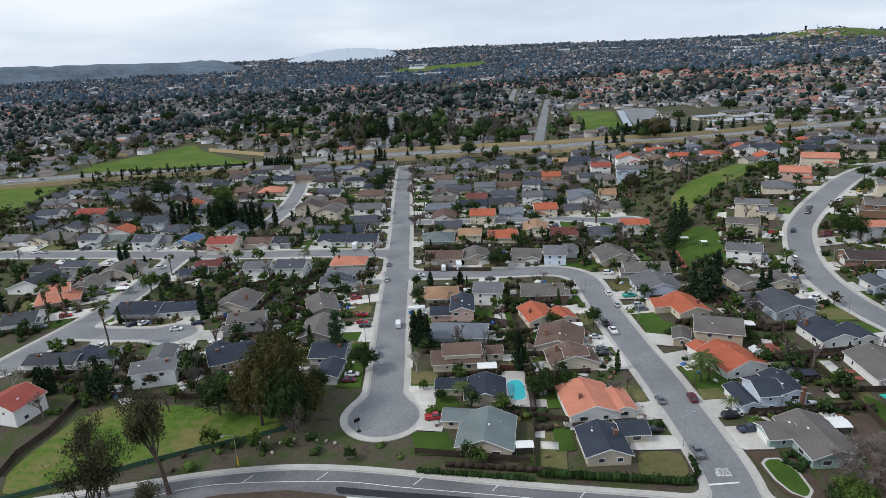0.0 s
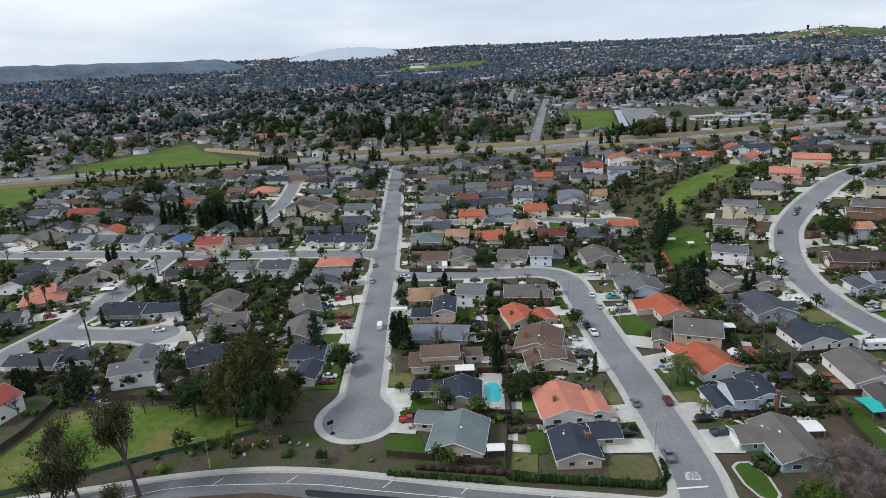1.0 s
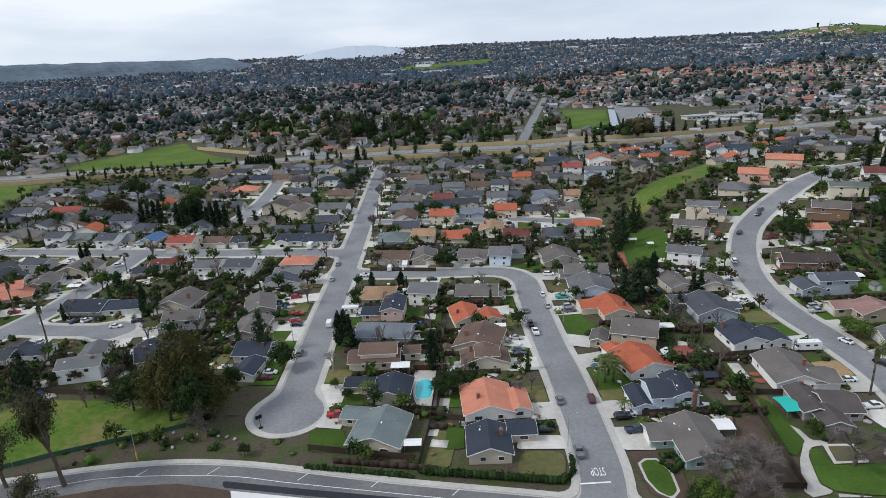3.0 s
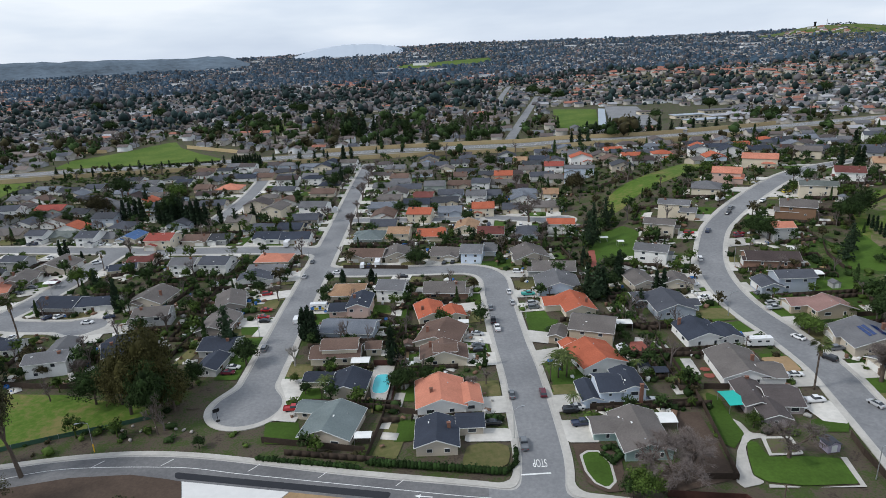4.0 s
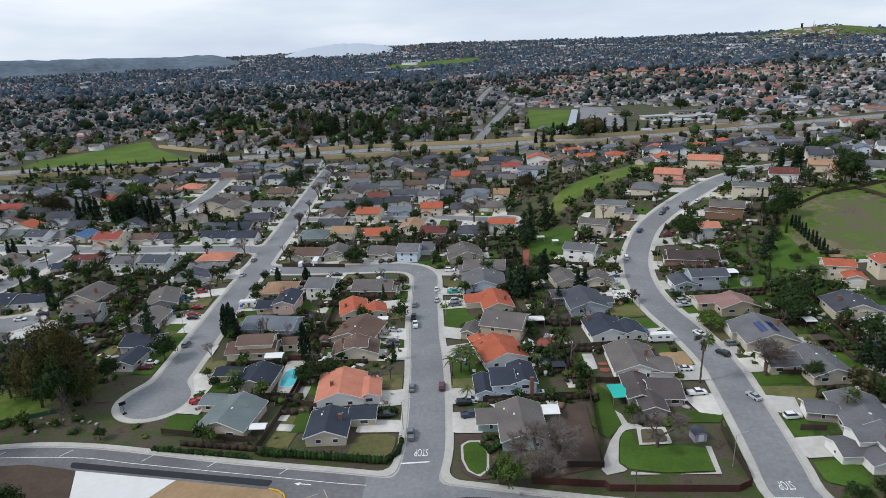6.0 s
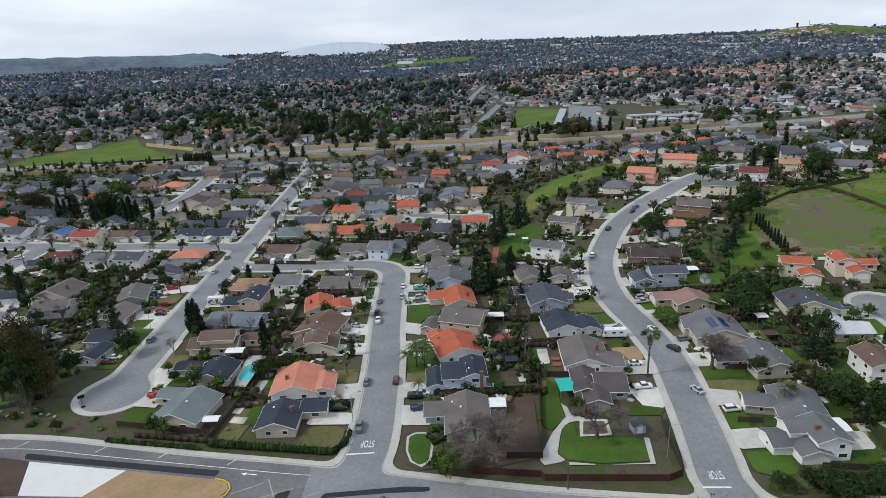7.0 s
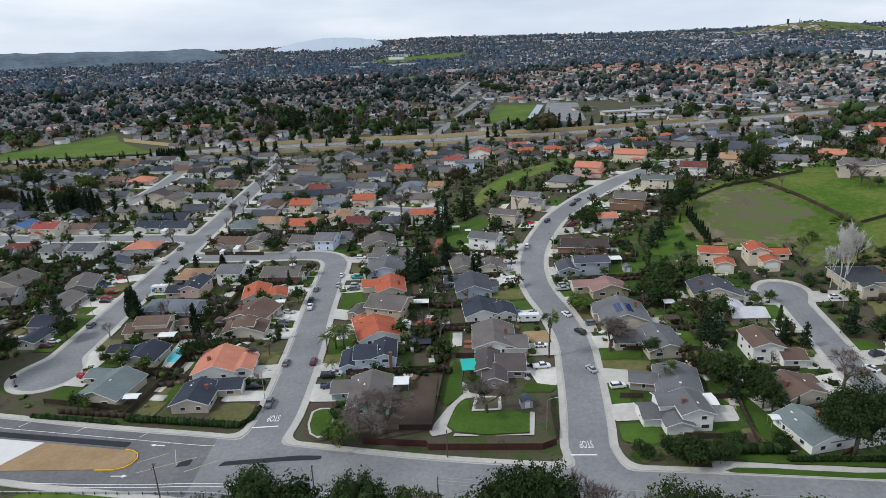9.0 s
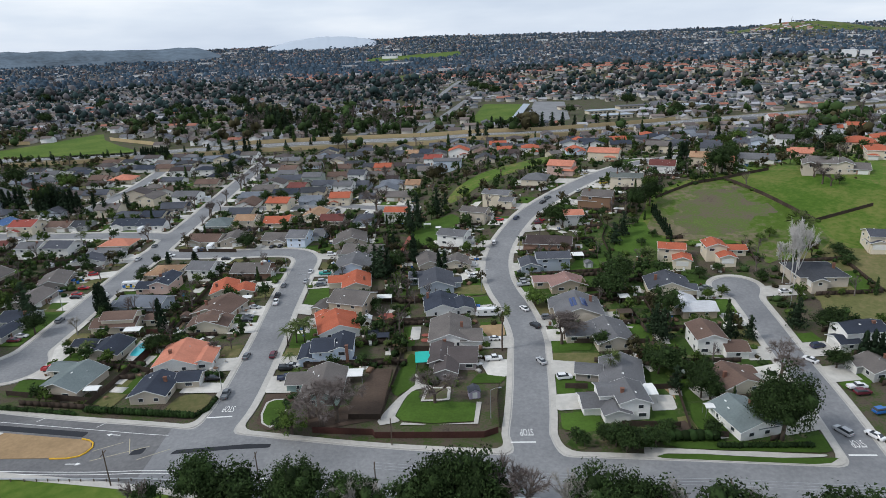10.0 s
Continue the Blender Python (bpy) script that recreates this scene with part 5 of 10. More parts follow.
plant_kind("cypress", "cypress_tree", "narrow dark columnar cypress", "tree", [cypress(50 + s) for s in range(2)], BARK, CYPRESS)
plant_kind("bare", "bare_tree", "leafless grey-brown tree with fine twigs", "tree", BARES, BARK, TWIG, "crown")
plant_kind("spread", "spreading_bare_tree", "wide leafless tree with a haze of grey twigs", "tree", [bare_tree(70 + s, 0.70, 5, 16, 0.35, 3, 0.0014) for s in range(2)], BARK, TWIG, "crown")
plant_kind("pale", "pale_bare_tree", "leafless tree with pale whitish limbs", "tree", [bare_tree(60 + s, 0.40, 4, 12) for s in range(2)], PALEBARK, PALEBARK, "crown")
plant_kind("birch", "white_birch", "tall leafless birch with white limbs", "tree", [bare_tree(64 + s, 0.30, 4, 14, thick=0.0028, girth=0.012) for s in range(2)], BIRCHBARK, BIRCHBARK, "crown")
plant_kind("palm", "fan_palm", "tall fan palm with a shaggy trunk top", "palm", [fan_palm(80), fan_palm(81)], BARK, PALMLEAF, "fronds")
plant_kind("shortpalm", "date_palm", "short stout palm with stiff fronds", "palm", [fan_palm(82, 0.36, False)], BARK, PALMLEAF, "fronds")
plant_kind("queen", "feather_palm", "palm with arching feathery fronds", "palm", [feather_palm(83), feather_palm(84)], BARK, PALMLEAF, "fronds")
gum_parts = []
for s in range(2):
    gr, gn = random.Random(90 + s), np.random.default_rng(90 + s)
    gt, gtips = Shape(), []
    branching(gr, Vector((0, 0, -0.02)), Vector((0.08, 0, 1)).normalized(), 0.22, 0.016, 5, gt, gtips, 0.34, 3)
    gpts = np.array([p[1][:] for p in gtips])
    gtop = gpts[:, 2].max()
    gv, gf = tri_shape(gt)
    gum_parts.append(((gv / gtop, gf), leaves(gn, gpts[gn.random(len(gpts)) < 0.6] / gtop, 0.060, 22, 0.017, 2.4, 0.6)))
plant_kind("gum", "eucalyptus_tree", "tall thin-crowned eucalyptus with brownish foliage", "tree", gum_parts, BARK, GUM)
PLANTED = []


def hedge(pts, w, h, label="dense clipped green hedge"):
    """A clipped hedge along a line: a leafy box with an uneven skin."""
    rng = np.random.default_rng(int(abs(pts[0][0] * 10)))
    cs, cores = [], []
    for a, b in zip(pts, pts[1:]):
        a, b = np.array(a, float), np.array(b, float)
        n = max(2, int(np.linalg.norm(b - a) / (w * 0.6)))
        for k in range(n + 1):
            c = a + (b - a) * k / n
            z = terrain(c[0], c[1])
            cores.append(lump(rng, ICO1, (c[0], c[1], z + h * 0.45), (w * 0.55, w * 0.55, h * 0.55), 0.15))
            for _ in range(5):
                cs.append((c[0] + rng.uniform(-0.5, 0.5) * w, c[1] + rng.uniform(-0.5, 0.5) * w, z + h * rng.uniform(0.25, 1.0)))
    return tagged(new("hedge", tri_mesh("hedge", join([leaves(rng, cs, 0.45, 9, 0.34)] + cores), HEDGE)), label, "hedge", "hedges")




def tree(kind, x, y, h, wide=1.0):
    name, label, category, variants = PLANTS[kind]
    n = len(PLANTED)
    rng = random.Random(n * 31 + 7)
    for k in range(20):  # planted clear of the streets
        if y > 620 or road_distance(x, y) > 1.9:
            break
        gx, gy = road_distance(x + 0.5, y) - road_distance(x - 0.5, y), road_distance(x, y + 0.5) - road_distance(x, y - 0.5)
        x, y = x + 0.4 * gx, y + 0.4 * gy
    z = terrain(x, y) - 0.05
    ob = thing(name, pose(x, y, z, 0, 0, rng.uniform(0, 360)) @ Matrix.Diagonal((h * wide, h * wide, h, 1)), label, category, "trees in the gardens")
    for pn, me in variants[n % len(variants)]:
        part(pn, me, None, ob)
    PLANTED.append((x, y, h * 0.3 * wide))
    return ob


tree('cypress', -169.0, 301.4, 9, 1.3)
tree('cypress', -165.6, 300.9, 9.5, 1.3)
tree('cypress', -152.7, 293.1, 5.5, 1.6)
tree('bright', -134.2, 255.1, 9.5)
tree('palm', -132.5, 276.7, 10, 1.3)
tree('bare', -125.3, 289.7, 12)
tree('palm', -157.2, 221.7, 16.5)
tree('palm', -155.2, 229.1, 16.5)
tree('palm', -122.5, 199.4, 18)
tree('cypress', -187.4, 238.6, 11, 1.3)
tree('cypress', -98.4, 225.1, 14, 1.1)
tree('oak', -116.7, 246.6, 6, 1.1)
tree('oak', -101.8, 257.6, 8)
tree('conifer', -106.7, 164.7, 15, 1.4)
tree('cypress', -128.6, 169.6, 9, 1.3)
tree('cypress', -127.0, 169.1, 9.5, 1.3)
tree('cypress', -125.3, 169.0, 9, 1.3)
tree('cypress', -124.0, 169.2, 9, 1.3)
tree('pale', -137.3, 169.9, 10)
tree('russet', -94.6, 171.4, 5)
tree('oak', -100.8, 169.5, 4.5)
tree('wide', -67.1, 153.1, 12, 0.9)
tree('bare', -78.5, 166.2, 9)
tree('bare', -90.2, 187.0, 7)
tree('bare', -82.7, 155.6, 7, 0.9)
tree('olive', -53.5, 147.3, 22, 0.66)
tree('wide', -44.1, 143.4, 19, 0.62)
tree('olive', -41.3, 148.6, 14, 0.8)
tree('russet', -58.9, 152.6, 14, 0.7)
tree('olive', -48.6, 150.6, 27, 0.62)
tree('bare', -41.1, 137.0, 12, 0.5)
tree('conifer', -39.0, 187.5, 17, 1.2)
tree('oak', -44.6, 240.1, 6, 1.1)
tree('oak', -36.2, 255.7, 6, 0.9)
tree('cypress', -13.6, 192.0, 13, 1.25)
tree('cypress', -11.4, 191.0, 14, 1.25)
tree('cypress', -9.3, 189.1, 13, 1.25)
tree('pale', -12.3, 173.1, 7)
tree('oak', -14.2, 231.9, 6, 1.1)
tree('oak', -12.8, 224.8, 5)
tree('oak', -15.3, 247.8, 6, 0.8)
tree('cypress', -9.4, 247.2, 7, 1.8)
tree('cypress', 3.3, 247.1, 7, 2)
tree('queen', 1.4, 156.3, 6.5, 1.2)
tree('oak', -4.8, 155.5, 4.5)
tree('cypress', 19.4, 172.4, 14, 1.2)
tree('oak', 24.6, 156.4, 8.5, 1.1)
tree('oak', 22.0, 157.2, 6)
tree('oak', 49.2, 201.6, 7.5, 0.9)
tree('bare', 44.2, 155.6, 5, 1.2)
tree('bare', 49.0, 158.4, 5, 1.2)
tree('bare', -37.0, 287.0, 10)
tree('bare', -26.1, 335.3, 9)
tree('bare', -33.3, 229.8, 7, 1.2)
tree('bare', -37.5, 236.2, 5, 1.2)
tree('shortpalm', -70.6, 282.8, 7, 1.2)
tree('oak', -60.7, 273.5, 6)
tree('queen', -61.9, 266.0, 5)
tree('oak', -70.2, 236.7, 4, 1.1)
tree('bare', -67.7, 202.2, 8, 1.2)
tree('bare', -77.6, 207.8, 6, 1.2)
tree('bare', -66.5, 222.0, 6, 1.1)
tree('conifer', -124.8, 255.4, 9, 1.4)
tree('oak', -180.9, 265.1, 7, 1.3)
tree('oak', -27.0, 130.4, 4)
tree('cypress', -109.3, 360.3, 13, 1.2)
tree('cypress', -121.0, 359.6, 12, 1.4)
tree('cypress', -124.6, 360.2, 12, 1.4)
tree('cypress', -131.1, 361.2, 13, 1.3)
tree('wide', -136.3, 364.6, 20, 0.7)
tree('bright', -156.6, 419.1, 16, 0.9)
tree('cypress', -169.7, 369.8, 15, 1.2)
tree('cypress', -165.2, 369.1, 14, 1.2)
tree('cypress', -162.5, 371.3, 15, 1.2)
tree('cypress', -158.8, 370.7, 16, 1.2)
tree('conifer', -177.3, 414.6, 16)
tree('oak', -205.5, 436.5, 20)
tree('russet', -195.9, 384.8, 16, 0.8)
tree('russet', -196.9, 395.0, 13, 0.8)
tree('oak', -206.2, 369.1, 9)
tree('oak', -231.4, 379.6, 9, 1.2)
tree('conifer', -90.4, 345.1, 13, 1.3)
tree('conifer', -84.9, 362.9, 12, 1.2)
tree('conifer', -47.9, 463.0, 18, 0.9)
tree('oak', -50.6, 447.4, 12)
tree('cypress', -58.4, 536.8, 20, 1.1)
tree('oak', -46.2, 484.3, 11)
tree('bare', -31.4, 459.5, 10, 1.5)
tree('bare', -25.9, 479.8, 11, 1.5)
tree('bare', -26.1, 420.5, 10, 1.3)
tree('oak', -13.8, 432.5, 7)
tree('oak', 21.7, 264.9, 9, 1.3)
tree('oak', 18.9, 271.5, 6, 1.1)
tree('wide', 68.4, 506.3, 11)
tree('oak', 67.0, 368.6, 9, 1.1)
tree('oak', 47.7, 341.6, 8, 1.1)
tree('oak', 4.8, 368.2, 8, 1.2)
tree('oak', 13.7, 373.7, 8)
tree('conifer', 49.5, 302.9, 8, 1.5)
tree('conifer', 41.7, 309.0, 6, 1.7)
tree('spread', 81.7, 335.9, 15, 1.2)
tree('bare', 81.8, 284.2, 10, 1.2)
tree('bare', 68.3, 310.2, 9, 1.2)
tree('bare', 69.7, 290.5, 8, 1.3)
tree('bare', 81.6, 407.9, 14)
tree('russet', 115.9, 389.8, 14, 0.7)
tree('russet', 121.3, 399.8, 12, 0.7)
tree('conifer', 104.6, 282.9, 20, 0.9)
tree('conifer', 108.6, 290.9, 22, 0.8)
tree('conifer', 118.9, 310.4, 18, 1.1)
tree('conifer', 123.7, 317.0, 12)
tree('conifer', 92.1, 224.1, 15, 1.2)
tree('conifer', 95.0, 220.2, 16, 1.2)
tree('conifer', 98.0, 221.7, 14, 1.2)
tree('oak', 101.1, 227.5, 10)
tree('cypress', 120.1, 226.5, 9, 1.3)
tree('cypress', 122.9, 225.9, 10, 1.3)
tree('oak', 107.7, 250.1, 8, 1.2)
tree('bare', 85.2, 305.5, 9)
tree('shortpalm', 94.8, 298.9, 7)
tree('palm', 159.1, 349.5, 8, 2)
tree('cypress', 97.5, 259.1, 9, 1.3)
tree('queen', 71.0, 161.0, 10, 1.1)
tree('queen', 68.3, 159.1, 8, 1.1)
tree('queen', 73.6, 161.6, 9.5, 1.1)
tree('queen', 72.8, 165.2, 9, 1.1)
tree('queen', 72.6, 144.7, 5.5, 1.1)
tree('queen', 94.5, 162.1, 6)
tree('oak', 95.8, 188.1, 5, 1.2)
tree('oak', 97.0, 183.6, 4, 1.2)
tree('bright', 81.4, 106.5, 8.5, 1.15)
tree('oak', 79.0, 107.9, 6)
tree('spread', 88.9, 110.8, 13, 1.5)
tree('spread', 92.7, 112.7, 12, 1.5)
tree('bare', 84.6, 114.7, 9, 1.4)
tree('palm', 141.3, 150.3, 16)
tree('spread', 119.4, 120.6, 11, 1.3)
tree('spread', 161.2, 152.6, 11, 1.5)
tree('oak', 173.3, 148.6, 6.5, 1.1)
tree('shortpalm', 171.5, 130.7, 7.5, 1.1)
tree('bright', 155.3, 182.5, 7.5, 1.3)
tree('bright', 153.4, 186.1, 5, 1.2)
tree('oak', 185.6, 186.1, 13, 1.1)
tree('wide', 184.4, 189.2, 10, 0.8)
tree('shortpalm', 207.4, 210.9, 8, 1.3)
tree('bright', 177.3, 194.5, 5, 1.2)
tree('oak', 123.9, 158.3, 5, 1.1)
tree('bare', 103.9, 194.5, 7, 1.2)
tree('bare', 107.3, 201.6, 6, 1.2)
tree('bright', 116.7, 133.2, 5)
tree('wide', 179.3, 269.1, 11, 0.9)
tree('oak', 182.2, 265.1, 10)
tree('oak', 177.3, 272.9, 9)
tree('wide', 220.5, 271.3, 14, 0.75)
tree('oak', 229.5, 278.8, 15)
tree('conifer', 207.3, 246.9, 13, 1.3)
tree('conifer', 201.4, 239.5, 11, 1.4)
tree('bare', 224.7, 312.4, 8, 1.2)
tree('oak', 228.4, 337.4, 9)
tree('oak', 231.9, 328.1, 9)
tree('bright', 249.6, 458.9, 12)
tree('cypress', 267.8, 361.9, 13, 1.3)
tree('cypress', 272.7, 354.4, 14, 1.3)
tree('cypress', 274.8, 353.4, 14, 1.3)
tree('wide', 294.1, 337.6, 13, 0.9)
tree('oak', 319.1, 388.2, 10)
tree('bright', 363.4, 473.3, 13, 1.1)
tree('tallgreen', 206.2, 98.4, 21, 0.8)
tree('tallgreen', 204.3, 102.7, 15, 0.8)
tree('pine', 194.6, 152.5, 13, 0.9)
tree('pine', 193.6, 157.4, 12, 0.9)
tree('oak', 186.4, 131.7, 9, 1.1)
tree('oak', 190.5, 133.7, 8)
tree('pine', 188.3, 122.8, 9, 0.8)
tree('oak', 193.7, 118.0, 9, 0.9)
tree('oak', 190.1, 101.4, 5, 1.1)
tree('pine', 215.5, 150.7, 11, 0.8)
tree('pine', 222.2, 150.0, 10, 0.75)
tree('pine', 240.9, 156.9, 12, 0.9)
tree('oak', 248.5, 151.4, 10, 1.1)
tree('oak', 252.7, 153.7, 9, 1.1)
tree('oak', 239.1, 130.9, 7, 1.3)
tree('cypress', 248.3, 133.5, 11, 1.2)
tree('cypress', 250.3, 132.6, 11.5, 1.2)
tree('cypress', 252.0, 131.8, 11, 1.2)
tree('cypress', 253.9, 131.0, 11, 1.2)
tree('spread', 219.9, 126.0, 12, 1.2)
tree('birch', 256.2, 189.9, 24, 0.6)
tree('birch', 259.1, 190.5, 25, 0.55)
tree('birch', 253.9, 191.3, 17, 0.6)
tree('birch', 256.5, 187.9, 20, 0.6)
tree('oak', 246.0, 192.5, 6)
tree('bright', 227.6, 182.8, 5)
tree('oak', 166.9, 95.8, 8, 1.1)
tree('oak', 164.8, 98.2, 7, 1.2)
tree('oak', 170.0, 96.8, 6, 1.2)
tree('oak', 174.5, 97.6, 6, 1.2)
tree('oak', 178.8, 102.0, 5, 1.1)
tree('oak', 155.3, 99.8, 5)
tree('oak', 157.1, 98.6, 4)
tree('oak', 162.3, 100.6, 5, 1.1)
tree('wide', 67.8, 79.9, 15, 0.75)
tree('oak', 76.6, 78.6, 13.5)
tree('oak', 72.0, 78.9, 12)
tree('wide', 90.7, 78.8, 15, 0.8)
tree('oak', 87.1, 79.7, 12)
tree('oak', 101.3, 79.0, 12, 1.1)
tree('oak', 105.5, 79.2, 10.5, 1.1)
tree('oak', 116.7, 75.7, 13.5, 1.1)
tree('wide', 121.6, 74.1, 18, 0.7)
tree('wide', 127.4, 72.7, 19.5, 0.7)
tree('oak', 130.9, 74.9, 15, 1.1)
tree('pale', 100.9, 73.9, 12)
tree('pale', 104.9, 73.8, 10.5)
tree('bare', 135.6, 74.6, 15)
tree('bare', 139.7, 75.0, 15, 1.1)
tree('pale', 148.0, 75.8, 15)
tree('pale', 151.0, 75.8, 13.5)
tree('wide', 154.6, 76.3, 16.5, 0.8)
tree('wide', 160.0, 74.3, 15, 0.8)
tree('oak', 165.4, 72.7, 13.5, 1.1)
tree('pale', 169.3, 70.6, 12, 1.1)
tree('oak', 179.3, 70.3, 13.5, 1.1)
tree('oak', 184.9, 69.9, 12, 1.1)
tree('bare', 183.3, 71.0, 10.5, 1.1)
tree('oak', 200.4, 69.8, 13.5, 1.1)
tree('oak', 205.0, 70.1, 13.5, 1.1)
tree('pale', 203.2, 70.0, 10.5, 1.1)
tree('bare', 53.2, 79.8, 9, 1.1)
tree('oak', 55.1, 80.6, 7.5, 1.1)
tree('gum', -76.5, 110.5, 25, 0.95)
tree('gum', -80.5, 112.5, 22, 0.9)
tree('gum', -66.5, 113.8, 27, 0.9)
tree('gum', -63.5, 112.0, 16, 1.2)
tree('oak', -31.8, 107.9, 8)
tree('oak', -26.6, 175.1, 10)
tree('oak', 275.8, 311.2, 18, 0.85)
tree('oak', 281.1, 314.2, 16, 0.85)
tree('conifer', 382.5, 387.2, 18, 1.6)
tree('oak', 381.2, 375.2, 14, 1.1)
tree('oak', 390.5, 448.5, 14, 1.2)
tree('oak', 399.2, 443.9, 13, 1.3)
tree('bright', 338.4, 438.5, 13)
tree('cypress', 353.5, 488.7, 14, 1.5)
tree('bare', 320.0, 291.4, 8, 1.3)
tree('bare', 318.1, 280.0, 9, 1.4)
tree('bare', 320.0, 275.8, 8, 1.4)
tree('russet', 319.3, 298.7, 6, 0.9)
tree('oak', 325.2, 277.4, 5)
tree('shortpalm', 329.7, 299.6, 9, 0.9)
tree('bright', 268.4, 231.4, 5, 1.2)
tree('bright', 262.9, 228.7, 4, 1.2)
tree('queen', 256.6, 229.6, 4)
tree('shortpalm', 208.5, 216.0, 7, 0.9)
tree('oak', 193.5, 198.6, 13, 0.85)
tree('oak', 191.0, 195.2, 11, 0.85)
tree('oak', 225.3, 199.9, 5, 1.2)
tree('oak', 234.1, 203.8, 4.5, 1.2)
tree('oak', 202.0, 168.6, 11)
tree('oak', 286.5, 211.7, 5, 1.5)
tree('oak', 286.3, 206.6, 5, 1.5)
tree('oak', 284.7, 200.8, 5, 1.4)
tree('oak', 254.9, 183.3, 3, 1.4)
tree('oak', 215.0, 257.3, 5, 1.2)
tree('oak', 220.1, 242.9, 4, 1.2)
tree('oak', 212.5, 235.1, 4, 1.4)
tree('cypress', -144.2, 363.2, 15, 1.35)
tree('cypress', -140.4, 361.4, 13, 1.35)
tree('cypress', -136.7, 359.5, 16, 1.35)
tree('cypress', -133.0, 357.7, 14, 1.35)
tree('cypress', -131.1, 361.2, 17, 1.35)
tree('cypress', -127.4, 359.4, 15, 1.35)
tree('cypress', -123.8, 357.5, 13, 1.35)
tree('cypress', -120.2, 355.7, 16, 1.35)
tree('cypress', -118.2, 359.2, 14, 1.35)
tree('cypress', -114.6, 357.3, 17, 1.35)
tree('cypress', -111.0, 355.5, 15, 1.35)
tree('spread', 162.9, 155.7, 10, 1.2)
tree('oak', 174.4, 149.0, 5, 1.2)
tree('oak', 187.2, 138.6, 6.5, 1.1)
tree('oak', 189.2, 136.4, 7, 1.1)
tree('oak', 189.5, 132.3, 6.5, 1.1)
tree('oak', 196.2, 123.3, 9)
tree('oak', 196.0, 117.4, 8)
tree('oak', 194.8, 126.0, 6, 1.1)
tree('bright', 157.3, 188.0, 5, 1.2)
tree('bright', 221.0, 181.1, 5, 1.1)
tree('oak', 154.3, 208.3, 4, 1.3)
tree('wide', -41.6, 161.9, 9, 0.8)
tree('bright', -9.8, 162.7, 3.5)
tree('oak', 31.4, 159.7, 7)
tree('queen', 79.3, 173.0, 5, 1.1)
tree('queen', 101.5, 165.8, 5, 1.1)
tree('queen', 103.2, 154.3, 4, 1.1)
tree('oak', 84.3, 152.7, 4.5, 1.2)
tree('conifer', 109.8, 211.9, 8, 1.3)
tree('cypress', 108.5, 239.6, 14, 1.3)
tree('bare', 36.6, 173.6, 6, 1.2)
tree('wide', -214.8, 821.2, 20, 0.8)
tree('wide', -204.5, 841.4, 18, 0.8)
tree('wide', -159.4, 889.6, 22, 0.7)
tree('conifer', -144.2, 844.4, 27, 1.2)
tree('conifer', -133.5, 834.4, 26, 1.3)
tree('conifer', -96.1, 759.0, 29, 1.2)
tree('conifer', -89.6, 762.1, 30, 1.2)
tree('conifer', -80.0, 748.5, 31, 1.2)
tree('conifer', -72.0, 751.0, 26, 1.3)
tree('conifer', -61.0, 768.4, 24, 1.3)
tree('conifer', -37.3, 749.7, 29, 1.2)
tree('conifer', -28.1, 736.3, 27, 1.2)
tree('wide', -53.8, 836.4, 22, 0.7)
tree('wide', -208.6, 1018.5, 24, 0.8)
tree('wide', -241.9, 1089.0, 20, 0.9)
tree('wide', -295.8, 971.6, 20, 0.9)
tree('wide', -262.2, 772.0, 16)
tree('wide', -449.8, 877.2, 20)
tree('wide', -471.1, 1074.9, 22)
tree('wide', -705.5, 1297.8, 22)
tree('wide', -480.3, 789.3, 16)
tree('wide', -521.6, 763.8, 16)
tree('wide', 185.6, 1214.6, 24)
tree('wide', 201.9, 1153.5, 22)
tree('wide', 216.4, 1096.9, 22)
tree('wide', 20.1, 576.3, 15, 0.9)
tree('wide', 37.4, 695.3, 20, 0.9)
tree('wide', 54.0, 750.0, 18, 0.9)
tree('conifer', 90.3, 716.2, 16, 1.3)
tree('wide', 380.6, 851.2, 20)
tree('wide', 404.3, 727.4, 18)
tree('wide', 626.3, 1022.3, 22)
tree('wide', 287.0, 780.2, 14)
tree('shortpalm', 272.7, 220.4, 14, 0.8)
tree('shortpalm', 276.0, 219.0, 12.5, 0.8)
for k in range(11):
    tree('cypress', 227.8 + -0.14 * k, 269.3 + -3.22 * k, 5.5 + (k * 7 % 5) * 0.5, 1.1)

for k, ty in enumerate(range(312, 536, 19)):  # leafless trees along the long street
    tree('bare', -26.9 - 0.048 * (ty - 303) + (8.2 if k % 2 else -8.2), ty + (k * 7 % 5), 7.5 + (k * 3 % 4), 1.1)

# ---- fields and larger green areas ----


def inside_ring(ring, px, py):
    a = np.array(ring, float)
    b = np.roll(a, -1, axis=0)
    hit = np.zeros(px.shape, bool)
    for (x0, y0), (x1, y1) in zip(a, b):
        if y0 != y1:
            hit ^= ((y0 > py) != (y1 > py)) & (px < (x1 - x0) * (py - y0) / (y1 - y0) + x0)
    return hit


def ring_distance(ring, px, py):
    a = np.array(ring, float)
    b = np.roll(a, -1, axis=0)
    d = np.full(px.shape, 1e9)
    for p, q in zip(a, b):
        v = q - p
        k = np.clip(((px - p[0]) * v[0] + (py - p[1]) * v[1]) / max(v @ v, 1e-9), 0, 1)
        d = np.minimum(d, np.hypot(px - p[0] - k * v[0], py - p[1] - k * v[1]))
    return np.where(inside_ring(ring, px, py), -d, d)


FIELDS = []


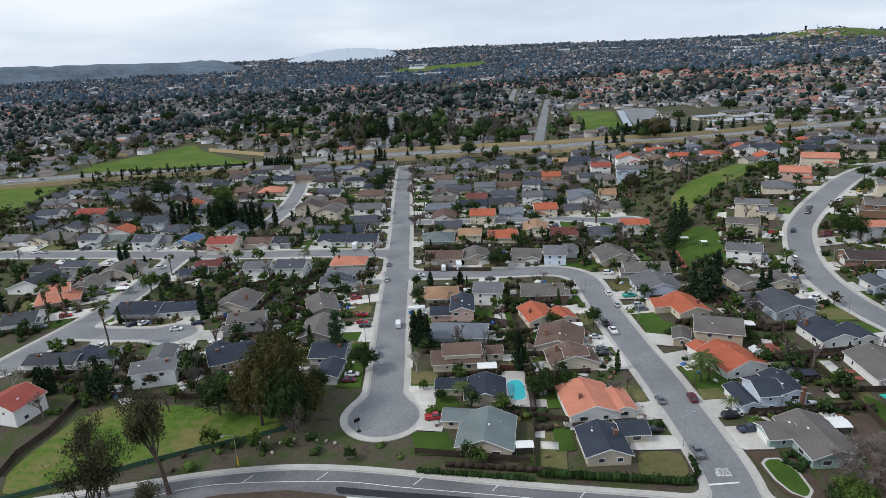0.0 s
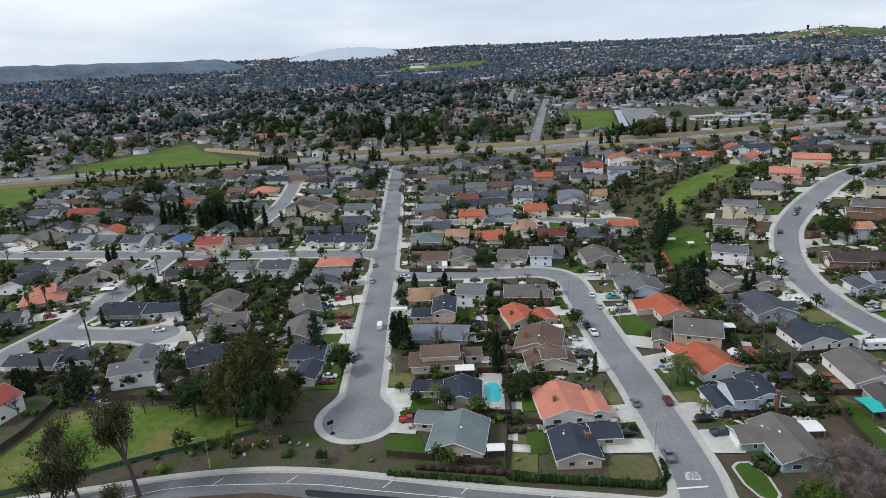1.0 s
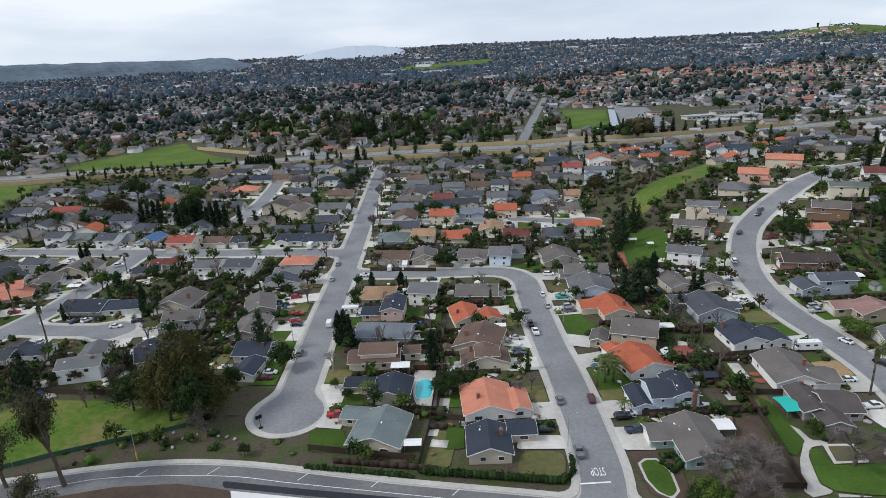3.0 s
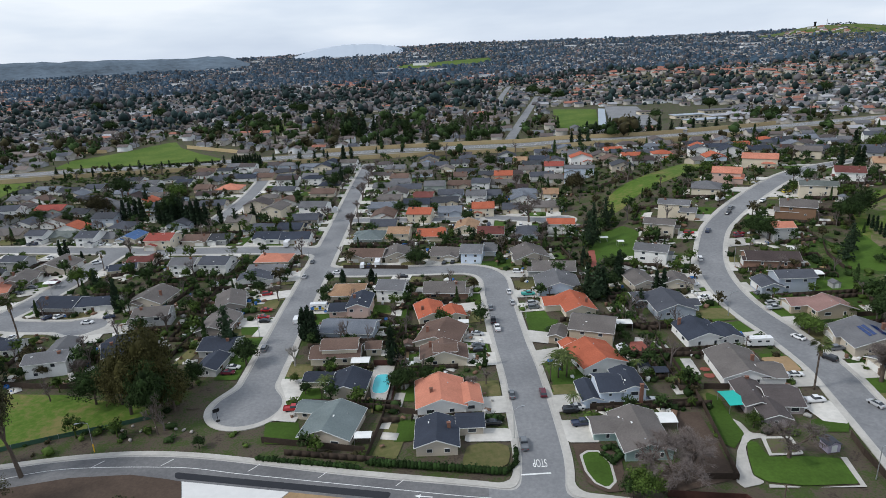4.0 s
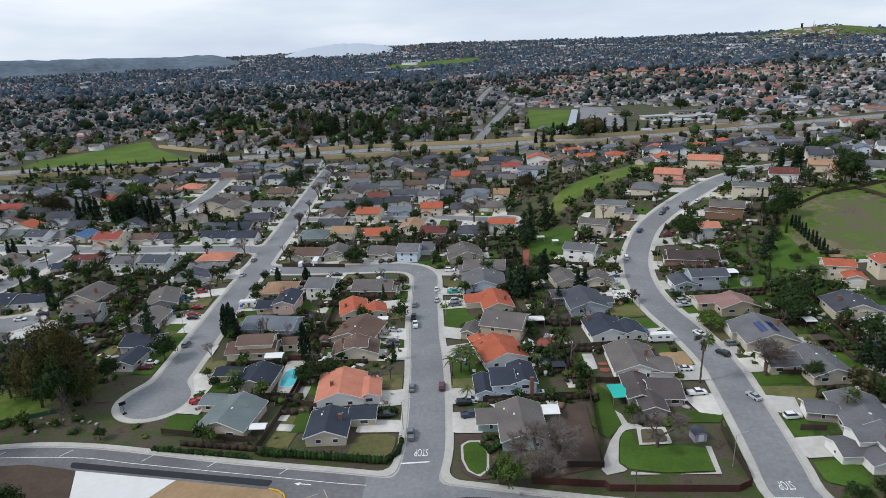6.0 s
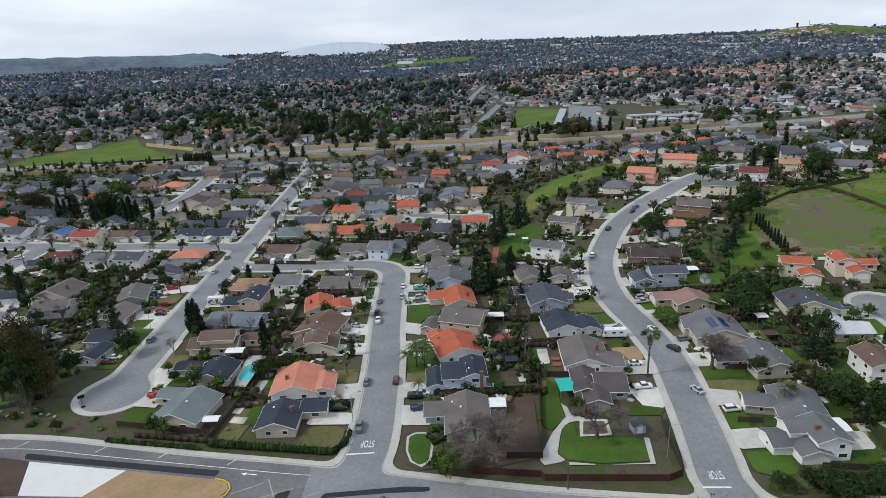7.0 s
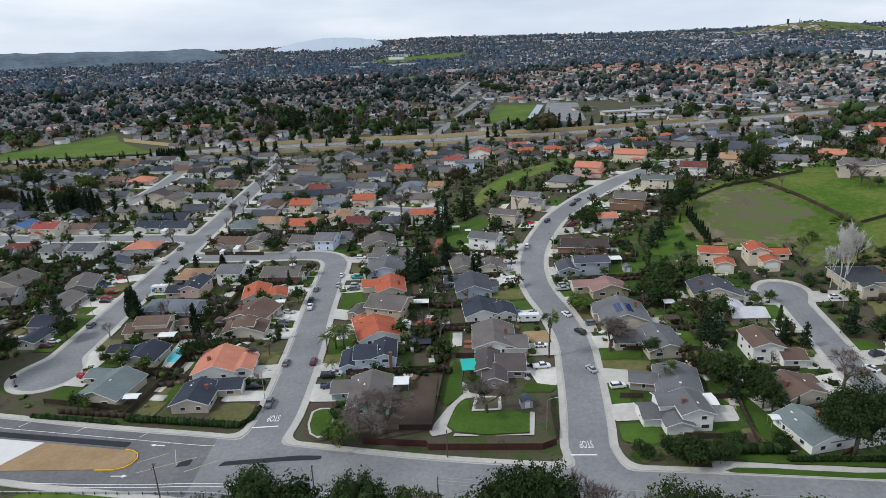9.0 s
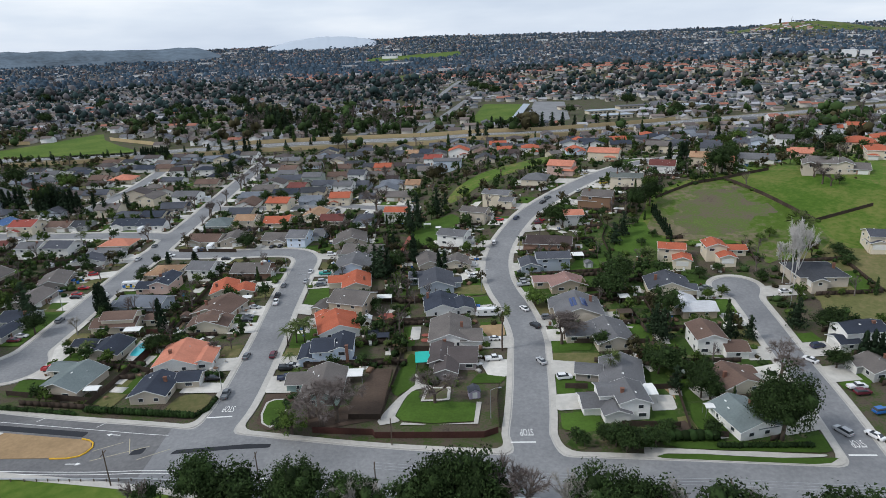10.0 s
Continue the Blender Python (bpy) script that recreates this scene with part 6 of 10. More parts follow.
def spread(name, ring, lift, mat, label, category, cell=2.5, kind="structure", keep=True, off_road=0.0, ragged=0.0):
    """A ground cover with the outline of a ring, following the ground; off_road keeps it clear of the pavements."""
    r = np.array(ring, float)
    if keep:
        FIELDS.append(r)
    nx, ny = int(np.ptp(r[:, 0]) / cell) + 3, int(np.ptp(r[:, 1]) / cell) + 3
    px, py = np.meshgrid(r[:, 0].min() - cell + cell * np.arange(nx), r[:, 1].min() - cell + cell * np.arange(ny), indexing="ij")
    d = ring_distance(ring, px, py)
    if ragged:
        d = d + ragged * np.vectorize(lambda u, v: noise.noise(Vector((u * 0.11, v * 0.11, 1.5))) + 0.6 * noise.noise(Vector((u * 0.35, v * 0.35, 4.5))))(px, py)
    if off_road:
        d = np.maximum(d, off_road - np.vectorize(road_distance)(px, py))
    shape = Shape()
    low = np.minimum.reduce([d[:-1, :-1], d[1:, :-1], d[1:, 1:], d[:-1, 1:]])
    for i, j in np.argwhere(low < 0):
        c = [(px[a, b], py[a, b], d[a, b]) for a, b in ((i, j), (i + 1, j), (i + 1, j + 1), (i, j + 1))]
        cut = []
        for p, q in zip(c, c[1:] + c[:1]):
            if p[2] <= 0:
                cut.append(p)
            if (p[2] > 0) != (q[2] > 0):
                t = p[2] / (p[2] - q[2])
                cut.append(tuple(p[k] + (q[k] - p[k]) * t for k in range(3)))
        if len(cut) >= 3:
            shape.sheet([(x, y, terrain(x, y) + lift) for x, y, _ in cut])
    return piece(name, shape, mat, label, category, kind, fix=False)


spread('grass_slope', [(124.5, 336.5), (127.0, 348.0), (131.5, 359.5), (142.3, 371.7), (157.1, 382.6), (176.2, 399.2), (206.0, 432.2), (224.0, 450.0), (226.0, 436.0), (209.5, 411.7), (181.3, 375.5), (165.5, 362.0), (151.2, 351.0), (140.7, 341.0), (133.7, 332.5), (127.2, 329.0)], 0.1, SLOPEGRASS, 'green grassy hillside above the gardens', 'hillside', 2.5)
spread('east_meadow', [(217.8, 248.6), (224.5, 261.6), (236.5, 286.2), (259.2, 299.7), (276.7, 301.5), (284.9, 273.4), (293.6, 242.3), (290.6, 223.1), (280.3, 213.1), (270.5, 216.9), (255.9, 206.3), (257.6, 222.5), (253.2, 232.1), (233.5, 236.7), (228.5, 240.9)], 0.1, MEADOW, 'green meadow with bare brown patches on the hill', 'meadow', 3, off_road=2.5)
spread('upper_meadow', [(279.7, 304.9), (306.5, 312.3), (321.8, 305.7), (333.8, 284.9), (341.8, 267.8), (345.4, 251.4), (316.9, 208.8), (298.9, 213.1), (292.7, 222.6), (295.3, 243.1), (288.3, 274.6)], 0.1, UPPERGRASS, 'green upper meadow behind the fence', 'meadow', 3, off_road=2.5)
spread('garden_meadow', [(198.8, 231.6), (204.5, 246.5), (211.1, 258.3), (221.6, 261.0), (220.7, 249.2), (225.2, 238.6), (225.8, 229.3), (213.4, 225.7)], 0.12, LAWN, 'lush green garden slope among trees', 'lawn', 2)
spread('verge_meadow', [(-108.0, 121.5), (-97.1, 126.0), (-86.2, 130.4), (-78.5, 134.0), (-68.2, 138.2), (-55.1, 143.0), (-47.0, 145.8), (-50.3, 150.6), (-66.1, 155.1), (-80.8, 159.1), (-101.2, 160.5), (-108.5, 153.6), (-111.3, 139.5), (-112.6, 130.6)], 0.1, SLOPEGRASS, 'green and yellowish meadow beside the road', 'meadow', 2, off_road=2.2)
spread('south_meadow', [(4.8, 93.1), (30.5, 92.0), (54.4, 90.9), (57.4, 86.8), (60.7, 75.9), (16.1, 77.7)], 0.08, FIELDGRASS, 'green grass below the guard rail', 'meadow', 2.5, off_road=1)
spread('north_field', [(-356.5, 590.4), (-365.0, 636.3), (-337.0, 683.3), (-317.9, 741.1), (-307.4, 761.4), (-275.1, 702.3), (-232.3, 651.1), (-197.2, 613.8), (-189.9, 589.4), (-263.3, 583.1)], 0.12, FIELDGRASS, 'wide green grass field beside the expressway', 'field', 6)
spread('west_field', [(-411.3, 519.9), (-318.6, 519.3), (-323.0, 508.8), (-321.1, 476.8), (-311.9, 445.3), (-317.6, 426.1), (-339.9, 423.5)], 0.12, FIELDGRASS, 'green grass field beside the expressway', 'field', 6)
spread('school_field', [(189.2, 966.0), (248.5, 941.2), (203.6, 706.3), (153.1, 724.0)], 0.15, FIELDGRASS, 'bright green school playing field', 'field', 6)
spread('school_yard', [(269.6, 978.4), (313.7, 959.1), (291.8, 820.1), (278.4, 732.9), (218.9, 718.1)], 0.15, ASPHALT, 'pale asphalt school yard', 'school yard', 6)
spread('far_park', [(-4.1, 1891.5), (115.6, 1786.0), (88.1, 1580.5), (4.7, 1659.8)], 0.15, MEADOW, 'green park strip in the far town', 'park', 8)
spread('far_fields', [(-242.8, 3258.0), (234.3, 3578.6), (207.8, 3179.7), (-214.0, 2855.5)], 0.5, FIELDGRASS, 'green open fields far behind the town', 'field', 20)
spread('far_park_lawn', [(-238.1, 853.3), (-213.7, 917.4), (-182.5, 884.7), (-195.8, 803.4)], 0.15, MEADOW, 'green park lawn among tall trees', 'park', 8)
spread('pool_deck', [(13.7, 171.8), (21.4, 171.5), (21.6, 150.7), (15.8, 150.0), (14.1, 157.8)], 0.16, CONCRETE, 'pale concrete pool deck', 'paving', 1)
spread('corner_lawn', [(42.9, 128.2), (46.3, 129.3), (51.0, 129.0), (53.3, 127.6), (53.4, 124.1), (52.7, 120.9), (50.0, 118.6), (41.7, 118.7), (41.7, 123.1)], 0.16, DRYLAWN, 'yellowish green rounded corner lawn', 'lawn', 0.8, off_road=1.6)
spread('navy_house_driveway', [(43.0, 136.1), (53.9, 135.4), (55.1, 132.9), (54.4, 129.7), (42.1, 130.0)], 0.2, DRIVE, 'pale concrete driveway beside a navy roofed house', 'driveway', 0.8, off_road=1.3)
spread('teal_lawn', [(111.0, 150.8), (113.8, 147.6), (113.0, 137.7), (113.3, 130.5), (108.2, 124.3), (106.4, 127.0), (107.6, 138.0)], 0.14, LAWN, 'bright green lawn beside a turquoise awning', 'lawn', 1)
spread('garden_lawn', [(112.4, 127.0), (114.6, 127.4), (115.0, 121.0), (123.4, 120.9), (131.0, 119.6), (130.2, 110.8), (118.1, 110.6), (110.5, 112.2), (108.6, 114.8), (110.4, 121.9)], 0.14, LAWN, 'green oval garden lawn with a pale path', 'lawn', 1)
spread('garden_path', [(112.3, 138.2), (114.4, 135.5), (115.0, 130.6), (118.3, 130.4), (118.3, 128.8), (113.6, 128.0), (111.2, 125.0), (110.2, 121.9), (108.3, 114.6), (110.2, 111.8), (104.6, 110.4), (103.6, 112.2), (105.2, 116.5), (108.4, 123.4), (112.0, 128.8)], 0.11, CONCRETE, 'pale concrete garden path and patio', 'path', 1)
spread('front_oval_lawn', [(70.9, 123.2), (72.6, 124.6), (75.0, 124.6), (76.8, 120.0), (76.4, 113.6), (74.4, 111.4), (72.2, 113.4), (71.0, 117.5)], 0.16, LAWN, 'green kidney-shaped front lawn edged in stone', 'lawn', 1, off_road=1.9)
spread('lawn_edging', [(70.3, 123.5), (72.3, 125.2), (75.3, 125.2), (77.4, 120.1), (77.0, 113.4), (74.7, 110.8), (71.8, 113.0), (70.4, 117.4)], 0.15, CONCRETE, 'pale stone edging round a lawn', 'edging', 0.5, off_road=1.9)
spread('front_bed', [(69.4, 127.8), (76.4, 128.3), (80.0, 121.4), (78.7, 110.4), (74.0, 109.8), (70.3, 113.2), (69.4, 121.9)], 0.13, BARK_CHIPS, 'brown gravel planting bed', 'bed', 1, off_road=1.9)
spread('brick_patio', [(99.6, 141.0), (105.8, 140.7), (104.3, 113.5), (86.9, 108.6), (82.6, 114.8), (94.7, 120.8)], 0.13, BARK_CHIPS, 'dark bare soil yard under a leafless tree', 'yard', 1, off_road=1.9)
spread('white_house_lawn', [(153.6, 112.8), (158.8, 113.3), (163.9, 110.9), (162.6, 104.9), (157.5, 103.7), (152.8, 105.9)], 0.16, LAWN, 'dark green front lawn of a corner house', 'lawn', 1, off_road=1.9)
spread('clipped_lawn', [(178.9, 112.6), (184.7, 112.5), (183.2, 105.4), (177.0, 105.3)], 0.14, LAWN, 'smooth green back lawn', 'lawn', 1)
spread('play_lawn', [(189.9, 115.5), (199.8, 115.7), (194.8, 102.3), (187.7, 102.7), (187.5, 109.0)], 0.14, LAWN, 'bright green back lawn with a play tower', 'lawn', 1)
spread('street_lawn', [(234.6, 130.3), (249.5, 134.0), (244.1, 121.8), (236.5, 122.4), (234.7, 126.2)], 0.14, LAWN, 'bright green front lawn beside a court', 'lawn', 1, off_road=1.9)
spread('road_verge', [(170.0, 92.6), (176.1, 94.4), (184.7, 93.8), (191.9, 92.7), (202.2, 91.4), (207.5, 91.2), (216.1, 90.8), (213.0, 89.0), (205.9, 88.6), (199.3, 89.3), (190.8, 90.5), (180.6, 91.9)], 0.19, LAWN, 'green verge strip beside the pavement', 'verge', 1, off_road=0.2)
spread('corner_verge', [(180.0, 101.6), (194.4, 98.4), (207.7, 97.5), (218.3, 100.5), (220.6, 100.8), (219.3, 96.4), (217.1, 93.8), (213.7, 92.9), (204.7, 93.6), (190.1, 95.2), (182.2, 96.3), (176.0, 98.0)], 0.12, LAWN, 'bright green corner verge under a large tree', 'lawn', 1, off_road=1.9)
spread('verge_path', [(171.5, 97.3), (182.2, 95.9), (190.1, 94.8), (198.1, 94.1), (204.7, 93.2), (213.2, 92.2), (216.1, 91.0), (207.5, 91.3), (202.2, 91.5), (191.9, 92.8), (184.7, 93.9), (176.1, 94.5), (170.5, 93.4)], 0.185, CONCRETE, 'pale concrete footpath behind a grass verge', 'path', 1)
spread('garden_court', [(116.6, 129.0), (124.0, 128.7), (123.6, 121.5), (115.2, 121.4)], 0.17, DRIVE, 'paved square with a pale border round a tree', 'paving', 0.8)
spread('garden_court_middle', [(117.4, 128.1), (123.1, 127.9), (122.7, 122.3), (116.2, 122.2)], 0.18, BAREGROUND, 'bare ground inside the paved border', 'bed', 0.8)
spread('lawn_border', [(131.2, 120.2), (132.6, 120.0), (131.0, 109.6), (110.0, 110.2), (110.4, 111.4), (118.1, 110.0), (129.9, 110.2)], 0.15, CONCRETE, 'narrow pale path round a lawn', 'path', 0.3)
spread('white_gravel', [(110.8, 169.6), (114.0, 169.8), (113.6, 160.2), (110.2, 160.0)], 0.16, DRIVE, 'white gravel yard', 'paving', 0.8)
spread('red_squares', [(114.4, 164.6), (117.4, 164.4), (117.2, 162.2), (114.2, 162.4)], 0.17, REDPAVE, 'red paved square beside white gravel', 'paving', 0.8)
spread('red_square', [(114.2, 160.8), (117.2, 160.6), (117.0, 158.2), (114.0, 158.4)], 0.17, REDPAVE, 'red paved square beside white gravel', 'paving', 0.8)
spread('red_path', [(103.8, 279.7), (107.0, 280.5), (103.4, 256.0), (100.8, 256.4)], 0.2, REDPAVE, 'red paved strip between gardens', 'path', 1)
spread('small_lawn', [(24.5, 140.3), (29.0, 141.0), (29.0, 130.8), (23.9, 130.7)], 0.14, LAWN, 'bright green back lawn with white posts', 'lawn', 1)
spread('side_lawn', [(186.0, 164.5), (194.4, 165.0), (191.1, 151.7), (185.5, 151.4), (185.0, 158.2)], 0.14, LAWN, 'bright green lawn behind a board fence', 'lawn', 1)
spread('wide_driveway', [(152.6, 122.2), (161.9, 122.8), (163.0, 114.7), (152.8, 114.2)], 0.2, DRIVE, 'wide pale concrete driveway of a white house', 'driveway', 1, off_road=1.4)
spread('corner_driveway', [(68.1, 138.4), (76.9, 138.5), (76.4, 128.3), (68.3, 128.6)], 0.2, DRIVE, 'pale concrete driveway beside a teal garage', 'driveway', 1, off_road=1.4)
spread('paved_court', [(180.0, 120.4), (186.5, 120.0), (185.5, 112.8), (178.6, 112.6)], 0.16, DRIVE, 'pale paved back yard', 'paving', 1)
spread('gravel_garden', [(134.4, 168.8), (143.6, 169.4), (143.3, 160.0), (137.3, 159.9)], 0.16, SAND, 'tan gravel garden with small shrubs', 'bed', 1, off_road=1.9)
spread('red_patio', [(98.4, 183.2), (102.7, 183.3), (104.6, 177.5), (99.7, 175.2), (96.5, 177.0)], 0.16, REDPAVE, 'reddish brick patio', 'patio', 1)
spread('tan_parking', [(133.4, 143.3), (142.4, 144.1), (141.2, 133.0), (135.3, 134.7)], 0.16, DRIVE, 'pale parking pad beside the street', 'driveway', 1, off_road=1.4)
spread('court_lawn', [(-12.8, 141.2), (-3.4, 140.7), (-1.8, 135.7), (-1.0, 130.7), (-10.2, 131.2), (-11.6, 136.2)], 0.155, LAWN, 'bright green side lawn of a grey roofed house', 'lawn', 0.9, off_road=1.6)
spread('round_lawn', [(-12.4, 160.2), (-1.5, 159.6), (-0.0, 154.8), (0.5, 150.3), (-10.2, 150.9), (-11.6, 155.5)], 0.155, LAWN, 'green front lawn beside a turning circle', 'lawn', 0.9, off_road=1.6)
spread('turning_lawn', [(-15.4, 174.4), (-6.6, 173.9), (-5.3, 169.5), (-4.7, 165.4), (-13.5, 166.0), (-14.6, 170.1)], 0.155, DRYLAWN, 'yellowish front lawn beside a turning circle', 'lawn', 0.9, off_road=1.6)
spread('west_lawn', [(-42.4, 211.1), (-30.4, 210.2), (-28.1, 203.8), (-26.6, 197.3), (-38.4, 198.1), (-40.6, 204.7)], 0.155, LAWN, 'bright green front lawn west of the street', 'lawn', 0.9, off_road=1.6)
spread('west_hedged_lawn', [(-41.1, 195.5), (-29.2, 194.6), (-26.7, 188.1), (-25.4, 181.9), (-37.0, 182.7), (-39.3, 188.9)], 0.155, LAWN, 'green front lawn edged with shrubs', 'lawn', 0.9, off_road=1.6)
spread('fenced_lawn', [(132.7, 135.7), (141.7, 135.1), (140.5, 132.3), (138.8, 129.8), (129.8, 130.4), (130.9, 132.9)], 0.155, LAWN, 'dark green front lawn beside a board fence', 'lawn', 0.9, off_road=1.6)
spread('hill_side_lawn', [(182.1, 226.9), (195.8, 224.6), (192.7, 218.2), (188.6, 212.2), (175.2, 214.2), (178.4, 220.5)], 0.155, LAWN, 'dark green side lawn behind a fence', 'lawn', 0.9, off_road=1.6)
spread('ring_lawn', [(129.1, 207.3), (142.1, 205.0), (140.9, 200.7), (138.8, 196.7), (125.9, 198.7), (127.3, 203.0)], 0.155, DRYLAWN, 'yellowish front lawn with a round bed', 'lawn', 0.9, off_road=1.6)
spread('tree_lawn', [(157.8, 159.5), (174.0, 158.2), (171.6, 152.5), (169.5, 147.3), (154.8, 148.3), (156.0, 153.6)], 0.155, LAWN, 'green front lawn under a leafless tree', 'lawn', 0.9, off_road=1.6)
spread('dry_front_lawn', [(156.6, 146.7), (172.3, 145.6), (170.4, 141.0), (168.4, 136.7), (153.8, 137.6), (154.9, 142.0)], 0.155, DRYLAWN, 'dry brownish front lawn', 'lawn', 0.9, off_road=1.6)
spread('circle_driveway', [(-15.2, 165.0), (-2.7, 164.2), (-1.9, 161.4), (-1.5, 158.6), (-13.7, 159.3), (-14.7, 162.1)], 0.21, DRIVE, 'long pale driveway beside a turning circle', 'driveway', 0.9, off_road=1.2)
spread('hill_yard', [(105.7, 301.4), (127.6, 308.7), (132.4, 295.9), (122.5, 261.0), (102.6, 258.4)], 0.14, LAWN, 'green hillside back garden', 'lawn', 1.5)

# ---- fences ----
outline = [(0.0, -0.07), (0.12, -0.07), (0.12, -0.02)]
for k in range(1, 8):
    outline += [(0.3 * k - 0.02, -0.02), (0.3 * k - 0.02, 0.0), (0.3 * k + 0.02, 0.0), (0.3 * k + 0.02, -0.02)]
outline += [(2.4, -0.02), (2.4, 0.03), (0.12, 0.03), (0.12, 0.07), (0.0, 0.07)]
rings = [[(x, y, z) for x, y in outline] for z in (-0.3, 1.8)]
panel_shape = Shape()
panel_shape.solid(rings[0] + rings[1], [tuple(range(len(outline), 2 * len(outline)))] + [(i, (i + 1) % len(outline), len(outline) + (i + 1) % len(outline), len(outline) + i) for i in range(len(outline))])
PANEL = panel_shape.mesh("fence_panel", FENCE)
REDWOOD = material("red_stained_wood", (0.075, 0.034, 0.028), 0.9, 0.25, 1.2, 0.2)
RED_PANEL = PANEL.copy()
RED_PANEL.materials[0] = REDWOOD
PANELS = 0


def fence(pts, label="weathered brown board fence between gardens", mesh=PANEL, tall=1.0):
    global PANELS
    ob = thing("fence", pose(pts[0][0], pts[0][1], 0), label, "fence", "garden fences")
    for a, b in zip(pts, pts[1:]):
        a, b = np.array(a, float), np.array(b, float)
        n = max(1, int(round(np.linalg.norm(b - a) / 3.5)))
        turn = math.atan2(b[1] - a[1], b[0] - a[0])
        for k in range(n):
            p, q = a + (b - a) * k / n, a + (b - a) * (k + 1) / n
            length = np.linalg.norm(q - p)
            z0, z1 = terrain(*p), terrain(*q)
            m = Matrix.Translation((p[0] - pts[0][0], p[1] - pts[0][1], z0)) @ Matrix.Rotation(turn, 4, "Z")
            m = m @ Matrix(((1, 0, 0, 0), (0, 1, 0, 0), ((z1 - z0) / 2.4, 0, 1, 0), (0, 0, 0, 1))) @ Matrix.Diagonal((length / 2.4, 1, tall, 1))
            part("fence_panel", mesh, None, ob, at=m)
            PANELS += 1
    return ob


fence([(104.4, 112.9), (107.4, 140.6), (108.0, 149.5), (107.8, 166.7), (107.0, 189.5), (107.1, 212.2), (105.6, 236.5), (104.1, 250.7)])
fence([(95.6, 113.6), (104.5, 113.3)])
fence([(17.6, 122.9), (19.7, 140.6), (20.5, 157.3), (21.0, 174.1), (21.9, 194.1), (21.4, 213.3), (22.0, 229.9)])
fence([(-11.1, 132.1), (17.1, 126.7)])
fence([(-113.2, 166.4), (-93.8, 163.8), (-74.5, 162.4), (-63.6, 157.3)])
fence([(-113.4, 128.8), (-114.7, 137.2), (-112.3, 147.8), (-113.2, 166.4)])
fence([(-61.4, 205.3), (-63.5, 230.1), (-63.5, 258.9)])
fence([(-99.9, 257.4), (-70.5, 258.3)])
fence([(201.7, 173.1), (202.1, 192.9), (202.2, 205.3)])
fence([(235.1, 286.6), (259.5, 300.6), (277.5, 303.4), (285.5, 274.7), (293.2, 240.6), (324.2, 248.5)])
fence([(277.5, 303.4), (306.5, 312.3)])
fence([(196.6, 232.0), (197.4, 246.1), (201.7, 257.2)])
fence([(191.1, 157.7), (190.1, 177.7), (190.3, 190.1)])
fence([(188.6, 121.3), (186.4, 109.0), (185.1, 101.7), (193.7, 100.0)])
fence([(168.4, 106.3), (183.4, 104.9)])
fence([(179.6, 123.4), (189.3, 123.3)])
fence([(107.5, 173.6), (122.1, 173.2)])
fence([(77.0, 143.6), (106.9, 145.0)])
fence([(111.3, 152.5), (119.1, 152.0)])
fence([(22.6, 145.1), (29.7, 143.0)])
fence([(10.3, 188.7), (26.1, 193.7)])
fence([(7.6, 212.1), (19.6, 205.9)])
fence([(-12.9, 267.6), (17.8, 263.9)])
fence([(138.3, 128.1), (137.1, 121.0), (136.5, 107.5)])
fence([(156.7, 236.7), (182.3, 236.4)])
fence([(165.9, 193.6), (185.7, 193.5)])
fence([(157.3, 125.5), (163.7, 125.0)])
fence([(164.3, 152.8), (189.9, 150.6)])
fence([(-76.5, 185.8), (-69.5, 175.8), (-64.9, 166.8)])
fence([(146.9, 431.8), (152.0, 381.3), (130.9, 383.3)])
fence([(86.8, 108.2), (103.1, 106.4), (103.8, 105.0), (132.2, 103.7), (136.1, 105.6)], 'red-brown stained board wall along the pavement', RED_PANEL)
fence([(13.4, 172.5), (21.8, 171.9), (21.5, 148.5)], 'red stained board fence round a pool', RED_PANEL)

MESHCLOTH = material("green_fence_cloth", (0.050, 0.105, 0.070), 0.9, 0.3, 0.8, 0.1)
cloth_line = [(-108, 119.5), (-97.1, 124.3), (-86.2, 128.4), (-78.5, 132.1), (-68.2, 136.3), (-55.1, 141.1), (-46.0, 145.0)]
cloth = thing("mesh_fence", pose(0, 0, 0), "low fence of green cloth round a meadow", "fence", "garden fences")
for (ax, ay), (bx, by) in zip(cloth_line, cloth_line[1:]):
    part("cloth", Shape().solid([(ax, ay, -0.1), (bx, by, -0.1), (bx, by, 1.25), (ax, ay, 1.25), (ax, ay + 0.04, -0.1), (bx, by + 0.04, -0.1), (bx, by + 0.04, 1.25), (ax, ay + 0.04, 1.25)], [(0, 1, 2, 3), (7, 6, 5, 4), (3, 2, 6, 7), (0, 3, 7, 4), (1, 5, 6, 2)]), MESHCLOTH, cloth)
    part("post", Shape().tube((ax, ay + 0.02, -0.3), (ax, ay + 0.02, 1.4), 0.04, 0.04, 6), METAL, cloth)

# ---- vehicles ----
GLOSS = {}
for k, c in dict(white=(0.72, 0.72, 0.72), silver=(0.40, 0.41, 0.42), grey=(0.14, 0.15, 0.16), black=(0.018, 0.019, 0.022), navy=(0.025, 0.035, 0.07), red=(0.36, 0.02, 0.025),
                 maroon=(0.11, 0.018, 0.03), blue=(0.02, 0.12, 0.36), green=(0.05, 0.35, 0.30), tan=(0.30, 0.26, 0.20), yellow=(0.55, 0.42, 0.04)).items():
    GLOSS[k] = material("car_paint_" + k, c, 0.25, 0.04, 1.0, 0.2, spec=0.6)
LIGHTS = material("head_light_glass", (0.7, 0.7, 0.66), 0.15, 0.05, 2, 0.3)
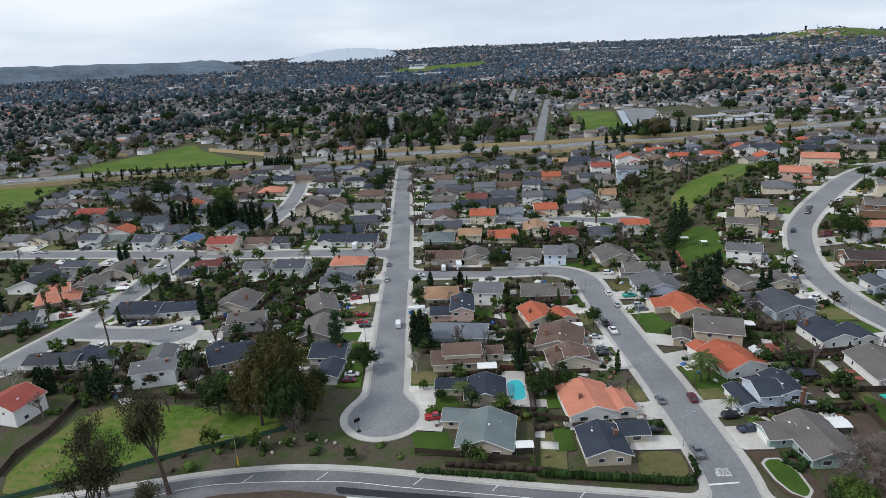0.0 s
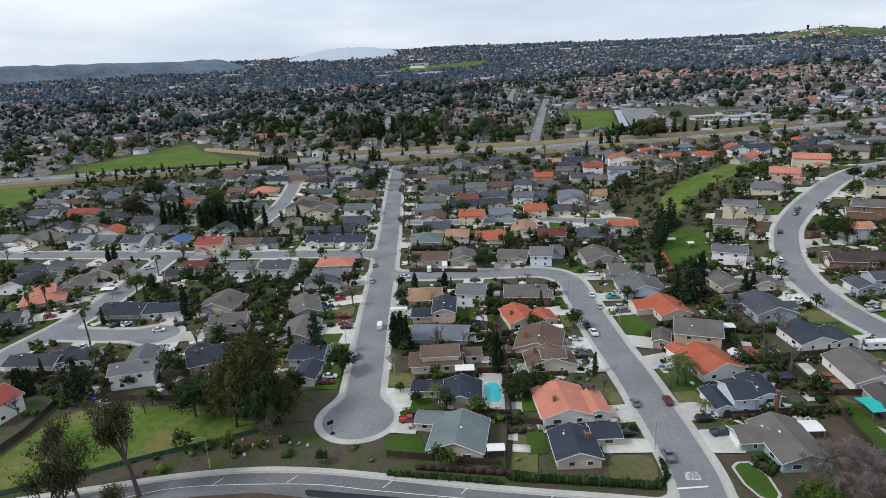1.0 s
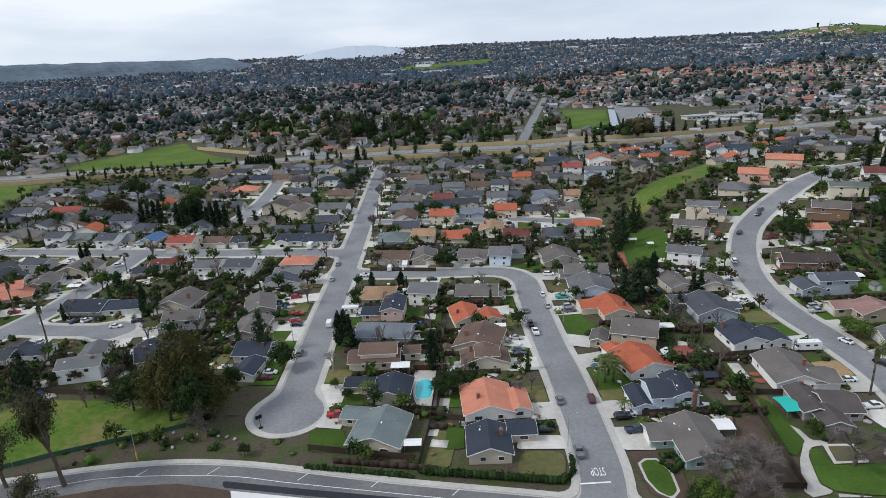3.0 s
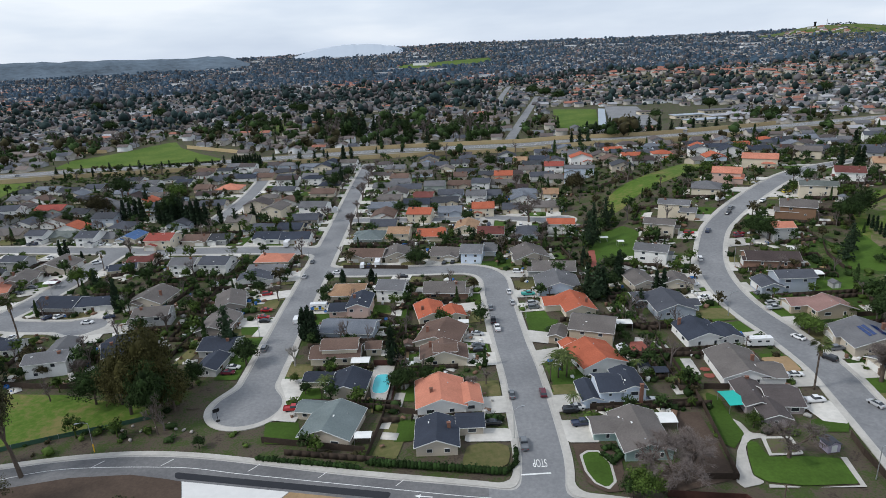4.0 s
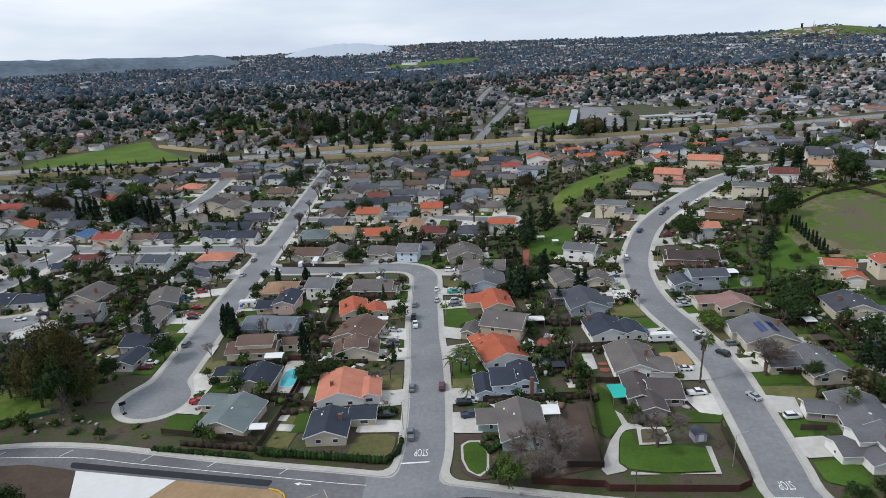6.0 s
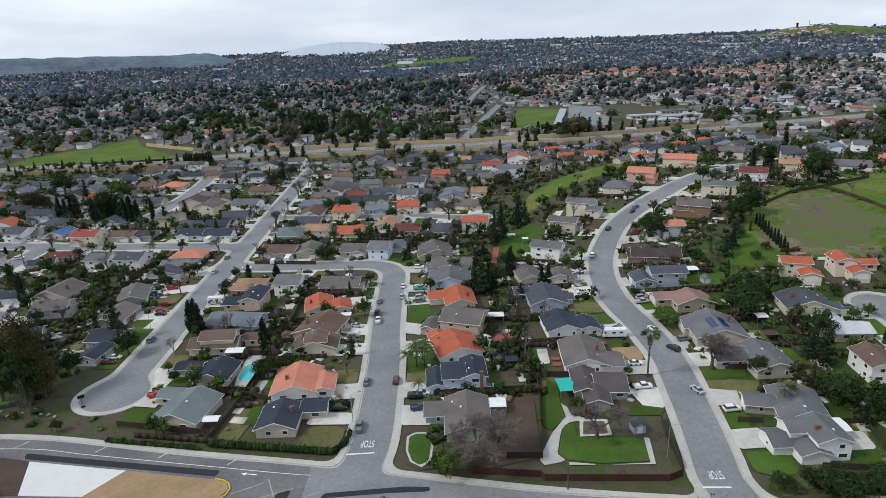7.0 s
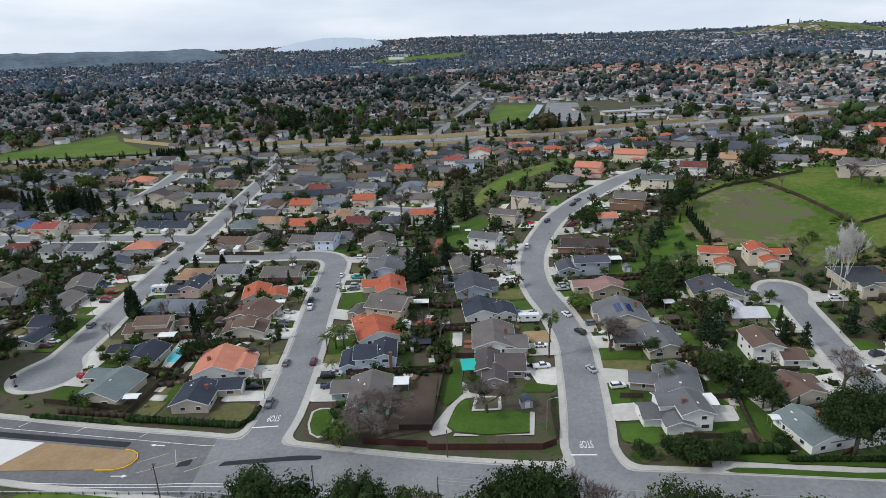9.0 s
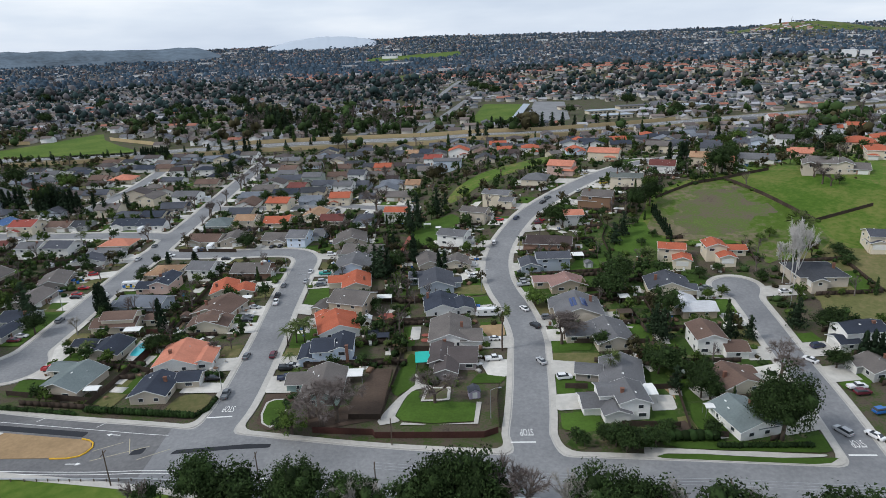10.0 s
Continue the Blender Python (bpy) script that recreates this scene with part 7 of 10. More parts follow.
TAIL = material("tail_light_plastic", (0.30, 0.01, 0.01), 0.3, 0.05, 2, 0.3)
wheel_shape = Shape().tube((0, -0.11, 0), (0, 0.11, 0), 0.33, 0.33, 12)
WHEEL = wheel_shape.mesh("wheel", TYRE)
HUB = Shape().tube((0, -0.125, 0), (0, 0.125, 0), 0.18, 0.18, 8).mesh("hub_cap", METAL)


def loft(sections):
    """A body through cross-sections (x, half width low, half width high, z low, z high)."""
    sh = Shape()
    n = len(sections)
    for x, wl, wh, z0, z1 in sections:
        sh.v += [(x, -wl, z0), (x, wl, z0), (x, wl * 1.02, z0 + (z1 - z0) * 0.45), (x, wh, z1), (x, -wh, z1), (x, -wl * 1.02, z0 + (z1 - z0) * 0.45)]
    for i in range(n - 1):
        for k in range(6):
            a, b = i * 6 + k, i * 6 + (k + 1) % 6
            sh.f.append((a, b, b + 6, a + 6))
    sh.f += [tuple(range(6)), tuple(range(6 * n - 1, 6 * n - 7, -1))]
    return sh


CAR_KINDS = dict(
    sedan=([(-2.3, 0.80, 0.72, 0.38, 0.86), (-2.2, 0.88, 0.80, 0.28, 0.98), (-1.3, 0.90, 0.84, 0.25, 1.02), (0.9, 0.90, 0.84, 0.25, 0.98), (2.0, 0.86, 0.78, 0.28, 0.84), (2.3, 0.74, 0.68, 0.36, 0.70)],
           [(-1.75, 0.78, 0.62, 0.98, 1.02), (-1.0, 0.78, 0.60, 0.98, 1.40), (0.2, 0.78, 0.60, 0.98, 1.44), (1.15, 0.78, 0.66, 0.96, 1.0)], [(-0.95, 0.59, 1.41), (0.15, 0.59, 1.45)], 1.38),
    suv=([(-2.3, 0.86, 0.82, 0.42, 1.05), (-2.2, 0.94, 0.88, 0.34, 1.12), (1.0, 0.94, 0.90, 0.32, 1.10), (2.1, 0.90, 0.84, 0.34, 1.0), (2.35, 0.80, 0.74, 0.42, 0.85)],
         [(-2.2, 0.86, 0.74, 1.10, 1.14), (-1.95, 0.86, 0.72, 1.10, 1.68), (0.3, 0.86, 0.72, 1.10, 1.72), (1.2, 0.86, 0.76, 1.08, 1.12)], [(-1.95, 0.71, 1.69), (0.25, 0.71, 1.73)], 1.42),
    pickup=([(-2.8, 0.92, 0.92, 0.5, 1.10), (-0.7, 0.96, 0.94, 0.42, 1.12), (1.5, 0.96, 0.90, 0.42, 1.14), (2.5, 0.92, 0.86, 0.44, 1.04), (2.75, 0.82, 0.78, 0.5, 0.9)],
            [(-0.75, 0.86, 0.76, 1.12, 1.60), (-0.6, 0.86, 0.72, 1.12, 1.80), (0.9, 0.86, 0.72, 1.12, 1.80), (1.6, 0.86, 0.76, 1.10, 1.14)], [(-0.58, 0.71, 1.81), (0.88, 0.71, 1.81)], 1.75),
    van=([(-2.6, 0.94, 0.84, 0.4, 2.0), (-2.5, 0.98, 0.88, 0.36, 2.1), (1.3, 0.98, 0.86, 0.36, 2.08), (2.0, 0.95, 0.84, 0.36, 1.2), (2.6, 0.86, 0.78, 0.42, 0.95)],
         [(1.25, 0.87, 0.80, 1.3, 1.98), (1.5, 0.90, 0.80, 1.22, 1.75), (2.02, 0.86, 0.80, 1.18, 1.24)], None, 1.65))
CARS = {}


def car(kind, x, y, turn, colour, label=""):
    """A parked vehicle at (x, y) heading along turn."""
    words = dict(sedan="car", suv="sport utility vehicle", pickup="pickup truck", van="van")
    deck = road_distance(x, y) < 0
    z = terrain(x, y) + (0.03 if deck else 0.20)
    slope = math.atan2(terrain(x + math.cos(radians(turn)), y + math.sin(radians(turn))) - terrain(x, y), 1.0)
    ob = thing(kind if kind != "suv" else "sport_utility", pose(x, y, z, 0, -math.degrees(slope), turn), label or "%s %s parked beside the street" % (colour, words[kind]), "pickup" if kind == "pickup" else "van" if kind == "van" else "car", "parked vehicles")
    body, cabin, lid, axle = CAR_KINDS[kind]
    if (kind, colour) not in CARS:
        sh = loft(body)
        if kind == "pickup":
            sh.box(-2.72, -0.90, 1.10, -0.8, -0.82, 1.30).box(-2.72, 0.82, 1.10, -0.8, 0.90, 1.30).box(-2.78, -0.9, 1.10, -2.70, 0.9, 1.30)
        tops = Shape().box(lid[0][0], -lid[0][1], lid[0][2] - 0.02, lid[1][0], lid[0][1], lid[1][2] + 0.02) if lid else None
        CARS[kind, colour] = (sh.mesh("body", GLOSS[colour]), loft(cabin).mesh("window", GLASS), tops.mesh("roof", GLOSS[colour]) if tops else None,
                              Shape().box(body[-1][0] - 0.06, -0.7, 0.62, body[-1][0] + 0.015, -0.42, 0.74).mesh("headlight", LIGHTS), Shape().box(body[0][0] - 0.015, -0.78, 0.72, body[0][0] + 0.06, -0.5, 0.86).mesh("tail_light", TAIL))
    b, g, t, hl, tl = CARS[kind, colour]
    part("body", b, None, ob)
    part("window", g, None, ob, "dark tinted glass")
    if t:
        part("roof", t, None, ob)
    for s in (0, 1.12) if y < 260 else ():
        part("headlight", hl, None, ob, at=pose(0, s, 0))
        part("tail_light", tl, None, ob, at=pose(0, s * 1.12, 0))
    for sx in (-1, 1):
        for sy in (-1, 1):
            part("wheel", WHEEL, None, ob, at=pose(sx * axle, sy * 0.82, 0.33))
    return ob


def motorhome(x, y, turn, length=8.0, label="large white motorhome parked on a driveway"):
    z = terrain(x, y) + (0.03 if road_distance(x, y) < 0 else 0.2)
    ob = thing("motorhome", pose(x, y, z, 0, 0, turn), label, "motorhome", "parked vehicles")
    h = length / 2
    sec = [(-h, 0.5), (h - 1.4, 0.5), (h - 1.4, 2.1), (h - 0.4, 2.4), (h - 0.5, 3.0), (-h + 0.2, 3.1), (-h, 2.9)]
    part("body", Shape().prism([(a, b) for a, b in sec], -1.2, 1.2, "y"), GLOSS["white"], ob)
    part("cab", Shape().prism([(h - 1.4, 0.45), (h, 0.45), (h, 1.1), (h - 0.8, 1.25), (h - 1.2, 2.1), (h - 1.4, 2.1)], -1.0, 1.0, "y"), GLOSS["white"], ob)
    part("windscreen", Shape().prism([(h - 0.78, 1.28), (h - 0.74, 1.30), (h - 1.12, 2.08), (h - 1.16, 2.06)], -0.9, 0.9, "y"), GLASS, ob)
    for k in (-0.55, -0.1):
        for s in (-1.215, 1.195):
            part("window", Shape().box(h * k * 1.4 + 0.4, s, 1.7, h * k * 1.4 + 1.6, s + 0.02, 2.3), GLASS, ob)
    part("stripe", Shape().box(-h + 0.1, -1.21, 1.15, h - 1.6, -1.2, 1.3), GLOSS["tan"], ob, "beige stripe")
    for k in (-0.7, 0.2, 0.8):
        part("roof_vent", Shape().box(h * k * 0.7 - 0.3, -0.3, 3.05, h * k * 0.7 + 0.3, 0.3, 3.25), TRIM, ob)
    for sx in (-h * 0.45, h - 1.0):
        for sy in (-0.98, 0.98):
            part("wheel", WHEEL, None, ob, at=pose(sx, sy, 0.33))
    return ob


car('sedan', -227.6, 322.5, 178, 'white')
car('sedan', -221.1, 321.6, 178, 'silver')
car('suv', -201.6, 325.0, 80, 'grey')
car('suv', -198.2, 325.6, 80, 'navy')
car('suv', -142.2, 287.5, 30, 'white')
car('van', -146.3, 259.0, 60, 'maroon')
car('sedan', -155.5, 247.4, 5, 'grey')
car('sedan', -153.5, 254.3, 5, 'grey')
car('suv', -159.5, 219.6, 10, 'grey')
car('sedan', -123.9, 218.8, 65, 'navy')
car('sedan', -119.4, 219.4, 65, 'white')
car('sedan', -104.2, 212.9, 5, 'white')
car('sedan', -97.8, 217.3, 20, 'navy')
car('sedan', -29.8, 277.6, 90, 'grey')
car('sedan', -28.8, 256.8, 92, 'silver')
car('sedan', -14.5, 260.9, 0, 'white')
car('van', -20.5, 208.4, 93, 'white')
car('suv', -26.1, 185.7, 92, 'grey')
car('sedan', -35.1, 219.1, 0, 'red')
car('sedan', -34.2, 212.2, 0, 'red')
car('sedan', -32.7, 208.6, 0, 'black')
car('sedan', -32.5, 172.6, 0, 'white')
car('sedan', -33.0, 169.1, 0, 'maroon')
car('pickup', -6.3, 146.9, 5, 'red')
car('van', -3.9, 267.9, 92, 'white')
car('suv', -0.8, 268.3, 92, 'navy')
car('sedan', 16.4, 252.2, -3, 'black')
car('sedan', 34.5, 269.4, 80, 'black')
car('sedan', 38.5, 269.7, 80, 'black')
car('suv', 44.9, 271.3, 75, 'white')
car('sedan', 47.9, 271.7, 75, 'white')
car('van', -242.6, 337.0, 15, 'white')
car('sedan', 61.8, 230.9, 92, 'white')
car('sedan', 62.2, 219.3, 92, 'silver')
car('sedan', 53.5, 214.9, 90, 'grey')
car('pickup', 53.8, 203.0, 90, 'black')
car('pickup', 54.8, 196.4, 95, 'white')
car('pickup', 69.2, 227.1, 5, 'green')
car('suv', 70.0, 217.5, 10, 'silver')
car('suv', 69.9, 213.5, 10, 'grey')
car('sedan', 47.5, 183.2, 5, 'grey')
car('sedan', 47.9, 179.8, 5, 'black')
car('suv', 65.2, 151.9, 90, 'maroon')
car('sedan', 56.2, 151.7, 90, 'grey')
car('pickup', 57.2, 128.0, 92, 'grey')
car('suv', 71.5, 142.4, 5, 'black')
car('sedan', 73.5, 144.0, 5, 'white')
car('pickup', 73.3, 136.1, 8, 'navy')
car('sedan', 50.0, 137.5, 3, 'black')
car('sedan', 133.5, 248.2, 0, 'white')
car('van', 134.8, 227.6, -5, 'white')
car('suv', 146.9, 252.8, 80, 'white')
car('suv', 160.9, 281.1, 60, 'navy')
car('sedan', 155.9, 215.3, 8, 'grey')
car('suv', 155.8, 206.0, 10, 'silver')
car('pickup', 154.8, 202.2, 5, 'silver')
car('sedan', 152.3, 180.4, 115, 'white')
car('suv', 154.4, 166.1, 122, 'black')
car('suv', 159.7, 171.7, 5, 'grey')
car('sedan', 152.7, 141.2, 110, 'silver')
car('pickup', 137.9, 143.7, 5, 'white')
car('suv', 158.1, 130.8, 5, 'white')
car('suv', 181.0, 304.3, 45, 'grey')
car('sedan', 177.5, 299.0, 45, 'black')
car('sedan', 199.1, 309.3, 42, 'white')
car('suv', 171.1, 271.1, 5, 'maroon')
car('sedan', 172.6, 274.1, 5, 'red')
car('van', 180.7, 317.4, 20, 'white')
car('suv', 215.2, 317.8, 5, 'yellow')
car('pickup', 223.0, 189.1, 5, 'grey')
car('suv', 240.5, 143.2, 10, 'navy')
car('sedan', 234.0, 135.6, 120, 'white')
car('pickup', 238.3, 119.8, 5, 'white')
car('suv', 238.0, 117.0, 5, 'maroon')
car('suv', 237.3, 108.1, 10, 'blue')
car('suv', 222.5, 100.4, 112, 'silver')
car('sedan', 229.0, 98.1, 115, 'white')
car('sedan', 76.0, 454.4, 90, 'white')
car('sedan', -36.9, 447.8, 93, 'silver')
car('sedan', -29.1, 442.3, 93, 'grey')
car('sedan', -12.8, 386.2, 5, 'white')
car('sedan', -12.3, 364.7, 5, 'white')
car('sedan', 7.4, 339.7, 0, 'white')
car('sedan', -44.0, 485.3, 93, 'white')
car('sedan', -104.4, 438.3, 95, 'white')
car('suv', -97.2, 417.5, 5, 'grey')
car('sedan', -393.5, 551.8, 8, 'white')
car('sedan', -368.3, 556.7, 8, 'grey')
car('sedan', -343.4, 541.0, 8, 'white')
car('sedan', -291.3, 547.5, 6, 'grey')
car('sedan', -251.6, 521.2, 6, 'black')
car('suv', -184.7, 539.1, 4, 'black')
car('sedan', -107.8, 526.6, 4, 'silver')
car('sedan', -79.8, 500.3, 4, 'white')
car('sedan', -51.0, 489.2, 4, 'grey')
car('sedan', 84.2, 610.4, 4, 'white')
car('sedan', 21.7, 614.9, 4, 'grey')
car('sedan', 203.7, 593.3, 4, 'silver')
motorhome(137.9, 176.6, 180)
motorhome(3.2, 269.2, 92, 7.0, 'white camper parked in front of a garage')
snack_truck = motorhome(-13.9, 218.5, 4, 7.0, 'white food truck painted yellow and blue beside the street')
for k, (px0, px1, pc) in enumerate([(-3.2, -1.9, "blue"), (-1.7, -0.2, "yellow"), (0.0, 0.9, "blue"), (1.0, 1.9, "yellow")]):
    part("painted_panel", Shape().box(px0, -1.235, 0.7, px1, -1.205, 1.9 - 0.3 * (k % 2)), GLOSS[pc], snack_truck, pc + " painted panel")
motorhome(-49.6, 306.1, 90, 6.0, 'white camper parked on a driveway')

# cars on further driveways
DRIVEWAY_RNG = random.Random(31)
standing = [o.matrix_basis.translation.copy() for o in bpy.data.objects if o.get("category", "") in ("car", "pickup", "van", "motorhome")]
parked = 0
for spot, across, heading in DRIVE_SPOTS:
    p = spot + across * DRIVEWAY_RNG.choice((-1.7, 1.7))
    if parked < 26 and 130 < p.y < 470 and DRIVEWAY_RNG.random() < 0.6 and all(math.hypot(p.x - q.x, p.y - q.y) > 6.5 for q in standing) and road_distance(p.x, p.y) > 3.5:
        car(DRIVEWAY_RNG.choice(("sedan", "suv", "suv", "sedan", "pickup")), p.x, p.y, heading + DRIVEWAY_RNG.choice((0, 180)), DRIVEWAY_RNG.choice(("white", "white", "silver", "grey", "black", "navy", "red")))
        standing.append(p)
        parked += 1

# ---- shrubs and small garden trees past counting ----


def heap(seed, clumps=6, per=8):
    rng = np.random.default_rng(seed)
    c = [(rng.uniform(-0.5, 0.5), rng.uniform(-0.5, 0.5), rng.uniform(0.2, 0.75)) for k in range(clumps)]
    return join([leaves(rng, c, 0.30, per, 0.24)] + [lump(rng, ICO1, (0, 0, 0.32), (0.55, 0.55, 0.45), 0.3)])


HEAPS = [heap(s) for s in range(5)]
SMALL_TREES = [join(round_tree(200 + s, 0.42, 0.11, 18, 9)) for s in range(3)] + [join(cypress(210, 0.14))]
SMALL_BARES = [join(bare_tree(220 + s, 0.5, 3, 5, thick=0.004)) for s in range(3)]


def stuff(name, variants, places, mat, label, category):
    """Many alike plants in one mesh; places are (x, y, z, width, height)."""
    rng = np.random.default_rng(len(places) + 3)
    vs, fs, n = [], [], 0
    for k, (x, y, z, w, h) in enumerate(places):
        v, f = variants[k % len(variants)]
        a = rng.uniform(0, 2 * math.pi)
        c, s = math.cos(a), math.sin(a)
        vs.append(np.stack((x + w * (v[:, 0] * c - v[:, 1] * s), y + w * (v[:, 0] * s + v[:, 1] * c), z + h * v[:, 2]), axis=1))
        fs.append(f + n)
        n += len(v)
    if vs:
        tagged(new(name, tri_mesh(name, (np.concatenate(vs), np.concatenate(fs)), mat)), label, category, "", "stuff")


FOOT = np.array(FOOTPRINTS)


def on_house(x, y, gap=0.8):
    c, s = np.cos(np.radians(FOOT[:, 2])), np.sin(np.radians(FOOT[:, 2]))
    u, v = (x - FOOT[:, 0]) * c + (y - FOOT[:, 1]) * s, -(x - FOOT[:, 0]) * s + (y - FOOT[:, 1]) * c
    return bool(np.any((np.abs(u) < FOOT[:, 3] / 2 + gap) & (np.abs(v) < FOOT[:, 4] / 2 + gap)))


def in_rings(boxes, x, y):
    for (x0, y0, x1, y1), ring in boxes:
        if x0 < x < x1 and y0 < y < y1:
            hit = False
            for (ax, ay), (bx, by) in zip(ring, ring[1:] + ring[:1]):
                if (ay > y) != (by > y) and x < (bx - ax) * (y - ay) / (by - ay) + ax:
                    hit = not hit
            if hit:
                return True
    return False


def boxed(rings):
    return [((min(p[0] for p in r), min(p[1] for p in r), max(p[0] for p in r), max(p[1] for p in r)), [tuple(map(float, p)) for p in r]) for r in rings]


FIELD_BOXES = boxed(FIELDS)


def on_field(x, y):
    return in_rings(FIELD_BOXES, x, y)


# fences round the back yards that are not laid out singly
PLAIN_PANEL = tri_shape(Shape().box(0, -0.02, -0.3, 2.4, 0.03, 1.75).box(0, -0.06, -0.3, 0.1, 0.07, 1.85))
fence_v, fence_f, fence_n = [], [], 0
FENCE_SPOTS = []
for p, q in FENCE_RUNS:
    p, q = np.array(p), np.array(q)
    n = max(1, int(np.linalg.norm(q - p) / 2.4))
    for k in range(n):
        a, b = p + (q - p) * k / n, p + (q - p) * (k + 1) / n
        mid = (a + b) / 2
        if road_distance(*mid) < 4.5 or on_house(mid[0], mid[1], 0.4) or on_field(*mid) or (176 < mid[0] < 200 and mid[1] < 126) or (-140 < mid[0] < -30 and mid[1] < 172):
            continue
        z0, z1, way = terrain(*a), terrain(*b), (b - a) / 2.4
        side = np.array((-way[1], way[0])) / np.linalg.norm(way)
        v, f = PLAIN_PANEL
        fence_v.append(np.stack((a[0] + way[0] * v[:, 0] + side[0] * v[:, 1], a[1] + way[1] * v[:, 0] + side[1] * v[:, 1], z0 + (z1 - z0) * v[:, 0] / 2.4 + v[:, 2]), axis=1))
        fence_f.append(f + fence_n)
        fence_n += len(v)
        FENCE_SPOTS.append((mid, side))
tagged(new("garden_fences", tri_mesh("garden_fences", (np.concatenate(fence_v), np.concatenate(fence_f)), FENCE)), "dark weathered board fences between the back yards", "fences", "", "stuff")

WHITECANVAS = material("white_canvas", (0.70, 0.70, 0.68), 0.8, 0.10, 1.0, 0.2)
SPOTS = random.Random(11)
shrubs = {k: [] for k in ("oak", "hedge", "bright", "russet")}
saplings = {k: [] for k in ("oak", "bright", "bare", "russet")}
for k in range(24000):
    x, y = SPOTS.uniform(-320, 430), SPOTS.uniform(128, 560)
    if abs(x - 60) > 0.78 * y + 60:
        continue
    rd = road_distance(x, y)
    if rd < 2.4 or on_house(x, y) or on_field(x, y):
        continue
    front = rd < 9
    roll = SPOTS.random()
    z = terrain(x, y) - 0.1
    if roll < (0.22 if front else 0.52):
        w = SPOTS.uniform(0.9, 3.2)
        shrubs[SPOTS.choice(("oak", "hedge", "hedge", "bright", "bright", "russet"))].append((x, y, z, w, w * SPOTS.uniform(0.6, 1.1)))
    elif roll < (0.26 if front else 0.63):
        h = SPOTS.uniform(4.0, 9.5)
        saplings[SPOTS.choice(("oak", "oak", "oak", "bright", "bare", "bare", "russet"))].append((x, y, z, h * 0.9, h))
for mid, side in FENCE_SPOTS:
    if SPOTS.random() < 0.75:
        x, y = mid + side * SPOTS.choice((-1, 1)) * SPOTS.uniform(0.8, 1.6)
        if road_distance(x, y) > 2.5 and not on_house(x, y, 0.5):
            if SPOTS.random() < 0.16:
                h = SPOTS.uniform(4, 8)
                saplings[SPOTS.choice(("oak", "oak", "bright", "bare"))].append((x, y, terrain(x, y) - 0.1, h * 0.8, h))
            else:
                w = SPOTS.uniform(1.2, 2.8)
                shrubs[SPOTS.choice(("oak", "hedge", "hedge", "bright", "russet"))].append((x, y, terrain(x, y) - 0.1, w, w * SPOTS.uniform(0.7, 1.3)))
stuff("shrubs", HEAPS, shrubs["oak"], OAK, "dark green garden shrubs between the houses", "shrubs")
stuff("hedge_shrubs", HEAPS, shrubs["hedge"], HEDGE, "green garden shrubs along walls and fences", "shrubs")
stuff("light_shrubs", HEAPS, shrubs["bright"], BRIGHT, "light green garden shrubs", "shrubs")
stuff("brown_shrubs", HEAPS, shrubs["russet"], RUSSET, "brownish winter shrubs", "shrubs")
stuff("garden_trees", SMALL_TREES, saplings["oak"], OAK, "small dark evergreen garden trees", "trees")
stuff("light_garden_trees", SMALL_TREES[:3], saplings["bright"], BRIGHT, "small light green garden trees", "trees")
stuff("brown_garden_trees", SMALL_TREES[:3], saplings["russet"], RUSSET, "small brownish garden trees", "trees")
stuff("bare_garden_trees", SMALL_BARES, saplings["bare"], TWIG, "small leafless garden trees", "trees")

BITS = [tri_shape(Shape().box(-0.6, -0.4, 0.68, 0.6, 0.4, 0.75).box(-0.5, -0.3, 0, -0.42, -0.22, 0.7).box(0.42, 0.22, 0, 0.5, 0.3, 0.7)),
        tri_shape(Shape().prism([(-0.3, 0), (0.3, 0), (0.36, 1.0), (-0.36, 1.0)], -0.3, 0.3, "y").box(-0.4, -0.36, 1.0, 0.4, 0.36, 1.08)),
        tri_shape(Shape().box(-0.3, -0.3, 0.4, 0.3, 0.3, 0.46).box(-0.3, 0.24, 0.46, 0.3, 0.3, 0.95).box(-0.28, -0.28, 0, -0.2, 0.28, 0.4).box(0.2, -0.28, 0, 0.28, 0.28, 0.4)),
        tri_shape(Shape().prism([(-0.9, 0), (0.9, 0), (0.9, 0.5), (0.3, 0.8), (-0.9, 0.6)], -0.5, 0.5, "y"))]
clutter = {k: [] for k in ("pale", "wood", "grey", "blue")}
for k in range(8000):
    x, y = SPOTS.uniform(-200, 330), SPOTS.uniform(128, 400)
    if abs(x - 60) > 0.78 * y + 40 or road_distance(x, y) < 3.0 or on_house(x, y, 0.6) or on_field(x, y):
        continue
    if np.min((FOOT[:, 0] - x) ** 2 + (FOOT[:, 1] - y) ** 2) < 15 ** 2:
        w = SPOTS.uniform(0.8, 1.7)
        clutter[SPOTS.choice(("pale", "pale", "wood", "wood", "grey", "blue") if SPOTS.random() < 0.35 else ("wood", "grey", "wood", "pale"))].append((x, y, terrain(x, y) - 0.08, w, w))
SLAB = [tri_shape(Shape().box(-0.5, -0.35, 0, 0.5, 0.35, 0.03)), tri_shape(Shape().box(-0.5, -0.2, 0, 0.5, 0.2, 0.03))]
slabs = []
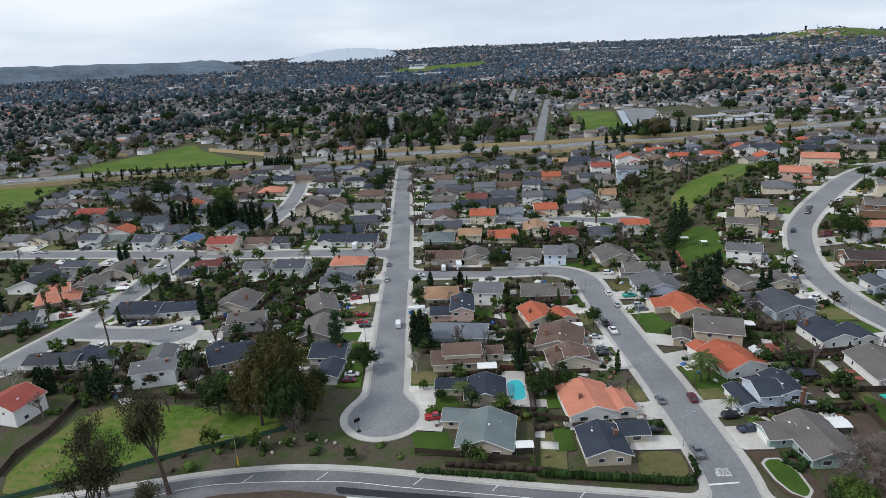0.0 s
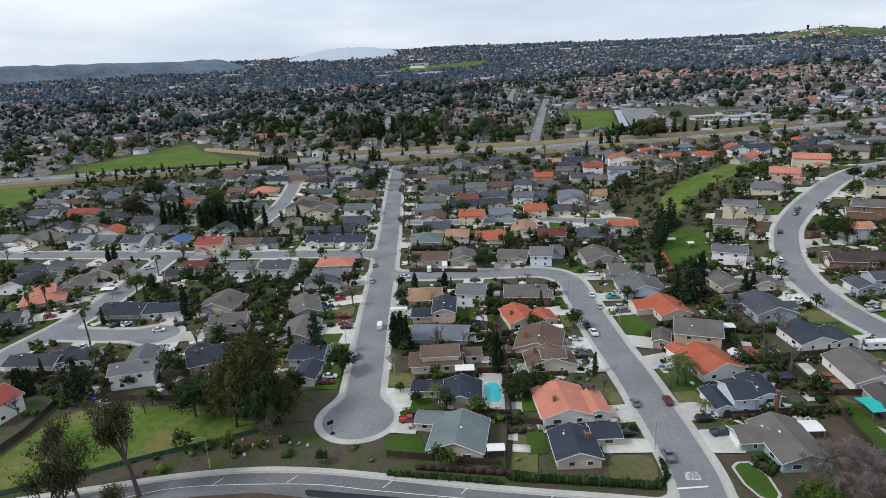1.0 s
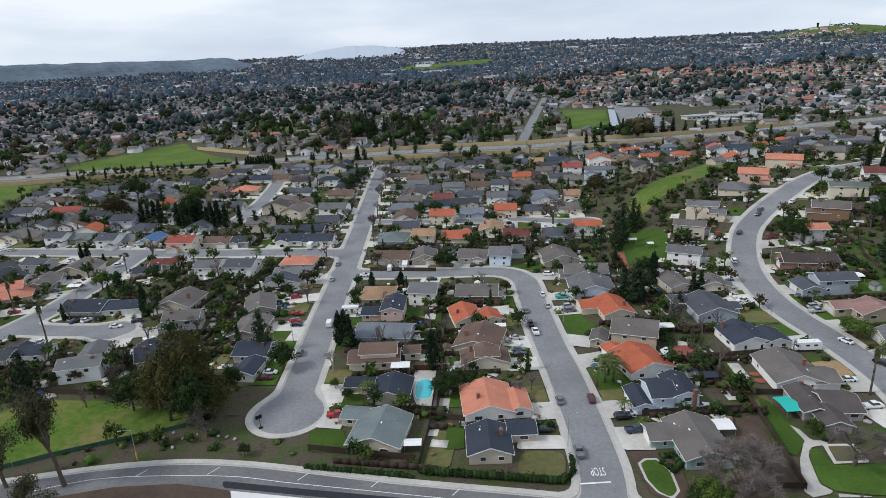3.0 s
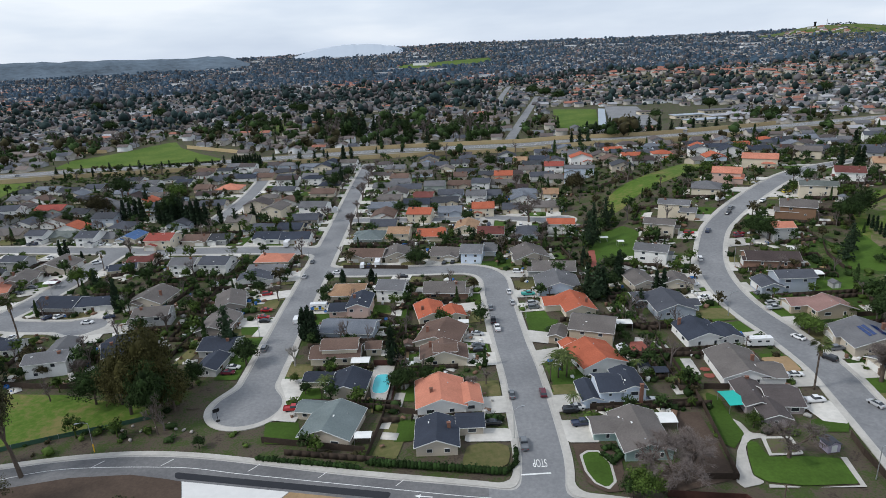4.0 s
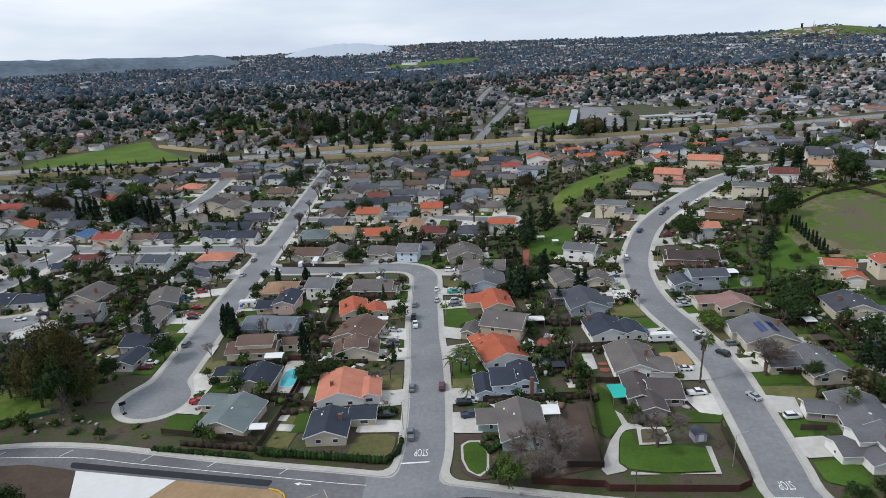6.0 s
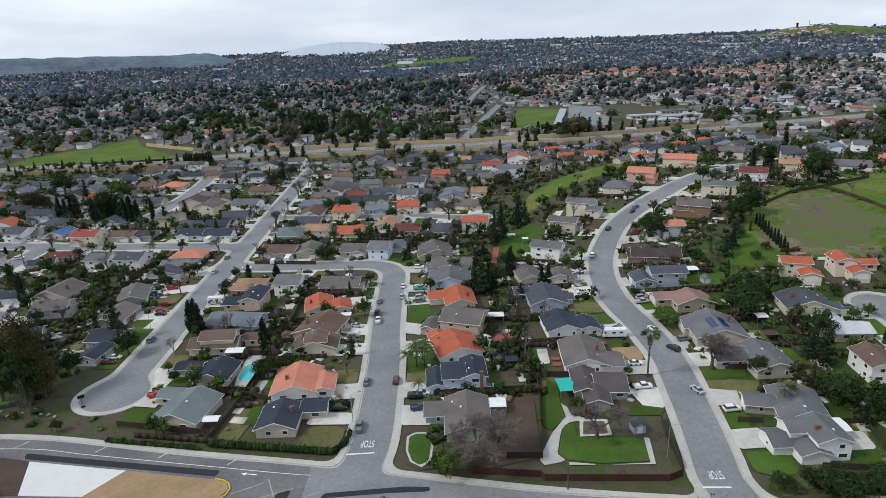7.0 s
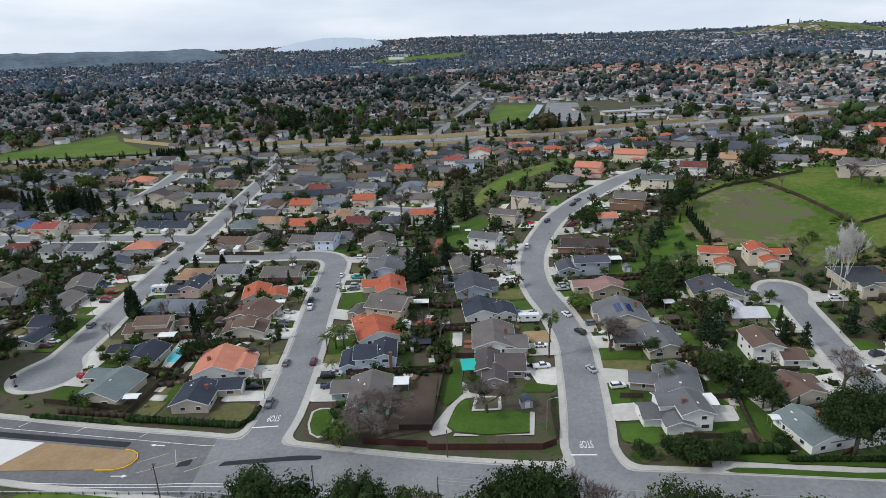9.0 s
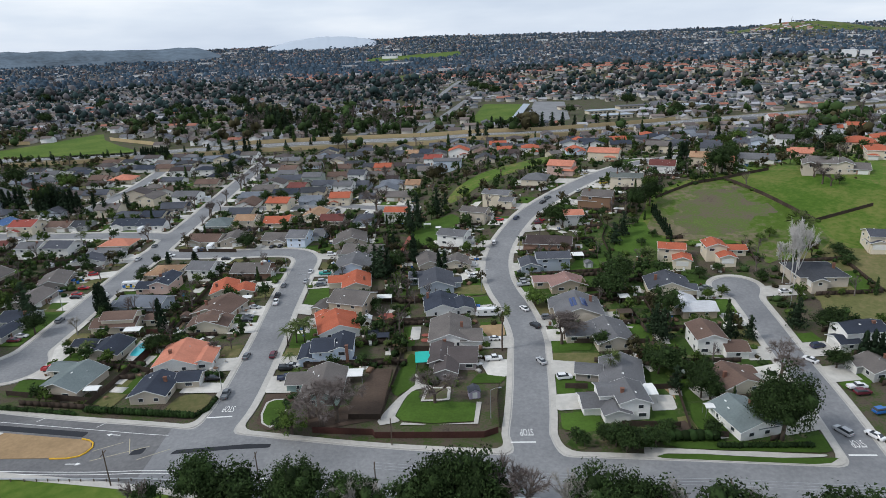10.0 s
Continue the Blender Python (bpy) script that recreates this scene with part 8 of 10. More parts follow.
for k in range(5200):
    x, y = SPOTS.uniform(-200, 330), SPOTS.uniform(128, 400)
    if abs(x - 60) > 0.78 * y + 40 or road_distance(x, y) < 4.0 or on_house(x, y, 0.2) or on_field(x, y):
        continue
    if np.min((FOOT[:, 0] - x) ** 2 + (FOOT[:, 1] - y) ** 2) < 13 ** 2:
        slabs.append((x, y, terrain(x, y) + SPOTS.uniform(0.04, 0.12), SPOTS.uniform(2.0, 5.5), 1.0))
stuff("paving_slabs", SLAB, slabs, DRIVE, "pale concrete paths and pads in the yards", "paving")
stuff("pale_garden_clutter", BITS, clutter["pale"], WHITECANVAS, "pale garden furniture and boxes in the yards", "garden furniture")
stuff("wooden_garden_clutter", BITS, clutter["wood"], DOOR, "brown wooden garden furniture and boxes", "garden furniture")
stuff("grey_garden_clutter", BITS, clutter["grey"], KERB, "grey bins and garden furniture", "garden furniture")
stuff("blue_garden_clutter", BITS, clutter["blue"], GLOSS["blue"], "blue bins and covers in the yards", "garden furniture")

# ---- the far town: roofs, walls and trees out to the horizon ----
FR = np.random.default_rng(3)
FAR_ROOFS = [material("far_roof_" + k, c, 0.9, 0.2, 0.3, 0.02) for k, c in dict(grey=(0.13, 0.13, 0.14), brown=(0.118, 0.098, 0.092), slate=(0.075, 0.08, 0.095), tile=(0.29, 0.125, 0.09), tan=(0.175, 0.142, 0.128), pale=(0.34, 0.34, 0.36)).items()]
FAR_WALLS = [material("far_wall_" + k, c, 0.9, 0.1, 0.3, 0.02) for k, c in dict(cream=(0.52, 0.48, 0.43), white=(0.70, 0.70, 0.70), grey=(0.36, 0.36, 0.37)).items()]
districts = [(FR.uniform(-4000, 4000), FR.uniform(600, 4800), FR.uniform(-0.7, 0.7), FR.uniform(0, 1)) for k in range(90)]
D = np.array(districts)
FAR_CLEAR = [
    [(-360.1, 582.5), (-369.2, 644.2), (-341.2, 692.3), (-313.8, 778.2), (-176.9, 622.0), (-187.0, 579.5)],
    [(-430.2, 519.2), (-310.5, 522.3), (-288.2, 417.9), (-354.2, 421.2)],
    [(184.1, 996.2), (438.5, 922.7), (345.5, 685.5), (266.4, 679.5), (147.5, 709.9)],
    [(-11.0, 1956.7), (125.7, 1840.8), (88.0, 1532.4), (-1.3, 1615.3)],
    [(-242.8, 3258.0), (234.3, 3578.6), (207.8, 3179.7), (-214.0, 2855.5)],
    [(-235.3, 828.2), (-219.0, 941.5), (-178.2, 883.1), (-190.4, 779.8)],
    [(1800, 3850), (1980, 3600), (2250, 3440), (2480, 3400), (2560, 3560), (2350, 3860), (2050, 4020), (1850, 4000)],
]
CLEAR_BOXES = boxed(FAR_CLEAR)
EXPRESS = smooth_line([(-700, 500), (-402, 543), (-310, 562), (-196, 578), (-125, 592), (-50, 605), (50, 611), (120, 610), (198, 608), (251, 614), (357, 646), (480, 690), (700, 760)], 12.0)


def express_distance(x, y):
    return np.min(np.hypot(EXPRESS[:, 0] - x, EXPRESS[:, 1] - y))


FAR_STREETS = [smooth_line(p, 10.0) for p in ([(95, 648), (120, 790), (150, 960), (196, 1215)], [(112, 1060), (131, 1256), (167, 1514)], [(300, 1330), (350, 1372), (460, 1500), (586, 1628), (700, 1665), (860, 1640)], [(-60, 660), (-70, 800), (-85, 1000)], [(30, 650), (45, 800), (68, 1010)])]


def far_street_distance(x, y):
    if y > 1720 or y < 600 or x < -130 or x > 900:
        return 99.0
    return min(np.min(np.hypot(l[:, 0] - x, l[:, 1] - y)) for l in FAR_STREETS)


hv, hf, hm, nv = [], [], [], 0
far_trees = [[], [], []]
LOT = 21.5
for gi in range(-221, 222):
    for gj in range(17, 231):
        x, y = gi * LOT, gj * LOT
        if abs(x - 60) > 0.76 * y + 90 or math.hypot(x, y) > 4925:
            continue
        k = int(np.argmin((D[:, 0] - x) ** 2 + (D[:, 1] - y) ** 2))
        a = D[k, 2] * 0.6 if y > 800 else -0.05
        c, s = math.cos(a), math.sin(a)
        px, py = x * c - y * s, x * s + y * c
        jx, jy = FR.uniform(-10, 10, 2)
        hx, hy = x + jx, y + jy
        if (hy < 565 and not (hx < -305 or hx > 405)) or (hx < -250 and hy < 330) or (hx > 200 and hy < 430):
            continue
        if far_street_distance(hx, hy) < 13:
            continue
        if (hy < 900 and express_distance(hx, hy) < 34) or road_distance(hx, hy) < 8:
            continue
        clear = in_rings(CLEAR_BOXES, hx, hy)
        street = (py / 63.0) % 1.0 < 0.22
        z = terrain(hx, hy)
        if clear:
            continue
        far = math.hypot(hx, hy)
        wood = FR.random() < 0.10 + (0.45 if far > 1000 else 0.08) * (noise.noise(Vector((x / 210, y / 210, 0.3))) > 0.20)
        if not street and not wood and not (370 < hx < 790 and 1360 < hy + 0.4 * (hx - 400) < 1610) and (far < 1300 or FR.random() < (0.9 if far < 1800 else 0.65 if far < 2600 else 0.45)):
            w, d, e = FR.uniform(10, 17), FR.uniform(9, 13), 2.8 if FR.random() < 0.75 else 5.3
            t = e + d / 2 * 0.38
            aa = a + (math.pi / 2 if FR.random() < 0.3 else 0)
            ca, sa = math.cos(aa), math.sin(aa)
            pts = np.array([(-w / 2, -d / 2, -1), (w / 2, -d / 2, -1), (w / 2, d / 2, -1), (-w / 2, d / 2, -1), (-w / 2, -d / 2, e), (w / 2, -d / 2, e), (w / 2, d / 2, e), (-w / 2, d / 2, e), (-w / 2, 0, t), (w / 2, 0, t),
                            (-w / 2 - .6, -d / 2 - .6, e - .1), (w / 2 + .6, -d / 2 - .6, e - .1), (w / 2 + .6, 0, t + .15), (-w / 2 - .6, 0, t + .15), (w / 2 + .6, d / 2 + .6, e - .1), (-w / 2 - .6, d / 2 + .6, e - .1)])
            q = np.stack((hx + pts[:, 0] * ca - pts[:, 1] * sa, hy + pts[:, 0] * sa + pts[:, 1] * ca, z + pts[:, 2]), axis=1)
            tr = [(0, 1, 5), (0, 5, 4), (1, 2, 6), (1, 6, 5), (2, 3, 7), (2, 7, 6), (3, 0, 4), (3, 4, 7), (5, 6, 9), (4, 8, 7), (10, 11, 12), (10, 12, 13), (13, 12, 14), (13, 14, 15)]
            hv.append(q)
            hf.append(np.array(tr) + nv)
            nv += len(q)
            tiled = D[k, 3] > 0.9 or (200 < hx < 900 and 1150 < hy < 1900 and FR.random() < 0.75) or (hx > 480 and 600 < hy < 1500 and FR.random() < 0.3)
            rm = 3 if FR.random() < (0.5 if tiled else 0.05) else int(FR.choice((0, 0, 1, 1, 1, 2, 2, 4, 4, 5) if hx < 430 else (0, 0, 0, 1, 2, 4, 5, 5)))
            wm = 6 + int(FR.choice((0, 0, 1, 2)))
            hm += [wm] * 10 + [rm] * 4
        count = (2 if far < 900 else 1 if far < 1900 else 1) + ((4 if far < 1900 else 1) if wood else 0) + (1 if far < 1900 and FR.random() < 0.5 else 0) + (1 if FR.random() < 0.4 else 0) + (1 if far > 1900 and FR.random() < 0.4 else 0) - (1 if hx > 430 and far < 1900 and FR.random() < 0.5 else 0)
        for _ in range(count):
            tx, ty = x + FR.uniform(-12, 12), y + FR.uniform(-12, 12)
            h = (3.4 + 7.5 * FR.random() ** 1.4 if FR.random() < 0.88 else FR.uniform(11, 17)) * (1.6 if wood else 1) * (0.95 if far < 1300 else 1.0 if far < 1900 else 0.85 if far < 2600 else 0.8)
            r = express_distance(tx, ty) if far < 900 else 99
            if r > 22 and far_street_distance(tx, ty) > 8:
                far_trees[0 if far < 900 else 1 if far < 1900 else 2].append((tx, ty, terrain(tx, ty) - 0.3, h * FR.uniform(0.7, 1.25), h))
tagged(new("far_houses", tri_mesh("far_houses", (np.concatenate(hv), np.concatenate(hf)), (FAR_ROOFS + FAR_WALLS, hm))), "hundreds of low suburban houses across the valley", "houses", "", "stuff")


def far_crown(seed, ico, parts_):
    rng = np.random.default_rng(seed)
    return join([lump(rng, ico, (rng.uniform(-.22, .22), rng.uniform(-.22, .22), 0.35 + 0.4 * rng.random()), (0.27, 0.27, 0.27), 0.35) for k in range(parts_)])


MIDDLE = [join([far_crown(s, ICO1, 2), leaves(np.random.default_rng(s), [(0.2 * math.cos(q), 0.2 * math.sin(q), 0.3 + 0.09 * q) for q in range(7)], 0.25, 8, 0.16)]) for s in range(5)] + [join(cypress(300, 0.16))]
split = [[t for i, t in enumerate(far_trees[0]) if i % 4 == q] for q in range(4)]
stuff("middle_trees", MIDDLE, split[0] + split[1], OAK, "dark evergreen trees among the farther houses", "trees")
stuff("middle_bare_trees", [join(bare_tree(400 + s, 0.5, 2, 14, thick=0.009)) for s in range(3)], split[2], TWIG, "leafless trees among the farther houses", "trees")
stuff("middle_light_trees", MIDDLE[:5], split[3], RUSSET, "brownish trees among the farther houses", "trees")
stuff("far_trees", [far_crown(s, ICO1, 1) for s in range(5)], [t for i, t in enumerate(far_trees[1]) if i % 10 < 7], HAZED_FARTREE, "dark trees of the far town", "trees")
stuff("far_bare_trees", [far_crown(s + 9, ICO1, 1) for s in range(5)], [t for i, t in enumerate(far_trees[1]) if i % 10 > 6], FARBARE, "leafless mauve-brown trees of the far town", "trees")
OCTA = (np.array([(0.55, 0, 0.1), (-0.28, 0.48, 0.1), (-0.28, -0.48, 0.1), (0.18, 0.31, 0.8), (-0.36, 0, 0.9), (0.18, -0.31, 0.75)]), np.array([(0, 1, 3), (1, 4, 3), (1, 2, 4), (2, 5, 4), (2, 0, 5), (0, 3, 5), (3, 4, 5)]))
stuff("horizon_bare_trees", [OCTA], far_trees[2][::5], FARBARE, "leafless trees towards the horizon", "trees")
# The blue of these crowns is haze put into their material.
stuff("horizon_trees", [OCTA], [t for i, t in enumerate(far_trees[2]) if i % 5], HAZED_HORIZON_TREE, "distant tree cover out to the horizon", "trees")


WOODS = [([(-290, 800), (-180, 790), (-215, 960), (-320, 1000)], 40, 11, 18), ([(-110, 650), (25, 660), (10, 800), (-140, 845)], 85, 10, 20), ([(20, 665), (85, 660), (92, 850), (50, 870)], 40, 8, 16), ([(-700, 2300), (-150, 2100), (160, 2300), (190, 2750), (-350, 2900), (-800, 2800)], 1800, 7, 13)]
WOOD_RNG = np.random.default_rng(12)
dark_wood, bare_wood, far_wood = [], [], []
for ring, count, low, high in WOODS:
    r = np.array(ring, float)
    while count:
        x, y = WOOD_RNG.uniform(r[:, 0].min(), r[:, 0].max()), WOOD_RNG.uniform(r[:, 1].min(), r[:, 1].max())
        if inside_ring(ring, np.array(x), np.array(y)):
            h = WOOD_RNG.uniform(low, high)
            (far_wood if y > 1500 else bare_wood if WOOD_RNG.random() < 0.28 else dark_wood).append((x, y, terrain(x, y) - 0.3, h * WOOD_RNG.uniform(0.7, 1.0), h))
            count -= 1
stuff("park_trees", MIDDLE[:5] + [join(conifer(310, 0.24, 0.07))] * 3, dark_wood, OAK, "tall dark trees round a park", "trees")
stuff("park_bare_trees", [join(bare_tree(420 + s, 0.5, 3, 9, thick=0.006)) for s in range(2)], bare_wood, TWIG, "tall leafless trees round a park", "trees")
stuff("far_wood", [OCTA], far_wood, HAZED_HORIZON_TREE, "dark belt of trees in the far town", "trees")


def strip(name, line, lo, hi, lift, mat, label, category, kind="structure"):
    """A ribbon along a line between two offsets to its left, laid on the ground."""
    line = np.array(line, float)
    d = np.gradient(line, axis=0)
    d /= np.linalg.norm(d, axis=1, keepdims=True)
    n = np.stack((-d[:, 1], d[:, 0]), axis=1)
    sh = Shape()
    for i in range(len(line) - 1):
        pts = [line[i] + n[i] * lo, line[i + 1] + n[i + 1] * lo, line[i + 1] + n[i + 1] * hi, line[i] + n[i] * hi]
        sh.poly([(p[0], p[1], terrain(p[0], p[1]) + lift) for p in pts])
    return piece(name, sh, mat, label, category, kind, fix=False)


def wall_along(name, line, off, thick, h, mat, label, category, base=-0.5):
    """A solid wall that follows a line at an offset to its left."""
    line = np.array(line, float)
    d = np.gradient(line, axis=0)
    d /= np.linalg.norm(d, axis=1, keepdims=True)
    n = np.stack((-d[:, 1], d[:, 0]), axis=1)
    sh = Shape()
    for p, q in zip(line, n):
        for o in (off, off + thick):
            c = p + q * o
            z = terrain(c[0], c[1])
            sh.v += [(c[0], c[1], z + base), (c[0], c[1], z + h)]
    m = len(line)
    for i in range(m - 1):
        a, b = 4 * i, 4 * i + 4
        sh.f += [(a, b, b + 1, a + 1), (a + 2, a + 3, b + 3, b + 2), (a + 1, b + 1, b + 3, a + 3)]
    sh.f += [(0, 1, 3, 2), (4 * m - 4, 4 * m - 2, 4 * m - 1, 4 * m - 3)]
    return piece(name, sh, mat, label, category, "structure")


# expressway with sound walls
DRYVERGE = material("dry_verge", (0.20, 0.165, 0.105), 0.97, 0.3, 0.25, 0.03, second=(0.10, 0.11, 0.05), second_at=0.56)
strip("expressway_verge", EXPRESS, -27, 29, 0.05, DRYVERGE, "dry tan verge beside the expressway", "verge")
strip("expressway_south", EXPRESS, -24, -2.5, 0.12, ASPHALT, "grey southern lanes of the expressway", "road")
strip("expressway_north", EXPRESS, 2.5, 24, 0.12, ASPHALT, "grey northern lanes of the expressway", "road")
for line in FAR_STREETS:
    strip("far_street", line, -5.5, 5.5, 0.2, ASPHALT, "grey street in the far town", "road")
for off in (-20, -14, -8, 8, 14, 20):
    strip("lane_line", EXPRESS, off - 0.12, off + 0.12, 0.16, PAINT, "white lane line on the expressway", "road marking")
wall_along("sound_wall_south", EXPRESS[22:], -29, 0.4, 3.8, SOUNDWALL, "long tan block sound wall along the expressway", "wall")
wall_along("sound_wall_west", EXPRESS[8:20], -30, 0.4, 3.6, SOUNDWALL, "tan block sound wall behind the back gardens", "wall")
wall_along("sound_wall_north", EXPRESS[50:90], 29, 0.4, 3.8, SOUNDWALL, "long tan block sound wall across the expressway", "wall")
wall_along("field_wall_east", smooth_line([(-268, 700), (-222, 668), (-175, 636)], 8), 0, 0.4, 3.5, SOUNDWALL, "tan wall beside the grass field", "wall")
wall_along("field_wall_west", smooth_line([(-408, 698), (-380, 692), (-355, 688)], 8), 0, 0.4, 3.5, SOUNDWALL, "tan wall at the end of the grass field", "wall")
for k in range(14):
    i = 30 + k * 2
    tree("conifer", EXPRESS[i][0], EXPRESS[i][1] + 0.3, 7.5 + (k * 5 % 4) * 0.6, 1.3)
for k in range(12):
    tree("cypress", -166 + k * 2.4, 561 - k * 0.2, 10.5 + (k * 3 % 4) * 0.5, 1.4)
for k, (tx, ty, th) in enumerate([(-285, 537, 9), (-270, 541, 9), (-254, 544, 10), (-242, 547, 9), (-228, 551, 10), (-200, 556, 9), (-185, 560, 9), (-105, 570, 11), (-92, 570, 12), (-80, 572, 10), (-66, 574, 13), (-58, 575, 12), (-40, 640, 17), (-25, 645, 15), (10, 646, 16),
                                  (150, 588, 14), (158, 589, 17), (166, 590, 15), (176, 645, 17), (186, 648, 16), (198, 650, 15), (222, 655, 18), (232, 657, 19), (244, 660, 18), (256, 664, 17), (270, 668, 13), (282, 672, 12), (296, 676, 12), (310, 680, 13), (325, 686, 12)]):
    tree("conifer" if k % 3 else "cypress", tx, ty, th, 1.25)

# school beyond the expressway
CANOPY = material("canopy_metal", (0.36, 0.40, 0.44), 0.4, 0.08, 0.4, 0.05, metal=0.3)
school = thing("shade_canopy", pose(224, 793, 0), "long grey metal shade canopy beside a playing field", "canopy")
ca = math.degrees(math.atan2(898 - 688, 247 - 202))
part("roof", Shape().box(-105, -4.6, 5.0, 105, 4.6, 5.5), CANOPY, school, at=pose(0, 0, 0, 4, 0, ca))
for k in range(8):
    part("post", Shape().tube((-95 + 27 * k, 0, -0.3), (-95 + 27 * k, 0, 5.1), 0.25, 0.25, 6), METAL, school, at=pose(0, 0, 0, 0, 0, ca))


def school_block(x, y, w, d, h, turn, mat, label):
    ob = thing("school_building", pose(x, y, terrain(x, y) - 0.1, 0, 0, turn), label, "building", "school buildings")
    part("wall", Shape().box(-w / 2, -d / 2, -0.5, w / 2, d / 2, h), WALLS["cream"], ob)
    part("roof", Shape().box(-w / 2 - 1, -d / 2 - 1, h, w / 2 + 1, d / 2 + 1, h + 0.5), mat, ob)
    for k in range(int(w / 6)):
        part("window", Shape().box(-w / 2 + 2 + k * 6, -d / 2 - 0.06, 1.2, -w / 2 + 5.5 + k * 6, -d / 2 + 0.04, 2.6), GLASS, ob)


for sx, sy, sw, sd, sh_, st, smat in [(330, 735, 46, 16, 4, 12, CANOPY), (372, 770, 52, 18, 4.5, 10, FAR_ROOFS[5]), (330, 790, 40, 14, 4, 10, CANOPY), (410, 740, 44, 16, 4, 14, FAR_ROOFS[5]), (440, 800, 60, 22, 6, 12, CANOPY), (385, 835, 46, 16, 4, 8, FAR_ROOFS[0]), (480, 765, 40, 16, 4, 16, FAR_ROOFS[5]), (300, 850, 30, 14, 4, 8, FAR_ROOFS[1])]:
    school_block(sx, sy, sw, sd, sh_, st, smat, "low school building with a pale flat roof")

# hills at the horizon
# The ridge's blue-grey base colour includes the haze of distance over its woods.
RIDGE = material("hazed_wooded_ridge", (0.098, 0.128, 0.158), 0.95, 0.55, 0.03, 0.006)
# Haze painted as base colour: pale grey-blue, close to the sky.
HAZY = material("haze_tinted_hill", (0.43, 0.48, 0.54), 0.95, 0.02, 0.01, 0.003)


def ridge(name, r, a0, a1, crest, mat, label):
    """A long hill on an arc round the town; crest gives its height along the arc."""
    sh = Shape()
    n = 70
    for i in range(n + 1):
        a = radians(a0 + (a1 - a0) * i / n)
        top = crest(i / n) + 5 * noise.noise(Vector((i * 0.35, r, 0)))
        for dr, f in ((-420, 0.0), (-240, 0.35), (-90, 0.82), (0, 1.0), (90, 0.6)):
            rr = r + dr
            x, y = rr * math.sin(a), rr * math.cos(a)
            base = terrain(x, y) - 8
            sh.v.append((x, y, base + max(0.0, top - base) * f + (3 * noise.noise(Vector((i * 0.8, dr, 3))) if f > 0 else 0)))
    for i in range(n):
        for j in range(4):
            q = i * 5 + j
            sh.f.append((q, q + 5, q + 6, q + 1))
    ob = piece(name, sh, mat, label, "hill", "structure", fix=False)
    for p in ob.data.polygons:
        p.use_smooth = True
    return ob


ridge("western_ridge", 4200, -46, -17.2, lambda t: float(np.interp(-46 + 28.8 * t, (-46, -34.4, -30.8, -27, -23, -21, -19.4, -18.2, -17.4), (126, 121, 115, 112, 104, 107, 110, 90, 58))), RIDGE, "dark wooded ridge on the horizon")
ridge("hazy_hill", 4650, -13.5, -3.6, lambda t: float(np.interp(t, (0, 0.2, 0.45, 0.7, 0.9, 1), (84, 128, 150, 146, 122, 84))), HAZY, "pale hill far behind the town, tinted for haze")
spread("knoll_grass", [(1800, 3850), (1980, 3600), (2250, 3440), (2480, 3400), (2560, 3560), (2350, 3860), (2050, 4020), (1850, 4000)], 1.5, MEADOW, "green grassy knoll above the far town", "hillside", 40.0)

tower = thing("summit_mast", pose(2085, 3780, terrain(2085, 3780)), "square dark tower on the far knoll", "tower")
part("tower_body", Shape().box(-4, -4, -4, 4, 4, 20).box(-5, -5, 20, 5, 5, 25), TYRE, tower)
mast = thing("radio_mast", pose(2140, 3760, terrain(2140, 3760)), "thin radio mast on the far knoll", "mast")
part("pole", Shape().tube((0, 0, -4), (0, 0, 34), 1.5, 0.7, 6), TYRE, mast)
KNOLL = random.Random(17)
for k in range(34):
    u, v = KNOLL.uniform(-250, 60), KNOLL.uniform(-230, -60)
    kx, ky = 2190 + 0.878 * u + 0.477 * v, 3735 - 0.477 * u + 0.878 * v
    w, d, h = KNOLL.uniform(14, 24), KNOLL.uniform(11, 15), KNOLL.uniform(5, 7)
    ob = thing("hillside_house", pose(kx, ky, terrain(kx, ky), 0, 0, KNOLL.uniform(-40, -10)), "pale house on the slope of the far knoll", "house", "hillside houses")
    part("wall", Shape().box(-w / 2, -d / 2, -4, w / 2, d / 2, h), FAR_WALLS[k % 2], ob)
    part("roof", Shape().prism([(-d / 2 - 1, h), (d / 2 + 1, h), (0, h + 3.5)], -w / 2 - 1, w / 2 + 1, "x"), FAR_ROOFS[(3, 4, 3, 1)[k % 4]], ob)
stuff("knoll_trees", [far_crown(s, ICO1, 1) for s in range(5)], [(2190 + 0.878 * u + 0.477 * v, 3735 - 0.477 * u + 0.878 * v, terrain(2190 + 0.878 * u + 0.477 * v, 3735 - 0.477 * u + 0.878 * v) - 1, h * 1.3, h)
      for u, v, h in [(KNOLL.uniform(-60, 90), KNOLL.uniform(-40, 30), KNOLL.uniform(8, 15)) for k in range(36)] + [(KNOLL.uniform(-330, 340), KNOLL.uniform(-330, -120), KNOLL.uniform(7, 13)) for k in range(150)]], HAZED_HORIZON_TREE, "dark trees on the far knoll", "trees")
for wx, wy, ww in ((1085, 1500, 62), (1115, 1480, 58)):
    ob = thing("flat_roofed_building", pose(wx, wy, terrain(wx, wy), 0, 0, -32), "large white flat-roofed building on the rise", "building", "commercial buildings")
    part("wall", Shape().box(-ww / 4, -9, -3, ww / 4, 9, 15), FAR_WALLS[1], ob)
    part("roof", Shape().box(-ww / 4 - 0.6, -9.6, 15, ww / 4 + 0.6, 9.6, 15.8), FAR_WALLS[1], ob)
FLAT = random.Random(8)
